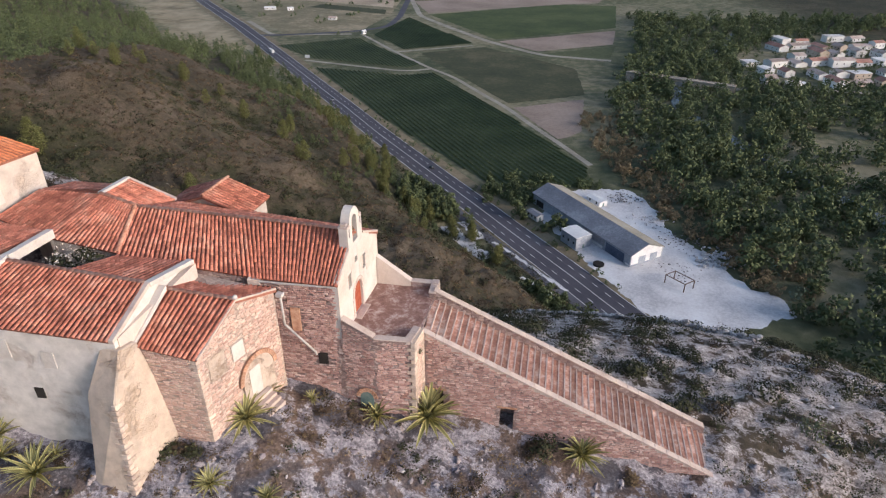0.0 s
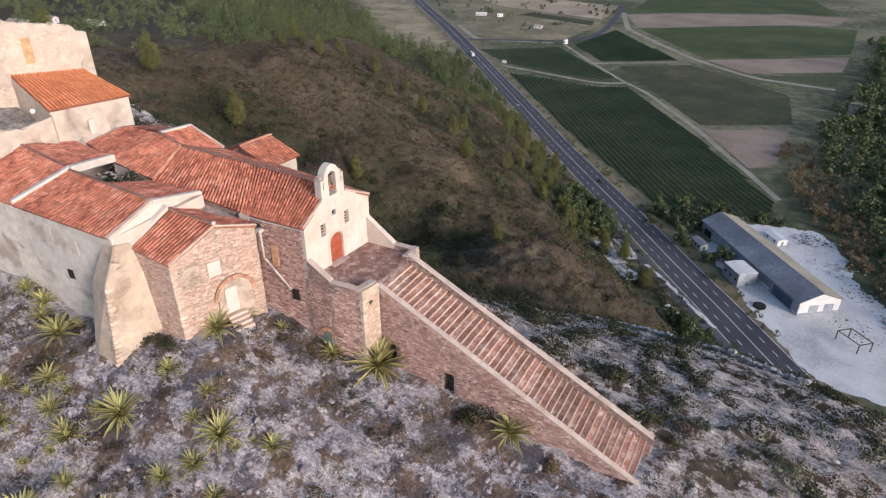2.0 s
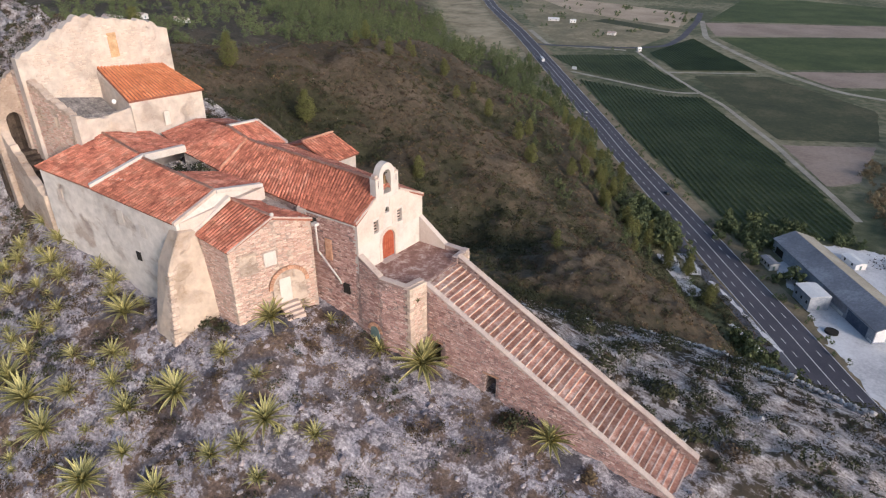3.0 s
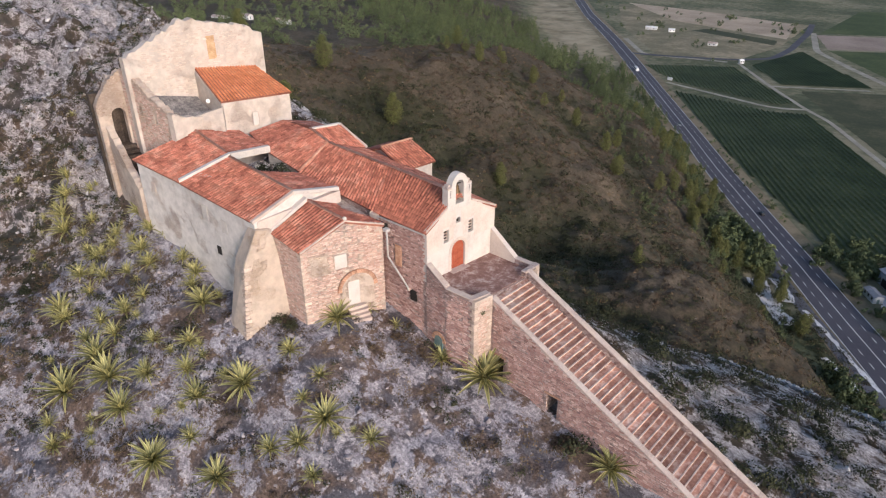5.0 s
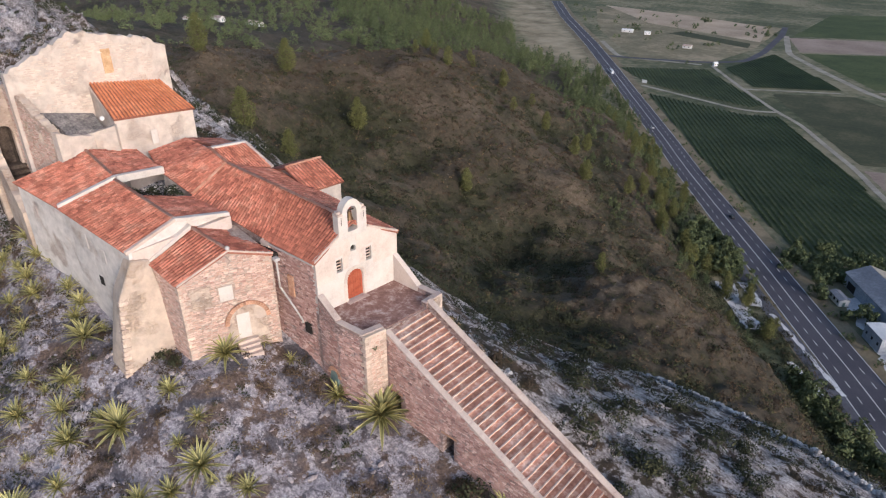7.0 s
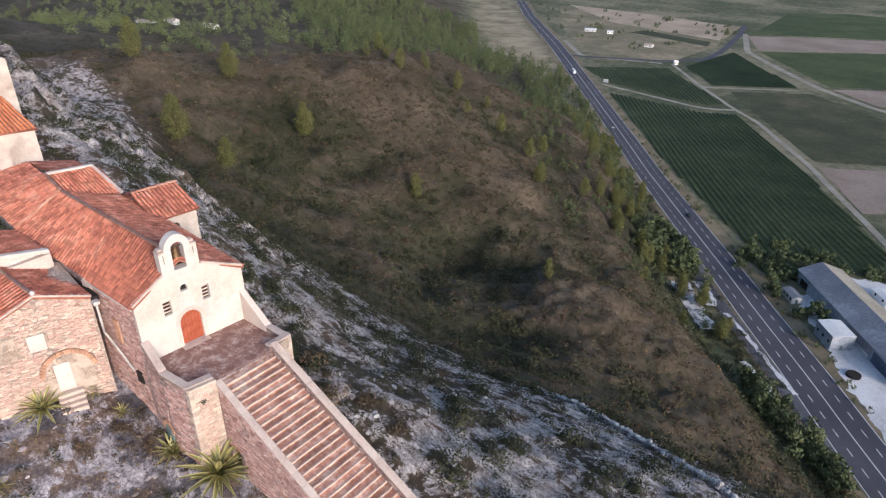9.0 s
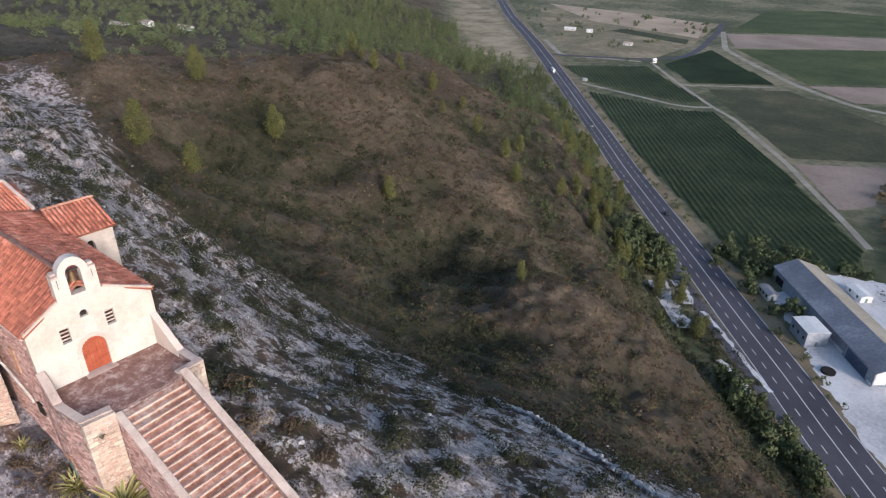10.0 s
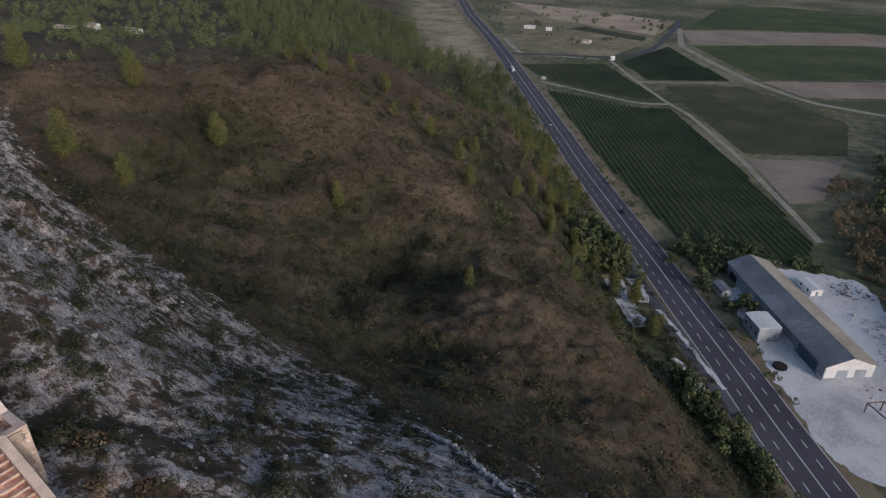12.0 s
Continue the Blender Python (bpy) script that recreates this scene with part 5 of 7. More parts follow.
parapet((0.1, -3.75), (2.25, -3.86), 1.55, 0.55)
parapet((2.25, -3.86), (4.58, -3.42), 0.45, 0.32)
parapet((4.58, -3.42), (4.78, -1.75), 0.32, 0.32, 0.45)
parapet((4.72, 2.3), (4.58, 4.0), 0.36, 0.36, 0.45)
parapet((4.58, 4.0), (2.3, 3.85), 0.36, 0.36)
wall_block(terrace, [(4.18, 3.50), (4.68, 3.50), (4.62, 4.04), (4.15, 4.02)], [0.50] * 4, -0.4, "cap", "corner_block", "pale mortar corner of the parapet")
bm = bmesh.new()
prism(bm, [(0.1, 3.25), (2.6, 3.4), (2.6, 3.86), (0.1, 3.66)], [2.3, 0.45, 0.45, 2.3], -0.4)
bmesh.ops.recalc_face_normals(bm, faces=bm.faces)
part("raking_parapet", bm, M["cream"], terrace, "sloping whitewashed parapet")
# pale quoins of the corner pier facing the stairs
wall_block(terrace, [(4.60, -3.44), (4.86, -3.40), (5.02, -1.72), (4.76, -1.74)], [0.30] * 4, -8.0, "stone_quoin", "corner_pier", "pale dressed stone corner pier")
wall_block(terrace, [(4.70, 2.9), (4.80, 2.9), (4.66, 4.0), (4.56, 4.0)], [0.34] * 4, -4.0, "stone_quoin", "corner_pier", "pale dressed stone corner pier")
x = opening(terrace, (1.55, -3.84, -5.75), (1, -0.05), 0.95, 1.75, "door_teal", "cellar_door", "small faded teal door under a brick arch", 0.12, True, 0.05)
for k in range(9):
    a = math.pi * (k + 0.5) / 9
    ob = new("brick", BR)
    ob.parent = x
    ob.matrix_parent_inverse = x.matrix_world.inverted()
    ob.matrix_basis = Matrix.Translation((1.55 + 0.6 * math.cos(a), -3.84, -4.5 + 0.6 * math.sin(a))) @ Matrix.Rotation(-(a - math.pi / 2), 4, "Y") @ Matrix.Rotation(-math.pi / 2, 4, "Z")

stairs = thing("outer_staircase", "long straight outdoor stone staircase with terracotta treads", "staircase", (15, 1, -8))
S_A, S_B, N_STEPS, DROP = Vector((4.75, 0.45, -0.05)), Vector((24.9, 1.75, -9.75)), 46, 9.7
S_DIR = Vector((S_B.x - S_A.x, S_B.y - S_A.y, 0)).normalized()
S_N = Vector((-S_DIR.y, S_DIR.x, 0))
S_LEN = (S_B - S_A).to_2d().length
LEFT, RIGHT = -2.2, 2.45


def stair_at(s, off, z):
    p = S_A + S_DIR * s + S_N * off
    return (p.x, p.y, z)


def stair_z(s):
    return -0.05 - DROP * s / S_LEN


def stair_wall(o0, o1, lift, name, material, low):
    bm = bmesh.new()
    p = [stair_at(0, o0, 0), stair_at(S_LEN, o0, 0), stair_at(S_LEN, o1, 0), stair_at(0, o1, 0)]
    prism(bm, [q[:2] for q in p], [stair_z(0) + lift, stair_z(S_LEN) + lift, stair_z(S_LEN) + lift, stair_z(0) + lift], low)
    bmesh.ops.recalc_face_normals(bm, faces=bm.faces)
    return part(name, bm, M[material], stairs)


left_wall = stair_wall(LEFT, RIGHT - 0.02, -0.45, "base_wall", "stone_red", [-9.5, -12.5, -12.5, -9.5])
for s, zb, w, h in ((0.95, -6.75, 0.95, 1.9), (5.85, -7.75, 0.98, 1.95)):
    cut_hole(left_wall, stair_at(s, LEFT, zb), (S_DIR.x, S_DIR.y), w, h, 1.6)
    bm = bmesh.new()
    a, b = stair_at(s - w / 2 - 0.2, LEFT - 0.03, zb + h + 0.2), stair_at(s + w / 2 + 0.2, LEFT - 0.03, zb + h + 0.2)
    slab(bm, [a, b, tuple(Vector(b) + S_N * 0.3), tuple(Vector(a) + S_N * 0.3)], 0.19)
    soften(bm, 0.03)
    part("lintel", bm, M["brick"], stairs, "reddish brick lintel over a dark doorway")
rw = stair_wall(RIGHT - 0.42, RIGHT, 0.50, "right_parapet", "stone_red", [-9.5, -12.5, -12.5, -9.5])


def coping(o0, o1, lift, parent, n=24):
    for k in range(n):
        s0, s1 = S_LEN * k / n, S_LEN * (k + 1) / n - 0.015
        bm = bmesh.new()
        j = 0.012 * random.random()
        slab(bm, [stair_at(s0, o0, stair_z(s0) + lift + j), stair_at(s1, o0, stair_z(s1) + lift + j), stair_at(s1, o1, stair_z(s1) + lift + j), stair_at(s0, o1, stair_z(s0) + lift + j)], 0.1)
        soften(bm, 0.02)
        part("coping_slab", bm, M["cap"], parent)


coping(RIGHT - 0.47, RIGHT + 0.05, 0.60, rw)
coping(LEFT - 0.05, LEFT + 0.42, 0.14, left_wall)
kerb = stair_wall(LEFT + 0.01, LEFT + 0.38, 0.06, "left_kerb", "cap", [-1.0, -10.6, -10.6, -1.0])
TREAD = S_LEN / N_STEPS
for k in range(N_STEPS):
    s0 = k * TREAD
    z = -0.05 - DROP * (k + 1) / N_STEPS + 0.02
    bm = bmesh.new()
    w0, w1 = LEFT + 0.40, RIGHT - 0.44
    prism(bm, [stair_at(s0, w0, 0)[:2], stair_at(s0 + TREAD + 0.01, w0, 0)[:2], stair_at(s0 + TREAD + 0.01, w1, 0)[:2], stair_at(s0, w1, 0)[:2]], [z + 0.05, z, z, z + 0.05], z - 0.5)
    bmesh.ops.recalc_face_normals(bm, faces=bm.faces)
    st = part("step", bm, M["step"], stairs)
    bm = bmesh.new()
    prism(bm, [stair_at(s0 + TREAD - 0.06, w0, 0)[:2], stair_at(s0 + TREAD + 0.03, w0, 0)[:2], stair_at(s0 + TREAD + 0.03, w1, 0)[:2], stair_at(s0 + TREAD - 0.06, w1, 0)[:2]], [z + 0.03] * 4, z - 0.06)
    part("nosing", bm, M["nosing"], st, "pale worn nosing")


def quoins(parent, p0, p1, da, db, n, material="cream"):
    """Alternating corner stones up an edge from p0 to p1; da and db run along the two wall faces."""
    da, db = Vector(da).normalized(), Vector(db).normalized()
    p0, p1 = Vector(p0), Vector(p1)
    out = -(da + db).normalized() * 0.03
    h = (p1 - p0).length / n
    for k in range(n):
        o = p0 + (p1 - p0) * (k / n) + out
        la, lb = (0.52, 0.28) if k % 2 else (0.28, 0.50)
        la, lb = la * random.uniform(0.85, 1.15), lb * random.uniform(0.85, 1.15)
        bm = bmesh.new()
        slab(bm, [tuple(o + Vector((0, 0, h - 0.03))), tuple(o + da * la + Vector((0, 0, h - 0.03))), tuple(o + da * la + db * lb + Vector((0, 0, h - 0.03))), tuple(o + db * lb + Vector((0, 0, h - 0.03)))], h - 0.04)
        soften(bm, 0.02)
        part("quoin", bm, M[material], parent)


M["quoin"] = surface("dressed_quoin", (0.42, 0.32, 0.26), (0.56, 0.45, 0.38), (0.68, 0.58, 0.50), 1.2, 9, 0.9, 0.6, 0.03, "object", 0.2)
quoins(terrace, (4.86, -3.42, -6.6), (4.86, -3.42, 0.2), (0.05, 1, 0), (-1, -0.1, 0), 22, "quoin")
quoins(terrace, (5.0, -1.74, -6.6), (5.0, -1.74, 0.2), (-0.05, -1, 0), (-1, 0, 0), 22, "quoin")
quoins(terrace, (4.66, 4.0, -3.5), (4.66, 4.0, 0.3), (0.05, -1, 0), (-1, 0, 0), 12, "quoin")
quoins(annex, (-5.25, -11.1, -4.0), (-5.25, -11.1, 3.0), (0.22, 1, 0), (-1, -0.05, 0), 24, "quoin")
quoins(butt, (-8.0, -15.0, -5.2), (-8.55, -13.9, 1.6), (0.2, 1, 0), (-1, 0, 0), 20, "quoin")

# ---------------------------------------------------------------- plants
def leaf_mesh(name, centre, radius, per, leaf, squash, material, r, dome=True):
    """Clumps of small leaf blades round many centres, as one mesh."""
    c = np.repeat(np.asarray(centre, float), per, axis=0)
    rad = np.repeat(np.asarray(radius, float), per)
    n = len(c)
    d = r.normal(size=(n, 3))
    d /= np.linalg.norm(d, axis=1)[:, None]
    if dome:
        d[:, 2] = np.abs(d[:, 2])
    far = rad * (0.45 + 0.6 * r.random(n) ** 0.6)
    p = c + d * far[:, None] * [1, 1, squash]
    t = np.cross(d, r.normal(size=(n, 3)))
    t /= np.linalg.norm(t, axis=1)[:, None] + 1e-9
    b = np.cross(d + 0.45 * r.normal(size=(n, 3)), t)
    b /= np.linalg.norm(b, axis=1)[:, None] + 1e-9
    s = (leaf * (0.6 + 0.8 * r.random(n)) * rad ** 0.5)[:, None]
    v = np.stack([p - t * s * 0.6, p + b * s * 0.8, p + t * s * 0.6, p - b * s * 0.8], 1).reshape(-1, 3)
    me = bpy.data.meshes.new(name)
    me.vertices.add(len(v))
    me.vertices.foreach_set("co", v.ravel())
    me.loops.add(len(v))
    me.loops.foreach_set("vertex_index", np.arange(len(v)))
    me.polygons.add(n)
    me.polygons.foreach_set("loop_start", np.arange(n) * 4)
    me.update()
    me.validate()
    me.materials.append(material)
    return me


def stuff(name, me, label, category):
    return tagged(new(name, me), label, category, kind="stuff")


def scatter(n, x0, x1, y0, y1, keep, r):
    x, y = r.uniform(x0, x1, n), r.uniform(y0, y1, n)
    k = keep(x, y)
    x, y = x[k], y[k]
    return x, y, height(x, y)


def road_gap(x, y):
    return (np.interp(y, ROAD_Y, ROAD_X) - x) * 0.72


BUILT = [[(-25, -15.4), (-8, -13.2), (-5, -11.4), (-3.4, -4.8), (0.3, -4), (4.9, -3.6), (25.4, -0.9), (25.2, 4.3), (4.8, 4.2), (-9, 6.1), (-24, 3), (-37, 0), (-37, -15)]]


def free(x, y):
    k = np.ones(np.shape(x), bool)
    for poly in BUILT:
        k &= ~inside(x, y, poly)
    return k


r = np.random.default_rng(11)
# scrub of the hill across the gully
hillside = lambda x, y: (road_gap(x, y) > 10) & (rocky(x, y) < 0.25)
for nm, mt, n, lo, hi, lb in (("brown_scrub", "scrub", 12000, 0.6, 1.7, "low brown-grey garrigue scrub on the hillside"), ("green_scrub", "scrub_green", 17000, 0.7, 2.1, "dark green shrubs on the hillside"),
                              ("dry_tufts", "scrub_dry", 3800, 0.4, 0.8, "dry straw-coloured tufts among the scrub")):
    x, y, z = scatter(n, -270, 110, 38, 330, hillside, r)
    # Green scrub gathers in hollows, its darkness also standing in for gully shade.
    wet = hollow(x, y) + 0.35 * waves(x, y, 26, 22) + 0.15 * r.normal(size=len(x))
    k = wet > 0.42 if mt == "scrub_green" else (wet < 0.62 if mt == "scrub" else wet < 0.5)
    x, y, z = x[k], y[k], z[k]
    rad = r.uniform(lo, hi, len(x)) * (0.7 + 0.4 * (np.hypot(x, y) > 90))
    stuff(nm, leaf_mesh(nm, np.c_[x, y, z - 0.1], rad, 20, 0.26, 0.70, M[mt], r), lb, "scrub")
x, y, z = scatter(3400, -260, 90, 45, 330, lambda x, y: hillside(x, y) & (hollow(x, y) + 0.5 * waves(x, y, 35, 23) + 0.2 * r.normal(size=len(x)) > 0.62), r)
stuff("tall_scrub", leaf_mesh("tall_scrub", np.c_[x, y, z], r.uniform(1.2, 2.8, len(x)), 62, 0.25, 0.9, M["scrub_green"], r), "taller dark green bushes on the hillside", "scrub")
for nm, mt, n, lo, hi, lb in (("olive_mounds", "scrub_olive", 5200, 0.7, 1.7, "rounded olive-green bushes on the near flank of the hill"), ("rust_mounds", "scrub_rust", 4200, 0.6, 1.3, "rusty brown cushions on the near flank of the hill")):
    x, y, z = scatter(n, -190, 95, 48, 215, lambda x, y: hillside(x, y) & (waves(x, y, 18, 26) + 0.8 * r.normal(size=len(x)) > -0.1), r)
    stuff(nm, leaf_mesh(nm, np.c_[x, y, z], r.uniform(lo, hi, len(x)), 44, 0.17, 0.8, M[mt], r), lb, "scrub")
x, y, z = scatter(2600, -330, 40, 120, 420, lambda x, y: (road_gap(x, y) > 22) & (road_gap(x, y) < 85) & (y > 190) & (waves(x, y, 40, 24) > -0.1), r)
FLANK = (x[:230], y[:230])
# shrubs among the limestone
near = lambda x, y: (rocky(x, y) > 0.2) & free(x, y) & ((y > 3) | (x > 24)) & (waves(x, y, 9, 31) + 0.7 * r.normal(size=len(x)) > 0.25)
x, y, z = scatter(9000, -160, 70, -6, 62, near, r)
rad = 0.35 + 1.0 * r.random(len(x)) ** 2
stuff("limestone_shrubs", leaf_mesh("limestone_shrubs", np.c_[x, y, z], rad, 78, 0.105, 0.75, M["scrub_green"], r), "dark green cushion shrubs between limestone outcrops", "shrub")
x, y, z = scatter(3500, -110, 60, 3, 58, lambda x, y: free(x, y) & (waves(x, y, 11, 37) > 0.1), r)
stuff("rust_shrubs", leaf_mesh("rust_shrubs", np.c_[x, y, z], r.uniform(0.3, 0.8, len(x)), 50, 0.12, 0.7, M["scrub"], r), "brownish thyme and heather cushions", "shrub")
x, y, z = scatter(760, -90, 62, 5, 50, lambda x, y: free(x, y) & (waves(x, y, 14, 33) > -0.1), r)
stuff("limestone_bushes", leaf_mesh("limestone_bushes", np.c_[x, y, z], r.uniform(0.7, 1.5, len(x)), 210, 0.12, 0.75, M["scrub_green"], r), "rounded dark green bushes between limestone outcrops", "bush")
x, y, z = scatter(2600, -115, -27, -34, 14, lambda x, y: free(x, y) & (waves(x, y, 8, 35) > 0.1), r)
stuff("ridge_shrubs", leaf_mesh("ridge_shrubs", np.c_[x, y, z], r.uniform(0.25, 0.8, len(x)), 40, 0.14, 0.75, M["scrub_green"], r), "small dark green shrubs in the folds of the ridge", "shrub")
# front slope: grass tufts and dark shrubs
x, y, z = scatter(8000, -50, 40, -34, 3, lambda x, y: free(x, y) & (waves(x, y, 6, 41) - 0.012 * (x + 8) > -0.1), r)
stuff("dry_grass", leaf_mesh("dry_grass", np.c_[x, y, z], r.uniform(0.12, 0.40, len(x)), 18, 0.13, 1.1, M["scrub_dry"], r), "dry ochre grass tufts on the slope", "grass")
x, y, z = scatter(5200, -50, 40, -34, 3, lambda x, y: free(x, y) & (waves(x, y, 7, 43) + 0.02 * (-8 - x) > 0.1), r)
stuff("slope_shrubs", leaf_mesh("slope_shrubs", np.c_[x, y, z], r.uniform(0.18, 0.62, len(x)), 44, 0.12, 0.75, M["scrub"], r), "grey-brown dwarf shrubs on the slope", "shrub")
x, y, z = scatter(3000, -50, 40, -34, 3, lambda x, y: free(x, y) & (waves(x, y, 9, 47) + 0.02 * (-8 - x) > 0.15), r)
stuff("slope_greens", leaf_mesh("slope_greens", np.c_[x, y, z], r.uniform(0.2, 0.7, len(x)), 48, 0.12, 0.75, M["scrub_green"], r), "dark green dwarf shrubs on the slope", "shrub")


# stones: faceted blocks
def stone_mesh(name, x, y, z, size, material, r, flat=0.6):
    bm = bmesh.new()
    bmesh.ops.create_icosphere(bm, subdivisions=1, radius=1)
    base = np.array([v.co[:] for v in bm.verts])
    tri = np.array([[v.index for v in f.verts] for f in bm.faces])
    bm.free()
    n, m = len(x), len(base)
    v = base[None] * (0.7 + 0.55 * r.random((n, m, 1))) * (size[:, None, None] * (0.6 + 0.8 * r.random((n, 1, 3))) * [1, 1, flat])
    v = v + np.c_[x, y, z][:, None]
    f = (tri[None] + (np.arange(n) * m)[:, None, None]).reshape(-1, 3)
    me = bpy.data.meshes.new(name)
    me.from_pydata(v.reshape(-1, 3).tolist(), [], f.tolist())
    me.materials.append(material)
    return me


M["limestone"] = surface("limestone_block", (0.22, 0.21, 0.215), (0.42, 0.405, 0.405), (0.62, 0.605, 0.60), 0.9, 7, 0.95, 0.6, 0.05, "island", 0.25)
M["slope_stone"] = surface("mauve_limestone", (0.20, 0.17, 0.18), (0.34, 0.30, 0.31), (0.52, 0.49, 0.49), 0.9, 7, 0.95, 0.6, 0.05, "island", 0.25)
x, y, z = scatter(5200, -130, 62, 2, 52, lambda x, y: free(x, y) & (waves(x, y, 12, 51) > 0.0), r)
stuff("limestone_outcrops", stone_mesh("limestone_outcrops", x, y, z - 0.05, 0.08 + 0.26 * r.random(len(x)) ** 4, M["limestone"], r), "pale grey limestone outcrops and boulders", "rock")
x, y, z = scatter(1500, -110, -30, -34, 4, lambda x, y: free(x, y) & (y > -0.35 * x - 34), r)
stuff("ridge_rocks", stone_mesh("ridge_rocks", x, y, z - 0.1, 0.10 + 0.3 * r.random(len(x)) ** 4, M["limestone"], r, 0.7), "jagged pale limestone ridge", "rock")
x, y, z = scatter(5200, -48, 36, -34, 3, free, r)
stuff("slope_stones", stone_mesh("slope_stones", x, y, z, 0.06 + 0.26 * r.random(len(x)) ** 4, M["slope_stone"], r), "scattered mauve-grey limestone stones", "stone")

# low dry-stone wall crossing the limestone slope
x = np.r_[np.linspace(3, 10, 26), np.linspace(10, 34, 90)]
y = np.interp(x, [3, 6.5, 10, 16, 34], [38, 37.6, 36.5, 33.5, 27])
xs, ys = np.repeat(x, 4), np.repeat(y, 4)
xs, ys = xs + r.normal(0, 0.18, len(xs)), ys + r.normal(0, 0.16, len(xs))
zs = height(xs, ys) + np.tile([0.1, 0.3, 0.5, 0.6], len(x))
dry = stuff("dry_stone_wall", stone_mesh("dry_stone_wall", xs, ys, zs, 0.2 + 0.12 * r.random(len(xs)), M["limestone"], r, 0.7), "low dry-stone path wall of pale limestone", "wall")


# variegated agaves
def agave(size, leaves, at, label):
    ag = thing("agave", label, "agave", at, "agaves on the slope")
    me = LEAF
    for k in range(leaves):
        a = k * 2.399963
        rise = 8 + 74 * (1 - (k + 0.5) / leaves) ** 0.9
        ln = size * random.uniform(0.82, 1.1)
        ob = new("leaf", me)
        ob.parent = ag
        ob.matrix_parent_inverse = Matrix.Identity(4)
        ob.matrix_basis = Matrix.Rotation(a, 4, "Z") @ Matrix.Rotation(radians(-rise if k % 2 else -(rise + random.uniform(-8, 8))), 4, "Y") @ Matrix.Diagonal((ln, ln * 0.9, ln, 1))
    return ag


def leaf_blade():
    v, f, seg = [], [], 6
    for i in range(seg + 1):
        t = i / seg
        w = 0.082 * (1 - t) ** 0.55 * (0.75 + 1.3 * t * (1 - t)) + 0.002
        droop = -0.30 * t ** 2.2
        for u in (-1, -0.62, 0, 0.62, 1):
            v.append((0.05 + t, u * w, droop + 0.35 * abs(u) * w))
    for i in range(seg):
        for k in range(4):
            a = i * 5 + k
            f.append((a, a + 1, a + 6, a + 5))
    me = bpy.data.meshes.new("agave_leaf")
    me.from_pydata(v, [], f)
    me.materials.append(M["agave_mid"])
    me.materials.append(M["agave_edge"])
    me.polygons.foreach_set("material_index", [1 if k % 4 in (0, 3) else 0 for k in range(len(f))])
    me.polygons.foreach_set("use_smooth", [True] * len(f))
    return me


LEAF = leaf_blade()
AGAVES_UPPER = [(-38.3, -17.5, 1.32), (-36.3, -18.5, 1.45), (-35.2, -16.4, 0.9), (-26.9, -15, 1.15), (-31.7, -17.8, 1.08), (-35.7, -19.3, 1.61), (-34.1, -19.8, 1.59), (-31.3, -18.9, 0.92), (-27.6, -17, 1.02), (-24.9, -16.6, 0.85), (-24.3, -15, 1.26), (-26.9, -17.7, 1.01), (-29.6, -19.3, 0.9), (-27.4, -19.3, 1.02), (-27.1, -18.7, 0.87), (-26.8, -21, 1.16), (-24.4, -19.7, 1.12), (-25.9, -20.2, 0.72), (-24.6, -21, 0.99), (-25.1, -23.5, 1.57)]
AGAVES_MIDDLE = [(-22.7, -14.5, 0.69), (-23.3, -16.4, 1.24), (-21.1, -16.7, 1.21), (-22.6, -18.2, 0.96), (-20.8, -18.1, 0.53), (-18.8, -14.6, 1.04), (-17.1, -14.4, 1.15), (-16.4, -15.2, 1.02), (-18.8, -18.4, 0.91), (-19, -20, 1.31), (-21.6, -21.4, 0.68), (-17.5, -19.6, 0.64), (-23.8, -23.6, 1.26), (-20.1, -21.7, 0.93), (-18, -21.4, 1.17), (-20, -23.1, 1.07), (-17.6, -23.2, 1.82), (-17.5, -26, 2.09), (-16.2, -27.8, 0.91)]
AGAVES_LOWER = [(-13.8, -15.5, 1.59), (-13.7, -14.1, 0.62), (-15, -23.2, 1.88), (-14.1, -19.7, 0.98), (-11.6, -17.9, 1.07), (-10.8, -17.4, 0.59), (-12.2, -19.2, 0.6), (-9.9, -17.7, 0.58), (-9.9, -19, 1.16), (-12.5, -21.2, 1.21), (-7.2, -17.3, 0.79), (-7.6, -19.5, 1.36), (-8.1, -20.5, 0.57), (-11.8, -23.6, 1.57), (-9, -21.9, 0.58), (-13.4, -25.4, 0.62), (-12.5, -25.9, 0.62), (-14.4, -28.2, 1.02), (-14.1, -27.3, 0.63), (-11.5, -26.2, 0.49), (-7.5, -24.7, 0.46)]
AGAVES_WALL = [(-5.6, -16.7, 1.66), (-5.7, -21.1, 1.01), (-6.3, -23.7, 1.7), (-2.1, -21.1, 1.41), (-0.3, -17.8, 1.05), (1, -16.3, 1.13), (-4.4, -13.3, 0.98), (-0.7, -14.7, 0.73), (-4.4, -9, 1.57), (-4.3, -6, 0.81), (-1.7, -5.4, 0.68), (-1.1, -13, 0.84), (1.3, -14.3, 1.54), (2.7, -14.3, 0.51), (4.6, -12.9, 1), (3.4, -13.4, 0.4), (2.3, -4.2, 1.23), (5.5, -2.9, 2.32), (16.1, -1.6, 1.7), (3.3, -16.8, 0.81)]
bases = [agave(1.0, n, (0, 0, -300), "yellow-green variegated agave on the rocky slope") for n in (28, 36, 44)]
large = [agave(1.0, n, (0, 0, -300), "large yellow-striped agave beside the stone wall") for n in (46, 60)]
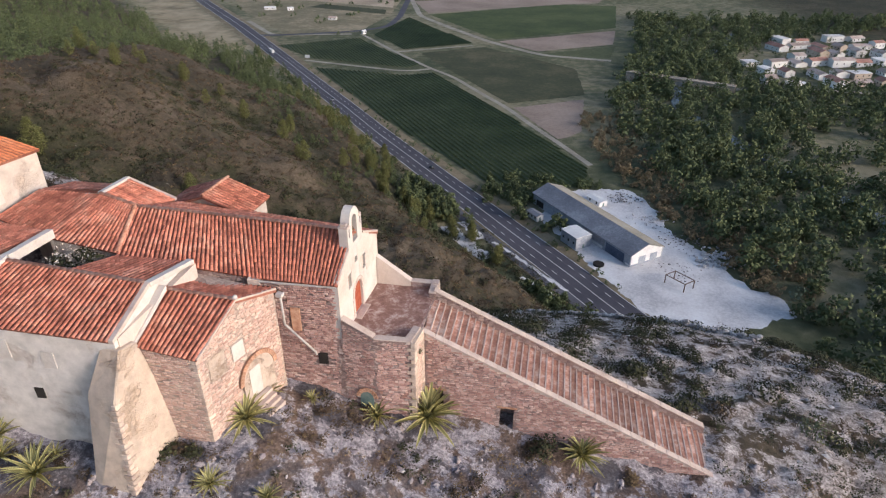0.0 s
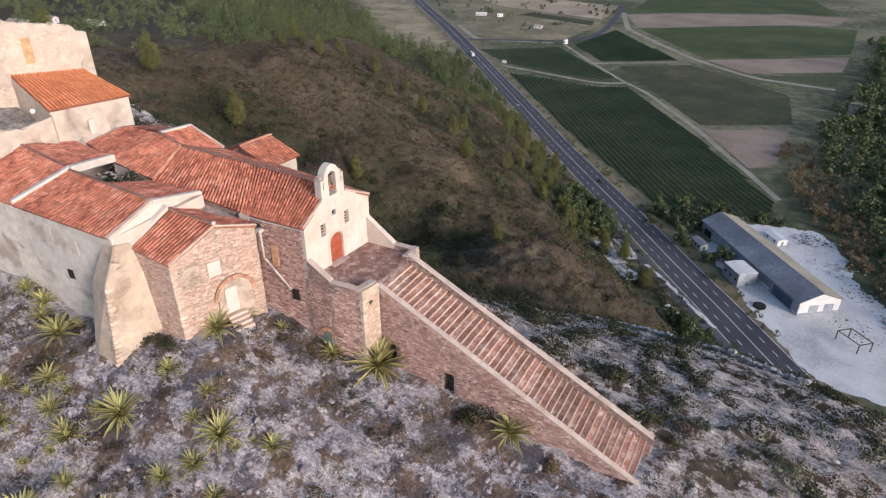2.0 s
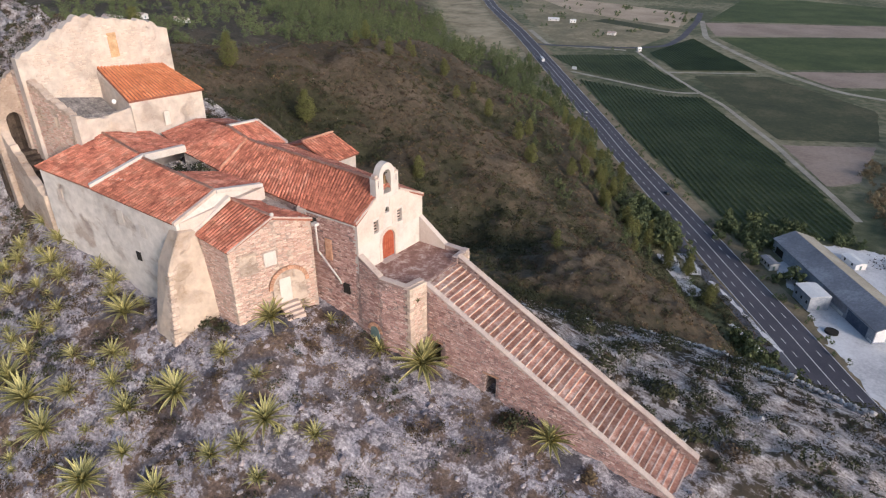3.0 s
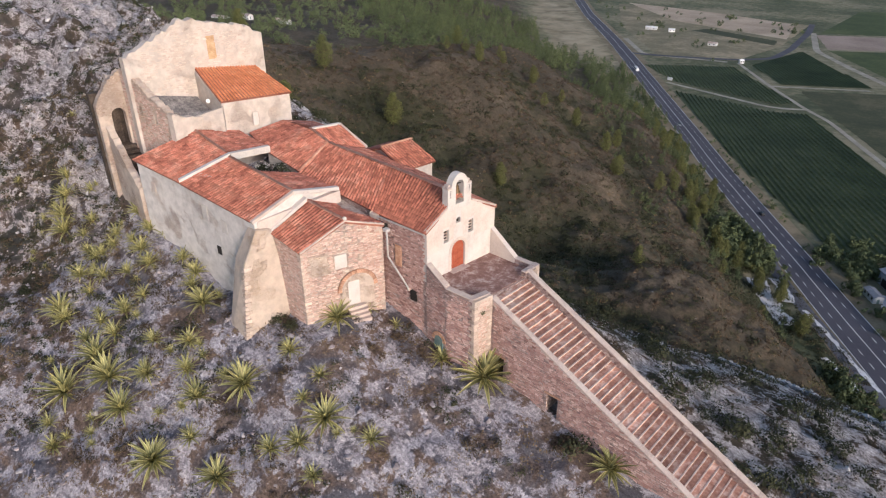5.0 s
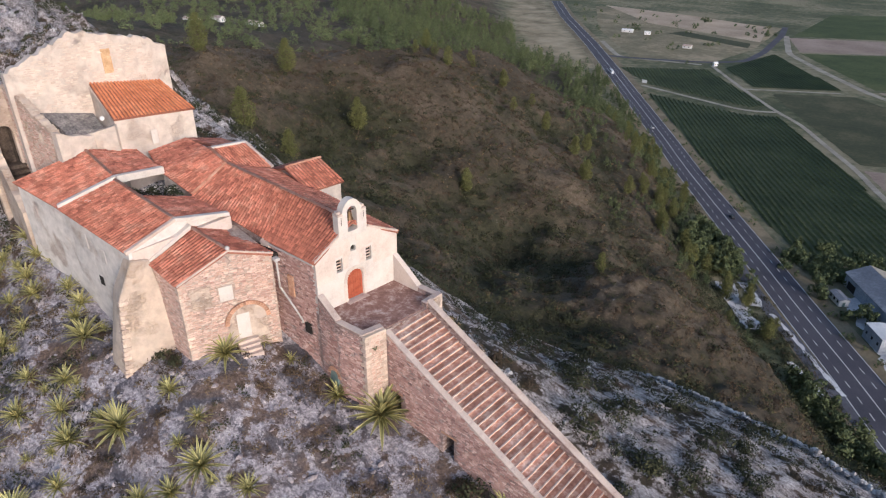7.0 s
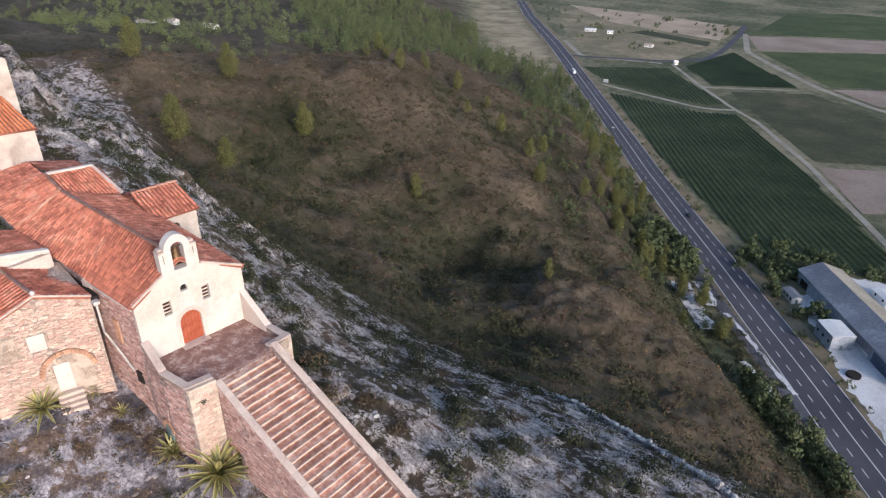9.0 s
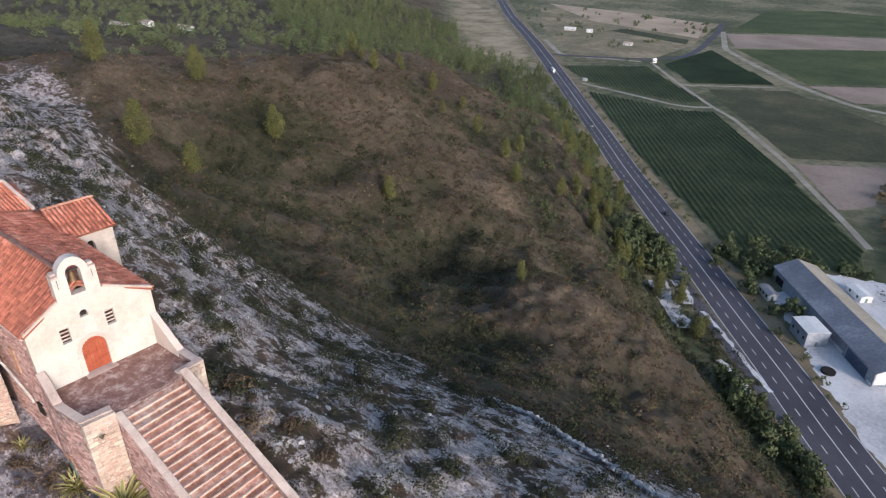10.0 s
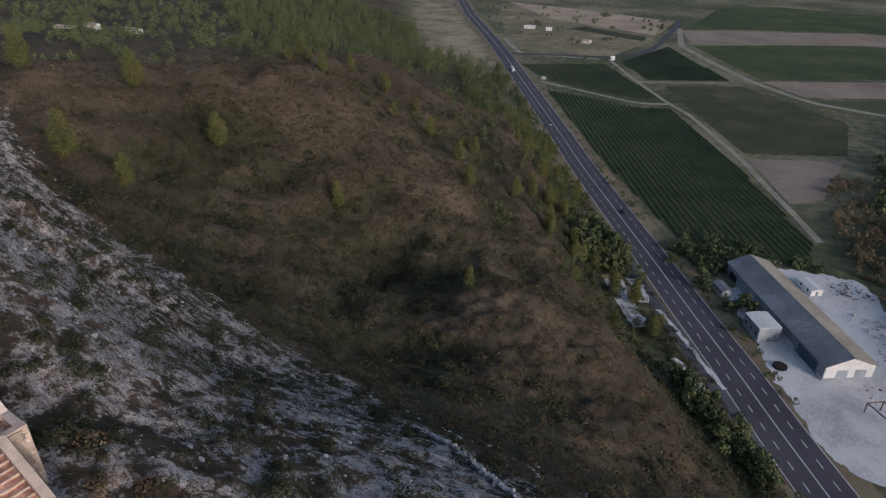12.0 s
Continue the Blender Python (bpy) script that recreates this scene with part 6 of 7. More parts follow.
for i, (x, y, size) in enumerate(AGAVES_UPPER + AGAVES_MIDDLE + AGAVES_LOWER + AGAVES_WALL):
    kind = large[1 if size > 1.65 else 0] if size > 1.5 and x > -7 else bases[0 if size < 0.8 else (1 if size < 1.2 else 2)]
    copy_thing(kind, pose(x, y, ground_at(x, y) + 0.05, random.uniform(-6, 6), random.uniform(-6, 6), random.uniform(0, 360)) @ Matrix.Scale(size * 1.12, 4))
x, y, _ = scatter(300, -46, -16, -34, -14, lambda x, y: free(x, y) & (waves(x, y, 8, 61) > 0.25), r)
for i, (u, w) in enumerate(zip(x[:26], y[:26])):
    copy_thing(bases[i % 2], pose(u, w, ground_at(u, w) + 0.03, 0, 0, random.uniform(0, 360)) @ Matrix.Scale(random.uniform(0.45, 0.75), 4))
for b in bases + large:
    for ob in (*b.children_recursive, b):
        bpy.data.objects.remove(ob)


def bush(x, y, z, rad, mat, label, leaf=0.14, per=260, squash=0.8, name="bush"):
    b = thing(name, label, "bush", (x, y, z))
    c = np.array([(x + r.normal(0, rad * 0.35), y + r.normal(0, rad * 0.35), z + rad * 0.2 * r.random()) for _ in range(5)])
    ob = new("leaves", leaf_mesh("leaves", c, np.full(5, rad * 0.75), per // 5, leaf, squash, M[mat], r))
    ob.parent = b
    ob.matrix_parent_inverse = b.matrix_world.inverted()
    bm = bmesh.new()
    for k in range(5):
        a = 6.28 * k / 5
        bar(bm, (x, y, z - 0.15), (x + 0.5 * rad * math.cos(a), y + 0.5 * rad * math.sin(a), z + 0.5 * rad), 0.03, 4)
    part("woody_stem", bm, M["bark"], b)
    return b


for x, y, rd_, mt, lb in ((-8.0, -12.2, 0.9, "scrub_green", "dark shrub at the foot of the annex wall"), (-7.0, -11.9, 0.8, "scrub", "brownish shrub at the foot of the annex wall"), (-6.2, -12.0, 0.7, "scrub_green", "shrub beside the annex corner"),
                          (13.5, -1.9, 1.3, "scrub_green", "olive-green shrub against the stair wall"), (12.6, -2.6, 0.9, "scrub", "brown shrub against the stair wall"), (33.8, 8.0, 1.6, "reed", "yellow-green bush on the rocky slope"), (35.3, 7.2, 1.3, "scrub_green", "dark bush on the rocky slope"),
                          (26.6, 7.0, 1.0, "scrub", "rusty shrub below the stairs"), (5.6, 6.2, 1.0, "scrub_dry", "dry ochre shrub behind the terrace"), (6.6, 8.2, 1.2, "scrub", "brown shrub behind the terrace"), (1.4, 7.3, 1.2, "scrub_dry", "dry shrub behind the chapel"),
                          (-0.7, -5.9, 0.6, "scrub", "small shrub below the chapel wall"), (19.5, -2.3, 0.7, "scrub_dry", "pale dry shrub beside the stair wall")):
    bush(x, y, ground_at(x, y), rd_, mt, lb)
bush(4.95, -2.7, -0.9, 0.32, "reed", "small plant growing from the pier wall", 0.09, 90)
for x, y in ((-15.0, -8.3), (-16.2, -7.4), (-15.2, -6.4), (-17.0, -8.6)):
    bush(x, y, 5.35, 0.85, "scrub_green", "green courtyard shrub with small white flowers", 0.13, 300)
c = np.c_[r.uniform(-16.8, -14.4, 60), r.uniform(-8.4, -6.2, 60), r.uniform(5.9, 6.4, 60)]
stuff("white_blossom", leaf_mesh("white_blossom", c, np.full(60, 0.12), 3, 0.16, 1, M["white"], r, False), "small white flowers on the courtyard shrubs", "flowers")


# pines on the hill: trunk, limbs, crown
def pine(hgt, wide, label, mat="pine", n=46, per=44):
    t = thing("pine_tree", label, "tree", (0, 0, 0), "pines on the hill")
    bm = bmesh.new()
    rings = []
    for k, (q, rr) in enumerate(((0, 0.16), (0.35, 0.12), (0.7, 0.07), (1.0, 0.02))):
        rings.append([bm.verts.new((rr * math.cos(a) + 0.05 * math.sin(3 * q), rr * math.sin(a), hgt * q - 0.3)) for a in [6.283 * j / 7 for j in range(7)]])
    for a, b in zip(rings, rings[1:]):
        for j in range(7):
            bm.faces.new((a[j], a[(j + 1) % 7], b[(j + 1) % 7], b[j]))
    for k in range(12):
        q = 0.25 + 0.06 * k
        a = 2.4 * k
        ln = wide * (1.05 - q) * 0.9
        bar(bm, (0, 0, hgt * q), (ln * math.cos(a), ln * math.sin(a), hgt * q + 0.25 * ln), 0.04, 4)
    part("trunk", bm, M["bark"], t, smooth=True)
    c, rad = [], []
    for k in range(n):
        q = 0.16 + 0.84 * (k + 0.5) / n
        w = wide * min(1.0, 2.6 * (q - 0.06)) * (1.03 - q) ** 0.6 * r.uniform(0.35, 0.95)
        a = 2.4 * k + r.normal(0, 0.3)
        c.append((w * math.cos(a), w * math.sin(a), hgt * q))
        rad.append(wide * 0.34 * (1.15 - 0.6 * q))
    ob = new("crown", leaf_mesh("crown", np.array(c), np.array(rad), per, 0.21, 0.85, M[mat], r, False))
    ob.parent = t
    return t


kinds = [pine(6.5, 2.8, "bushy pale green young pine on the scrub hill", n=46, per=26), pine(9.5, 3.8, "rounded green pine on the scrub hill", n=58, per=46), pine(13.0, 5.0, "tall bushy pine on the scrub hill", n=74, per=52)]
PINES = [(-177, 72, 2), (-180, 106, 2), (-154, 118, 2), (-130, 60, 2), (-126, 71, 1), (-113, 134, 1), (-200, 197, 1), (-192, 195, 0), (-196, 186, 0), (-179, 191, 1), (-171, 222, 1), (-143, 222, 1),
         (-103, 198, 1), (-99, 229, 1), (-95, 254, 1), (-88, 258, 0), (-47, 120, 0), (-195, 223, 0), (-110, 206, 0), (-120, 214, 1), (-150, 205, 0), (-160, 232, 0), (-186, 216, 0), (-130, 240, 1)]
for x, y, k in PINES:
    copy_thing(kinds[k], pose(x, y, ground_at(x, y), 0, 0, random.uniform(0, 360)))
for _ in range(64):
    t = random.random()
    y = 192 + 190 * t
    x = np.interp(y, ROAD_Y, ROAD_X) - random.uniform(20, 70) * (1.1 - 0.3 * t)
    copy_thing(kinds[random.randrange(2)], pose(x, y, ground_at(x, y), 0, 0, random.uniform(0, 360)))
for k in kinds:
    for ob in (*k.children_recursive, k):
        bpy.data.objects.remove(ob)


# far woods: layered clumps on stems, one object a wood
def wood(name, x, y, hgt, wide, mat, label, per=16, n=6, leaf=0.5, cone=False):
    z = height(x, y)
    cs, rad = [], []
    size = 0.7 + 0.6 * r.random(len(x))
    for k in range(n):
        q = (k + 0.6) / n
        w = wide * (0.5 * (1 - q) if cone else math.sqrt(max(0.05, 1 - (2 * q - 0.8) ** 2)) * 0.55)
        a = r.uniform(0, 6.283, len(x))
        cs.append(np.c_[x + size * w * np.cos(a), y + size * w * np.sin(a), z + hgt * size * (0.12 + 0.82 * q)])
        rad.append(size * wide * 0.55 * (1.15 - 0.85 * q if cone else 1.1 - 0.5 * q) * (0.75 + 0.5 * r.random(len(x))))
    return stuff(name, leaf_mesh(name, np.concatenate(cs), np.concatenate(rad), per, leaf, 0.85, M[mat], r, False), label, "woodland")


bank = [(31, 1006), (50, 746), (34, 555), (22, 445), (38, 362), (56, 318), (66, 268), (80, 225), (102, 206), (106, 192), (97, 166), (105, 120), (150, 60), (330, 40), (420, 500), (330, 520), (230, 520), (150, 545), (135, 620), (170, 720), (320, 800), (420, 1300), (150, 1300)]


def in_bank(x, y):
    k = inside(x + 11 * waves(x, y, 45, 78), y, bank)
    riv = np.interp(y, [180, 300, 380, 461, 529, 600, 715, 775, 900, 1300], [230, 150, 110, 71, 78, 92, 140, 156, 230, 400])
    k &= ~inside(x, y, YARD)
    return k & ((np.abs(x - riv) > 4.5) | (y < 455) | ((y > 545) & (y < 695)) | (y > 780)) & ~((x > 150) & (y > 330) & (y < 440) & (waves(x, y, 60, 77) > -0.1))


x, y, _ = scatter(10000, 0, 330, 80, 860, in_bank, r)
wood("riverside_wood", x[:1100], y[:1100], 11, 6.4, "wood_leaf", "dense dark green riverside woodland", leaf=0.58, per=28)
wood("riverside_saplings", x[1100:1700], y[1100:1700], 10, 5.0, "bank_leaf", "lighter green trees among the riverside wood", leaf=0.56, per=24)
wood("riverside_willows", x[2500:3000], y[2500:3000], 6, 4.0, "willow", "pale grey-green willows among the riverside wood", leaf=0.5, per=18)
x, y, _ = scatter(1500, 0, 130, 190, 430, lambda x, y: (np.abs(x - np.interp(y, [190, 227, 275, 324, 365, 433], [104, 88, 60, 42, 28, 16])) < 16) & ~inside(x, y, YARD), r)
wood("flank_wood", *FLANK, 5.0, 2.4, "wood_leaf", "young pines and bushes on the flank of the hill", leaf=0.32, per=34, n=5, cone=True)
wood("reed_bank", x, y, 4.0, 2.8, "cane", "pale dry reeds and cane beside the yard", leaf=0.4, per=34, n=3)
x, y, _ = scatter(9000, -820, -300, 250, 700, lambda x, y: (road_gap(x, y) > 24) & (y > 0.62 * (-x) + 60) & (waves(x, y, 120, 81) > -0.75) & ((x < -300) | (y > 400)) & ~((road_gap(x, y) < 92) & (y > 555)), r)
u, v, _ = scatter(1900, -900, -250, 120, 480, lambda x, y: (waves(x, y, 70, 82) > 0.1) & (y < 0.66 * (-x) + 60), r)
wood("far_trees", u[:620], v[:620], 8, 5.0, "bank_leaf", "loose green trees on the plateau behind the hill", leaf=0.33, per=40, n=4)
wood("young_pine_wood", x[1500:1880], y[1500:1880], 12, 4.8, "bank_leaf", "lighter young pines in the wood above the highway", leaf=0.38, per=28, cone=True)
wood("pine_wood", x[:760], y[:760], 15, 6.2, "wood_leaf", "pine wood on the slope above the highway", leaf=0.38, per=30, cone=True)
x, y, _ = scatter(2600, -330, -60, 320, 560, lambda x, y: (road_gap(x, y) > 11) & (road_gap(x, y) < 60) & (waves(x, y, 50, 85) > -0.35), r)
wood("roadside_pines", x[:300], y[:300], 8, 2.8, "wood_leaf", "pines between the hill and the highway", leaf=0.5, per=20, cone=True)
x, y, _ = scatter(1500, -80, 20, 236, 292, lambda x, y: (road_gap(x, y) > 13) & (road_gap(x, y) < 34), r)
wood("dark_grove", x[:85], y[:85], 8, 3.6, "wood_leaf", "dark grove at the foot of the hill beside the highway", leaf=0.5, per=34)
x, y, _ = scatter(2600, -330, 60, 165, 420, lambda x, y: (road_gap(x, y) > 12) & (road_gap(x, y) < 34) & (waves(x, y, 30, 83) > -0.2) & ~((y > 175) & (y < 240) & (road_gap(x, y) < 40)), r)
u, v, _ = scatter(900, -50, 70, 140, 215, lambda x, y: (road_gap(x, y) > 13) & (road_gap(x, y) < 24) & (waves(x, y, 22, 84) > -0.35) & (y < 185), r)
wood("service_road_trees", u[:34], v[:34], 7, 3.6, "wood_leaf", "dark pines between the service road and the highway", leaf=0.4, per=50, n=6)
wood("roadside_trees", x[:420], y[:420], 5.0, 2.4, "wood_leaf", "dark trees and bushes along the foot of the hill", leaf=0.5, per=22, n=5)
x, y, _ = scatter(2600, -260, 60, 190, 520, lambda x, y: (road_gap(x, y) < -8.0) & (road_gap(x, y) > -13), r)
wood("hedge", x[:260], y[:260], 2.4, 1.7, "wood_leaf", "low hedge between the highway and the vines", leaf=0.4, per=20, n=3)
x, y, _ = scatter(700, -650, -270, 650, 1000, lambda x, y: (road_gap(x, y) < -16) & (waves(x, y, 60, 87) > 0.35), r)
wood("meadow_bushes", x, y, 4, 3.0, "wood_leaf", "scattered bushes on the dry meadow", leaf=0.6, per=14, n=4)
x, y, _ = scatter(420, -40, 22, 262, 300, lambda x, y: (waves(x, y, 25, 88) > -0.2) & ~inside(x, y, YARD), r)
wood("shed_trees", np.array([3.0, 6.0, -2.0, 0.5, -16.0, -19.0]), np.array([244.0, 241.0, 238.0, 243.0, 247.0, 252.0]), 6.5, 3.8, "wood_leaf", "dark trees between the shed and the highway", leaf=0.4, per=70, n=6)
wood("yard_hedge", x[:200], y[:200], 4, 2.6, "wood_leaf", "dark bushes between the vines and the yard", leaf=0.5, per=20, n=4)


# vine rows
def vine_rows(poly, angle, gap, name, thin=1.0):
    p = np.array(poly, float)
    a = radians(angle)
    u, w = np.array([math.cos(a), math.sin(a)]), np.array([-math.sin(a), math.cos(a)])
    s, t = p @ u, p @ w
    vs, fs = [], []
    for tt in np.arange(t.min() + gap / 2, t.max(), gap):
        ss = np.arange(s.min(), s.max(), 1.6)
        q = ss[:, None] * u + tt * w
        k = inside(q[:, 0], q[:, 1], poly)
        for run in np.split(q, np.flatnonzero(np.diff(k.astype(int))) + 1):
            if len(run) < 3 or not inside(run[1:2, 0], run[1:2, 1], poly)[0]:
                continue
            m = len(run)
            h, b = 0.75 * thin + 0.3 * r.random(m), 0.62 + 0.25 * r.random(m)
            base = len(vs)
            for i in range(m):
                vs += [(*(run[i] - w * b[i]), VALLEY + 0.25), (*(run[i] + w * 0.2 * r.normal()), VALLEY + 0.2 + h[i]), (*(run[i] + w * b[i]), VALLEY + 0.25)]
            for i in range(m - 1):
                o = base + 3 * i
                fs += [(o, o + 3, o + 4, o + 1), (o + 1, o + 4, o + 5, o + 2)]
    me = bpy.data.meshes.new(name)
    me.from_pydata(vs, [], fs)
    me.materials.append(M["vine_row"])
    return stuff(name, me, "long green vine rows in the valley", "vineyard")


M["vine_row"] = surface("vine_row_leaf", (0.054, 0.064, 0.022), (0.088, 0.100, 0.035), (0.13, 0.14, 0.053), 0.03, 0.9, 0.8, 0.3, 0.1)
vine_rows(VINES[0], 128, 3.4, "vine_rows")
vine_rows(VINES[1], 128, 3.4, "vine_rows", 0.8)
vine_rows(VINES[2], 128, 3.4, "vine_rows")

# ---------------------------------------------------------------- valley buildings and vehicles
def gabled(name, label, x, y, z, length, wide, eave, ridge, turn, wall_mt, roof_mt, category="house", group="", windows=3, over=0.35):
    """A gabled building: wall, two roof slopes, windows and a door."""
    h = thing(name, label, category, (x, y, z), group)
    bm = bmesh.new()
    l, w = length / 2, wide / 2
    prism(bm, [(-l, -w), (l, -w), (l, 0), (l, w), (-l, w), (-l, 0)], [eave, eave, ridge, eave, eave, ridge], -1.5)
    bmesh.ops.recalc_face_normals(bm, faces=bm.faces)
    pieces = [("wall", bm, wall_mt)]
    for sgn in (-1, 1):
        bm = bmesh.new()
        k = (ridge - eave) / w
        slab(bm, [(-l - over, sgn * (w + over), eave - k * over + 0.12), (l + over, sgn * (w + over), eave - k * over + 0.12), (l + over, 0, ridge + 0.12), (-l - over, 0, ridge + 0.12)], 0.14)
        bmesh.ops.recalc_face_normals(bm, faces=bm.faces)
        pieces.append(("roof", bm, roof_mt))
    for sgn in (-1, 1):
        for i in range(windows):
            bm = bmesh.new()
            cx = -l + length * (i + 0.5) / windows
            box(bm, cx - 0.5, cx + 0.5, sgn * w - 0.06, sgn * w + 0.06, eave * 0.4, eave * 0.4 + 1.2)
            pieces.append(("window", bm, "glass"))
    bm = bmesh.new()
    box(bm, l - 0.05, l + 0.05, -0.5, 0.5, 0, 2.1)
    pieces.append(("door", bm, "door_teal"))
    for nm, bm, mt in pieces:
        me = bpy.data.meshes.new(nm)
        bm.to_mesh(me)
        bm.free()
        me.materials.append(M[mt])
        ob = new(nm, me)
        ob.parent = h
    h.matrix_world = pose(x, y, z, 0, 0, turn)
    return h


# quarry shed beside the highway
SA = math.degrees(math.atan2(-50, 46))
shed = thing("quarry_shed", "long grey sheet-metal shed with dusty roof", "shed", (0, 0, 0))
L, W, EH, RH = 73.0, 18.0, 6.0, 9.4
sd = Vector((48, -55, 0)).normalized()
sn = Vector((-sd.y, sd.x, 0))
S0 = Vector((-12.0, 268.0, VALLEY))


def shed_at(s, n, z):
    return tuple(S0 + sd * s + sn * n + Vector((0, 0, z)))


bm = bmesh.new()
foot = [shed_at(0, 0, 0), shed_at(L, 0, 0), shed_at(L, W / 2, 0), shed_at(L, W, 0), shed_at(0, W, 0), shed_at(0, W / 2, 0)]
prism(bm, [p[:2] for p in foot], [VALLEY + h for h in (EH, EH, RH, EH, EH, RH)], VALLEY - 1)
bmesh.ops.recalc_face_normals(bm, faces=bm.faces)
part("wall", bm, M["metal_wall"], shed, "dusty blue-grey sheet wall")
# One slope takes the grey sheet colour, the other the paler track colour.
for n0, lab in ((-0.6, "dark grey sheet roof slope"), (W + 0.6, "pale sheet roof slope")):
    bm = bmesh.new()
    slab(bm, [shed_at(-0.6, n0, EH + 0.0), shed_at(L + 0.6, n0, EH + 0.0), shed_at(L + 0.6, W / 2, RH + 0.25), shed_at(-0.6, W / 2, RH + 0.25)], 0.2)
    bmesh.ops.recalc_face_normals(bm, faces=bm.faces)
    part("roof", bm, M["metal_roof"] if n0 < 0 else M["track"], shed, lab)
bm = bmesh.new()
slab(bm, [shed_at(L + 0.05, 0.4, 1.0), shed_at(L + 0.05, W - 0.4, 1.0), shed_at(L + 0.05, W - 0.4, EH - 0.4), shed_at(L + 0.05, W / 2, RH - 0.5), shed_at(L + 0.05, 0.4, EH - 0.4)], 0.08, tuple(-sd))
part("gable_sheet", bm, M["white_sheet"], shed, "white corrugated gable end")
for n0 in (4.5, 11.0):
    bm = bmesh.new()
    slab(bm, [shed_at(L + 0.12, n0, 0.1), shed_at(L + 0.12, n0 + 4, 0.1), shed_at(L + 0.12, n0 + 4, 4.2), shed_at(L + 0.12, n0, 4.2)], 0.08, tuple(-sd))
    part("sliding_door", bm, M["metal_wall"], shed, "large grey sliding door")
for u0, u1, z0, z1, mt, lb in ((57, 69, 0.4, 4.8, "sheet_blue", "dark blue sliding sheet panel"), (40, 55, 0.3, 1.6, "white_sheet", "white concrete plinth"), (70, 72.6, 0.3, 1.2, "white_sheet", "white concrete plinth"), (40, 56, 2.2, 5.2, "metal_roof", "pale grey wall panel"), (3, 9, 0.3, 3.6, "dark", "dark open bay")):
    bm = bmesh.new()
    slab(bm, [shed_at(u0, -0.06, z0), shed_at(u1, -0.06, z0), shed_at(u1, -0.06, z1), shed_at(u0, -0.06, z1)], 0.12, tuple(sn))
    bmesh.ops.recalc_face_normals(bm, faces=bm.faces)
    part("wall_panel", bm, M[mt], shed, lb)
gabled("site_cabin", "white flat-roofed cabin beside the shed", 12.0, 229.5, VALLEY, 11, 8.5, 6.0, 6.3, -48, "metal_wall", "white_sheet", "cabin", windows=3, over=0.15)
gabled("lean_to", "white lean-to building behind the shed", -9, 251, VALLEY, 8, 4, 3.0, 3.6, SA, "white_sheet", "metal_roof", "building", windows=3)
gabled("back_shed", "low pale shed behind the quarry building", 20, 276, VALLEY, 10, 5, 2.8, 3.3, SA, "house_wall", "white_sheet", "shed", windows=2)
# scrap, blocks and gravel heaps
for x, y, n, s, mt, lb in ((46, 262, 60, 0.6, "limestone", "heap of cut stone blocks in the yard"), (60, 243, 110, 0.45, "scrap", "line of scrap and dark rubble along the yard"), (56, 214, 60, 0.35, "scrap", "scattered scrap iron in the yard"),
                           (73, 229, 140, 0.9, "limestone", "pale gravel heap at the yard's edge"), (34, 284, 110, 0.5, "scrap", "dark scrap heap behind the shed")):
    u, v = x + r.normal(0, 5, n), y + r.normal(0, 4.5, n)
    tagged(new("rubble_heap", stone_mesh("rubble_heap", u, v, np.full(n, VALLEY + 0.3) + 0.6 * r.random(n), s * (0.3 + 0.8 * r.random(n)), M[mt], r)), lb, "heap", kind="stuff")
tank = thing("round_tank", "dark round open tank sunk in the yard", "tank", (23, 212, VALLEY))
bm = bmesh.new()
bmesh.ops.create_cone(bm, cap_ends=True, segments=20, radius1=2.4, radius2=2.4, depth=0.9, matrix=Matrix.Translation((23, 212, VALLEY + 0.5)))
part("shell", bm, M["tyre"], tank)
bm = bmesh.new()
bmesh.ops.create_cone(bm, cap_ends=True, segments=20, radius1=2.0, radius2=2.0, depth=0.1, matrix=Matrix.Translation((23, 212, VALLEY + 0.96)))
part("water_surface", bm, M["dark"], tank)
frame_ = thing("steel_frame", "rusty steel loading frame in the white yard", "frame", (52, 205, VALLEY))
for dx, dy in ((0, 0), (7, -6), (4, 4), (11, -2)):
    bm = bmesh.new()
    box(bm, 50 + dx - 0.2, 50 + dx + 0.2, 204 + dy - 0.2, 204 + dy + 0.2, VALLEY, VALLEY + 4)
    part("post", bm, M["rust"], frame_)
for a, b in (((50, 204), (57, 198)), ((54, 208), (61, 202)), ((50, 204), (54, 208)), ((57, 198), (61, 202))):
    bm = bmesh.new()
    bar(bm, (*a, VALLEY + 3.9), (*b, VALLEY + 3.9), 0.22, 4)
    part("beam", bm, M["rust"], frame_)

# far farm, village and bridge
for x, y, l, w, t, lb in ((-434, 801, 15, 8, 20, "low white farmhouse on the dry meadow"), (-405, 803, 8, 6, 30, "small white farm shed"), (-321, 748, 10, 7, 10, "small tiled hut among bushes"), (-252, 672, 4.5, 3, 60, "small pale roadside hut"),
                          (-560, 246, 20, 6, 15, "long white building at the foot of the pines"), (-528, 254, 14, 6, 10, "white building at the foot of the pines"), (-478, 262, 16, 5, 12, "pale shed at the foot of the pines")):
    gabled("farm_building", lb, x, y, ground_at(x, y), l, w, 3.0, 4.4, t, "house_wall", "house_roof" if "tiled" in lb or "pines" in lb else "white_sheet", "house", windows=2)
random.seed(5)
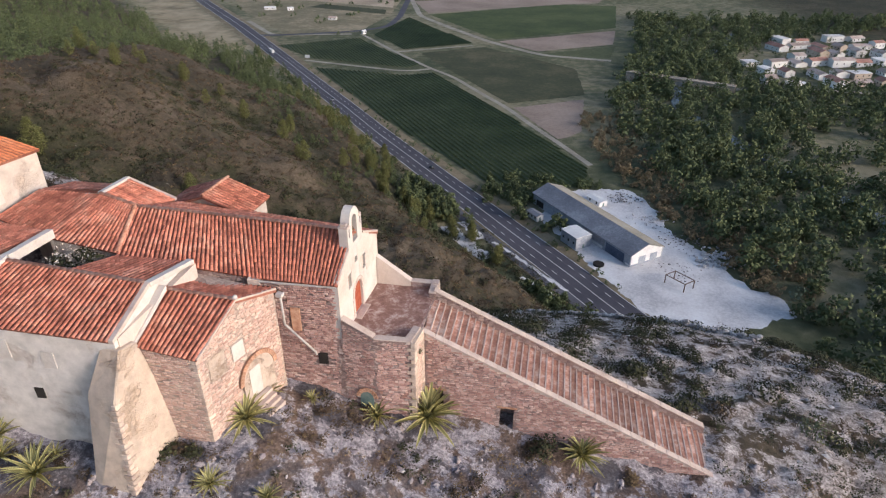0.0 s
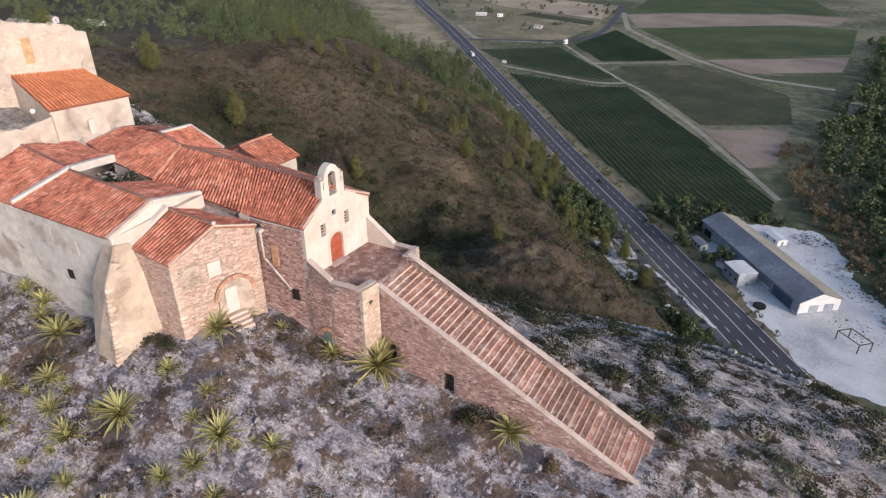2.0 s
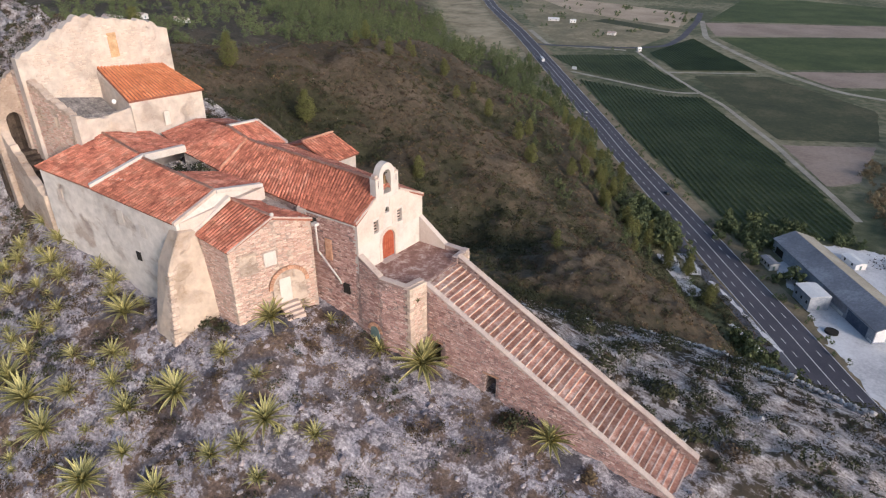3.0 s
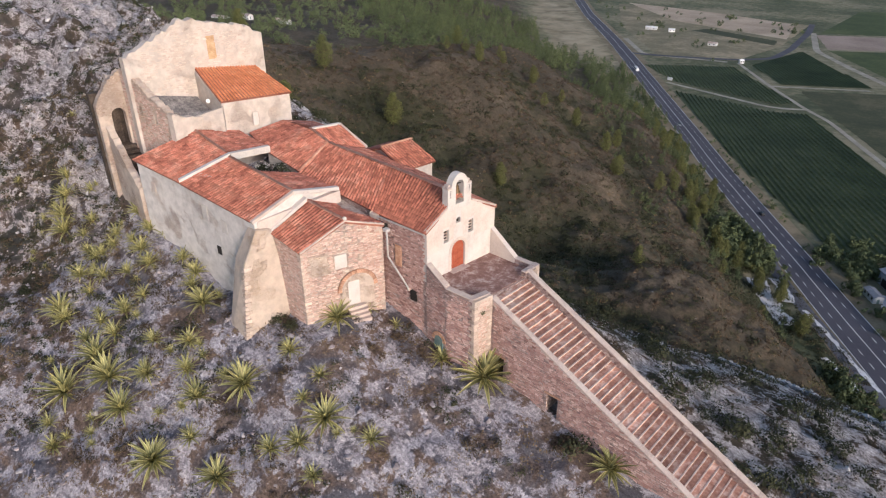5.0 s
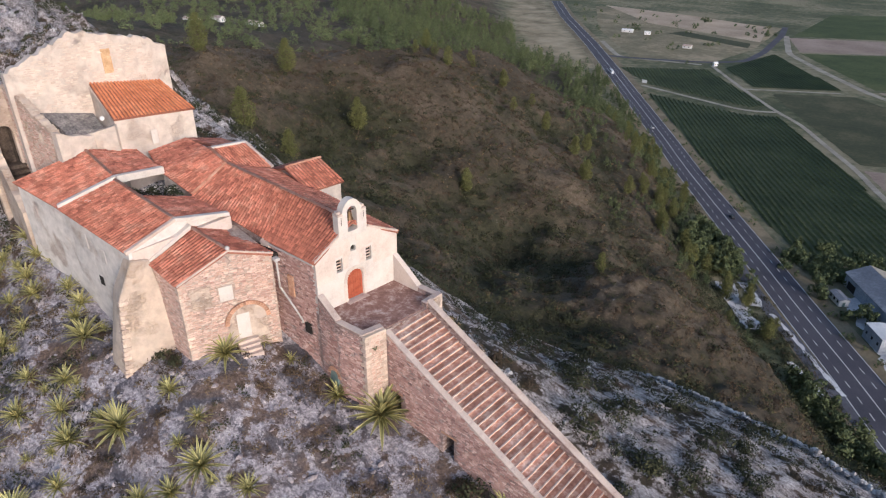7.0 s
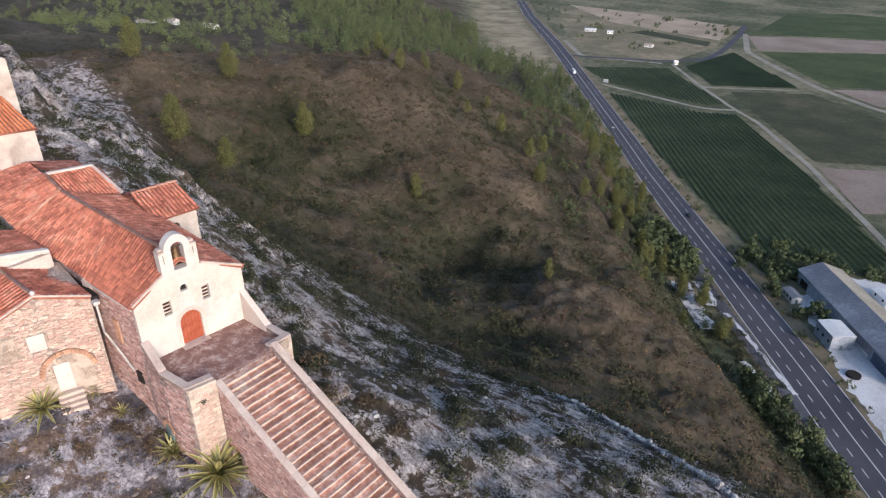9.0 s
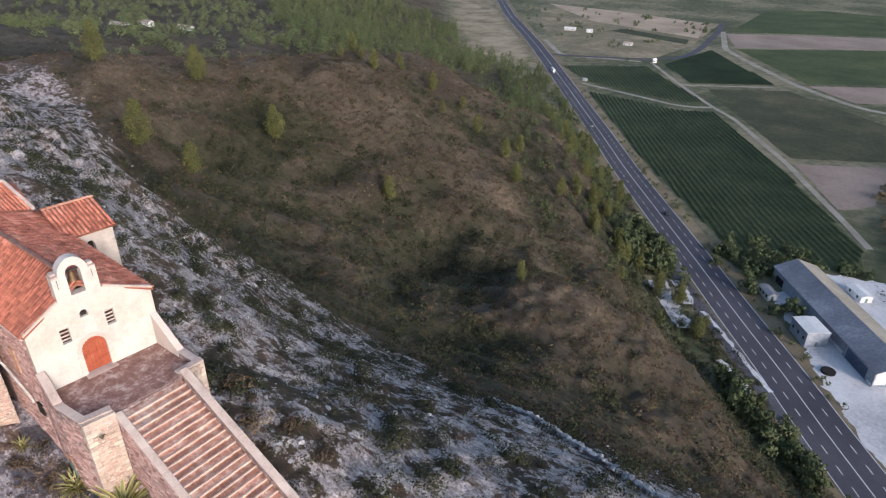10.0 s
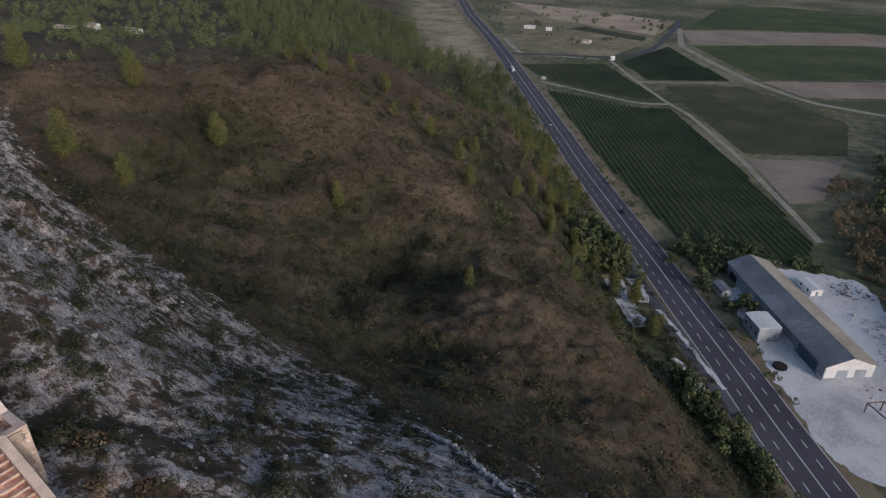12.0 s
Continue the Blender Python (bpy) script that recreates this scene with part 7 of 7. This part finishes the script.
for i in range(9):
    for j in range(6):
        x, y = 150 + 19 * i + 6 * (j % 2) + random.uniform(-4, 4), 545 + 35 * j + 4.0 * i + random.uniform(-6, 6)
        if x > 312 or y > 745 or (x < 178 and y > 640) or random.random() < 0.10:
            continue
        flat_top = random.random() < 0.22
        tone = random.random()
        lb = "white flat-roofed village house" if flat_top else ("white village house with terracotta roof" if tone < 0.45 else "pale village house with weathered grey tiles")
        eave = random.uniform(3.2, 6.5)
        gabled("village_house", lb, x, y, ground_at(x, y), random.uniform(10, 21), random.uniform(8, 12), eave, eave + (0.3 if flat_top else random.uniform(1.4, 2.2)), random.choice((18, 24, 108, 114)) + random.uniform(-5, 5),
               random.choice(("house_wall", "house_wall", "house_wall", "house_wall", "house_ochre")), "house_wall" if flat_top else ("house_red" if tone < 0.45 else "house_roof"), "house", "village houses", 3)
x, y, _ = scatter(260, 140, 315, 535, 745, lambda x, y: waves(x, y, 40, 79) > -0.3, r)
wood("village_trees", x[:130], y[:130], 6, 3.6, "wood_leaf", "dark garden trees between the village houses", leaf=0.42, per=26, n=4)
strip("village_street", resample([(120, 520), (160, 535), (234, 533), (330, 545)], 8), 7, VALLEY + 1.2, M["track"], "pale embankment road below the village", "road")
bridge = thing("river_bridge", "old stone arch bridge over the river", "bridge", (75, 518, VALLEY))
bx, by = Vector((36, 533, 0)), Vector((118, 503, 0))
bd = (by - bx).normalized()
bn = Vector((-bd.y, bd.x, 0))
ln = (by - bx).length
for side in (-3.0, 2.4):
    bm = bmesh.new()
    pts = [(0, 8.4), (0, -1)]
    for c in (0.18, 0.5, 0.82):
        pts += [(ln * c + 10.5 * math.cos(a), 0.2 + 5.8 * math.sin(a)) for a in [math.pi * (1 - q / 10) for q in range(11)]]
    pts += [(ln, -1), (ln, 8.4)]
    slab(bm, [tuple(bx + bd * s + bn * side + Vector((0, 0, VALLEY + z))) for s, z in pts], 0.6, tuple(bn))
    bmesh.ops.recalc_face_normals(bm, faces=bm.faces)
    part("arched_wall", bm, M["stone_quoin"], bridge, "stone spandrel wall with three arches")
bm = bmesh.new()
slab(bm, [tuple(bx - bn * 3.2 + Vector((0, 0, VALLEY + 8.0))), tuple(by - bn * 3.2 + Vector((0, 0, VALLEY + 8.0))), tuple(by + bn * 2.6 + Vector((0, 0, VALLEY + 8.0))), tuple(bx + bn * 2.6 + Vector((0, 0, VALLEY + 8.0)))], 1.2)
part("deck", bm, M["track"], bridge)


def vehicle(name, label, s_along, lane, length, wide, hgt, paint, cabin=True):
    """A car or coach on the highway: body, cabin, windows and wheels."""
    i = int(np.argmin(np.abs(ROAD[:, 1] - s_along)))
    d = ROAD[i + 1] - ROAD[i - 1]
    t = math.degrees(math.atan2(d[1], d[0]))
    n = np.array([-d[1], d[0]]) / np.hypot(*d)
    p = ROAD[i] + lane * n
    v = thing(name, label, "car" if cabin else "bus", (0, 0, 0))
    l, w = length / 2, wide / 2
    bm = bmesh.new()
    box(bm, -l, l, -w, w, 0.35, hgt * (0.58 if cabin else 1.0))
    soften(bm, 0.12)
    part("body", bm, M[paint], v)
    if cabin:
        bm = bmesh.new()
        prism(bm, [(-l * 0.7, -w * 0.9), (l * 0.45, -w * 0.9), (l * 0.45, w * 0.9), (-l * 0.7, w * 0.9)], [hgt] * 4, hgt * 0.56)
        for q in bm.verts:
            if q.co.z > hgt * 0.9:
                q.co.x, q.co.y = q.co.x * 0.75, q.co.y * 0.85
        part("cabin", bm, M["glass"], v)
    else:
        for sg in (-1, 1):
            bm = bmesh.new()
            box(bm, -l * 0.93, l * 0.93, sg * w - 0.03, sg * w + 0.03, hgt * 0.5, hgt * 0.8)
            part("side_windows", bm, M["glass"], v)
    for a in (-0.62, 0.62):
        for b in (-1, 1):
            bm = bmesh.new()
            bmesh.ops.create_cone(bm, cap_ends=True, segments=12, radius1=0.34, radius2=0.34, depth=0.24, matrix=pose(a * l, b * w * 0.92, 0.34, 90))
            part("wheel", bm, M["tyre"], v)
    v.matrix_world = pose(p[0], p[1], VALLEY + 0.23, 0, 0, t)


vehicle("coach", "white coach on the highway", 560, 3.2, 12, 2.5, 3.3, "white_sheet", False)
vehicle("car", "dark car on the highway", 300, -3.2, 4.3, 1.8, 1.5, "car_dark")
vehicle("car", "white car on the highway", 420, 3.0, 4.3, 1.8, 1.5, "white_sheet")
sign_ = thing("road_sign", "small white sign board beside the highway", "sign", (-262, 541, VALLEY))
bm = bmesh.new()
box(bm, -264.5, -259.5, 540.8, 541.2, VALLEY + 1.2, VALLEY + 4.0)
part("board", bm, M["white_sheet"], sign_)
for x in (-264, -260):
    bm = bmesh.new()
    box(bm, x - 0.1, x + 0.1, 540.9, 541.1, VALLEY, VALLEY + 1.3)
    part("post", bm, M["iron"], sign_)

# ---------------------------------------------------------------- masonry stones, proud of their walls
def stone_tint(name, tones, single):
    m, nt, bs, co = begin(name, 0.93)
    rnd = nt.nodes.new("ShaderNodeObjectInfo").outputs["Random"] if single else nt.nodes.new("ShaderNodeNewGeometry").outputs["Random Per Island"]
    g, big = noise_tex(nt, co, 9, 5, 0.7), noise_tex(nt, co, 0.5, 3)
    f = maths(nt, "ADD", maths(nt, "MULTIPLY", rnd, 0.7), maths(nt, "ADD", maths(nt, "MULTIPLY", g, 0.2), maths(nt, "MULTIPLY", big, 0.2)))
    nt.links.new(ramp(nt, f, [(0.15 + 0.75 * i / (len(tones) - 1), c) for i, c in enumerate(tones)]), bs.inputs["Base Color"])
    relief(nt, bs, g, 0.6, 0.03)
    return m


PINK = [(0.194, 0.103, 0.0921), (0.5, 0.315, 0.277), (0.367, 0.211, 0.183), (0.622, 0.432, 0.385), (0.459, 0.277, 0.244), (0.714, 0.545, 0.489)]
BEIGE = [(0.286, 0.174, 0.141), (0.612, 0.428, 0.357), (0.439, 0.277, 0.23), (0.714, 0.536, 0.456), (0.541, 0.367, 0.31), (0.734, 0.564, 0.489)]
CREAM = [(0.50, 0.40, 0.34), (0.64, 0.55, 0.48), (0.56, 0.46, 0.40), (0.70, 0.62, 0.55)]
TINTS = {k: (stone_tint(k + "_stone_single", t, True), stone_tint(k + "_stone_joined", t, False)) for k, t in (("pink", PINK), ("beige", BEIGE), ("cream", CREAM))}
STONES = {}
for key in TINTS:
    q = random.Random(3)
    STONES[key] = []
    for k in range(14):
        l, h = q.uniform(0.16, 0.46) / 2, q.uniform(0.10, 0.18) / 2
        v = [(sx * l, 0.0, sz * h) for sx, sz in ((-1, -1), (1, -1), (1, 1), (-1, 1))]
        v += [(sx * (l - q.uniform(0.015, 0.05)), q.uniform(0.025, 0.055), sz * (h - q.uniform(0.01, 0.035))) for sx, sz in ((-1, -1), (1, -1), (1, 1), (-1, 1))]
        f = [(4, 5, 6, 7), (0, 1, 5, 4), (1, 2, 6, 5), (2, 3, 7, 6), (3, 0, 4, 7)]
        me = bpy.data.meshes.new("stone")
        me.from_pydata(v, [], f)
        me.materials.append(TINTS[key][0])
        STONES[key].append((me, np.array(v), f, 2 * l, 2 * h))


def face_stones(owner, a, b, top, low, key, singles, skip=None, seed=1, bare=0.06, lift=0.0):
    """Coursed rubble on the wall face from a to b; top and low: heights as functions of the share along it."""
    q = random.Random(seed)
    a, b = Vector((*a, 0)), Vector((*b, 0))
    ln = (b - a).length
    al = (b - a).normalized()
    nr = Vector((al.y, -al.x, 0))
    rot = np.array([al[:], nr[:], (0, 0, 1)])
    z, vs, fs, made = min(low(0), low(1)), [], [], 0
    while z < max(top(t / 8) for t in range(9)):
        s, hi = q.uniform(0, 0.2), q.uniform(0.13, 0.19)
        while s < ln:
            me, v, f, l, h = q.choice(STONES[key])
            c = s + l / 2
            s += l + q.uniform(0.0, 0.035)
            t = c / ln
            if s > ln or not low(t) < z + h / 2 or z + h > top(t) or q.random() < bare:
                continue
            p = a + al * c + nr * (lift - 0.012) + Vector((0, 0, z + hi / 2))
            if skip and skip(p.x, p.y, p.z):
                continue
            tilt = q.gauss(0, 0.10)
            if made < singles:
                ob = new("stone", me)
                ob.parent = owner
                ob.matrix_parent_inverse = owner.matrix_world.inverted()
                ob.matrix_basis = Matrix.Translation(p) @ Matrix((al, nr, Vector((0, 0, 1)))).transposed().to_4x4() @ Matrix.Rotation(tilt, 4, "Y")
                made += 1
            else:
                n = sum(len(x) for x in vs)
                w = v.copy()
                w[:, 0], w[:, 2] = v[:, 0] * math.cos(tilt) + v[:, 2] * math.sin(tilt), v[:, 2] * math.cos(tilt) - v[:, 0] * math.sin(tilt)
                vs.append(w @ rot + np.array(p))
                fs.extend(tuple(i + n for i in g) for g in f)
        z += hi
    if vs:
        ob = link_mesh("rubble_masonry", np.concatenate(vs), fs, TINTS[key][1], owner)
        ob["kind"] = "stuff"


def flat(z):
    return lambda t: z


def doors_under_stairs(x, y, z):
    return any(abs((Vector((x, y, 0)) - Vector(stair_at(s, LEFT, 0))).length) < 0.85 and z < zt for s, zt in ((0.95, -4.55), (5.85, -5.5)))


p, q_ = stair_at(0.2, LEFT, 0), stair_at(S_LEN, LEFT, 0)
face_stones(left_wall, p[:2], q_[:2], lambda t: stair_z(0.2 + t * (S_LEN - 0.2)) - 0.02, lambda t: -8.2 - 3.0 * t, "pink", 290, doors_under_stairs, 2)
rim = bpy.data.objects["retaining_wall"]
teal = lambda x, y, z: abs(x - 1.55) < 0.85 and z < -3.65
face_stones(rim, (0.0, -3.72), (2.25, -3.84), lambda t: 1.4 - 1.0 * t, flat(-7.0), "pink", 120, teal, 3)
face_stones(rim, (2.25, -3.82), (4.58, -3.41), flat(0.25), flat(-7.6), "pink", 120, teal, 4)
face_stones(rim, (4.86, -3.12), (4.98, -2.0), flat(0.2), flat(-7.6), "beige", 60, None, 5)
sw = bpy.data.objects["side_wall"]
chw = lambda x, y, z: (abs(x + 2.9) < 0.42 and 0.25 < z < 2.2) or (abs(x + 1.35) < 0.45 and -2.35 < z < -1.2)
face_stones(sw, (-5.4, -4.17), (-0.04, -3.68), flat(3.95), flat(-5.2), "pink", 290, chw, 6)
aw = next(o for o in annex.children if o.name.startswith("wall"))


def annex_free(x, y, z):
    s = (Vector((x, y, 0)) - A0).dot(FA)
    if z < ARCH_Z + 0.1:
        if abs(s - ARCH_S) < 1.55:
            return True
    elif math.hypot(s - ARCH_S, z - ARCH_Z) < 1.68:
        return True
    return (abs(s - 3.05) < 0.6 and 0.9 < z < 2.25) or (abs(s - 1.35) < 0.75 and 0.8 < z < 2.55)


face_stones(aw, (-5.25, -11.1), (-4.58, -7.56), lambda t: 3.05 + 1.45 * t, flat(-4.2), "beige", 150, annex_free, 7, 0.12)
face_stones(aw, (-4.58, -7.56), (-3.75, -4.75), lambda t: 4.5 - 0.75 * t, flat(-3.6), "beige", 140, annex_free, 8, 0.12)
face_stones(aw, (-9.0, -11.3), (-5.25, -11.1), lambda t: 3.4 - 0.35 * t, flat(-4.4), "beige", 0, None, 9, 0.15)
ruin = {k: bpy.data.objects[k] for k in ("ruined_gable", "ruin_side_wall")}
face_stones(ruin["ruined_gable"], (-28.95, -12.0), (-29.0, -0.5), lambda t: float(np.interp(t, [0, 0.43, 1], [13.4, 15.7, 14.3])), lambda t: 9.0 + 2.6 * (t > 0.5), "cream", 0, lambda x, y, z: (abs(y + 4.6) < 0.45 and 12.3 < z < 14.6) or waves(np.array([y]), np.array([z]), 3.0, 5)[0] < -0.15, 12, 0.25, 0.004)
face_stones(ruin["ruin_side_wall"], (-30.6, -12.75), (-24.6, -11.5), lambda t: 12.0 - 2.8 * t, flat(2.0), "beige", 0, lambda x, y, z: min(abs(x + 26.4), abs(x + 28.4)) < 0.3 and 7.9 < z < 9.6, 13, 0.2)
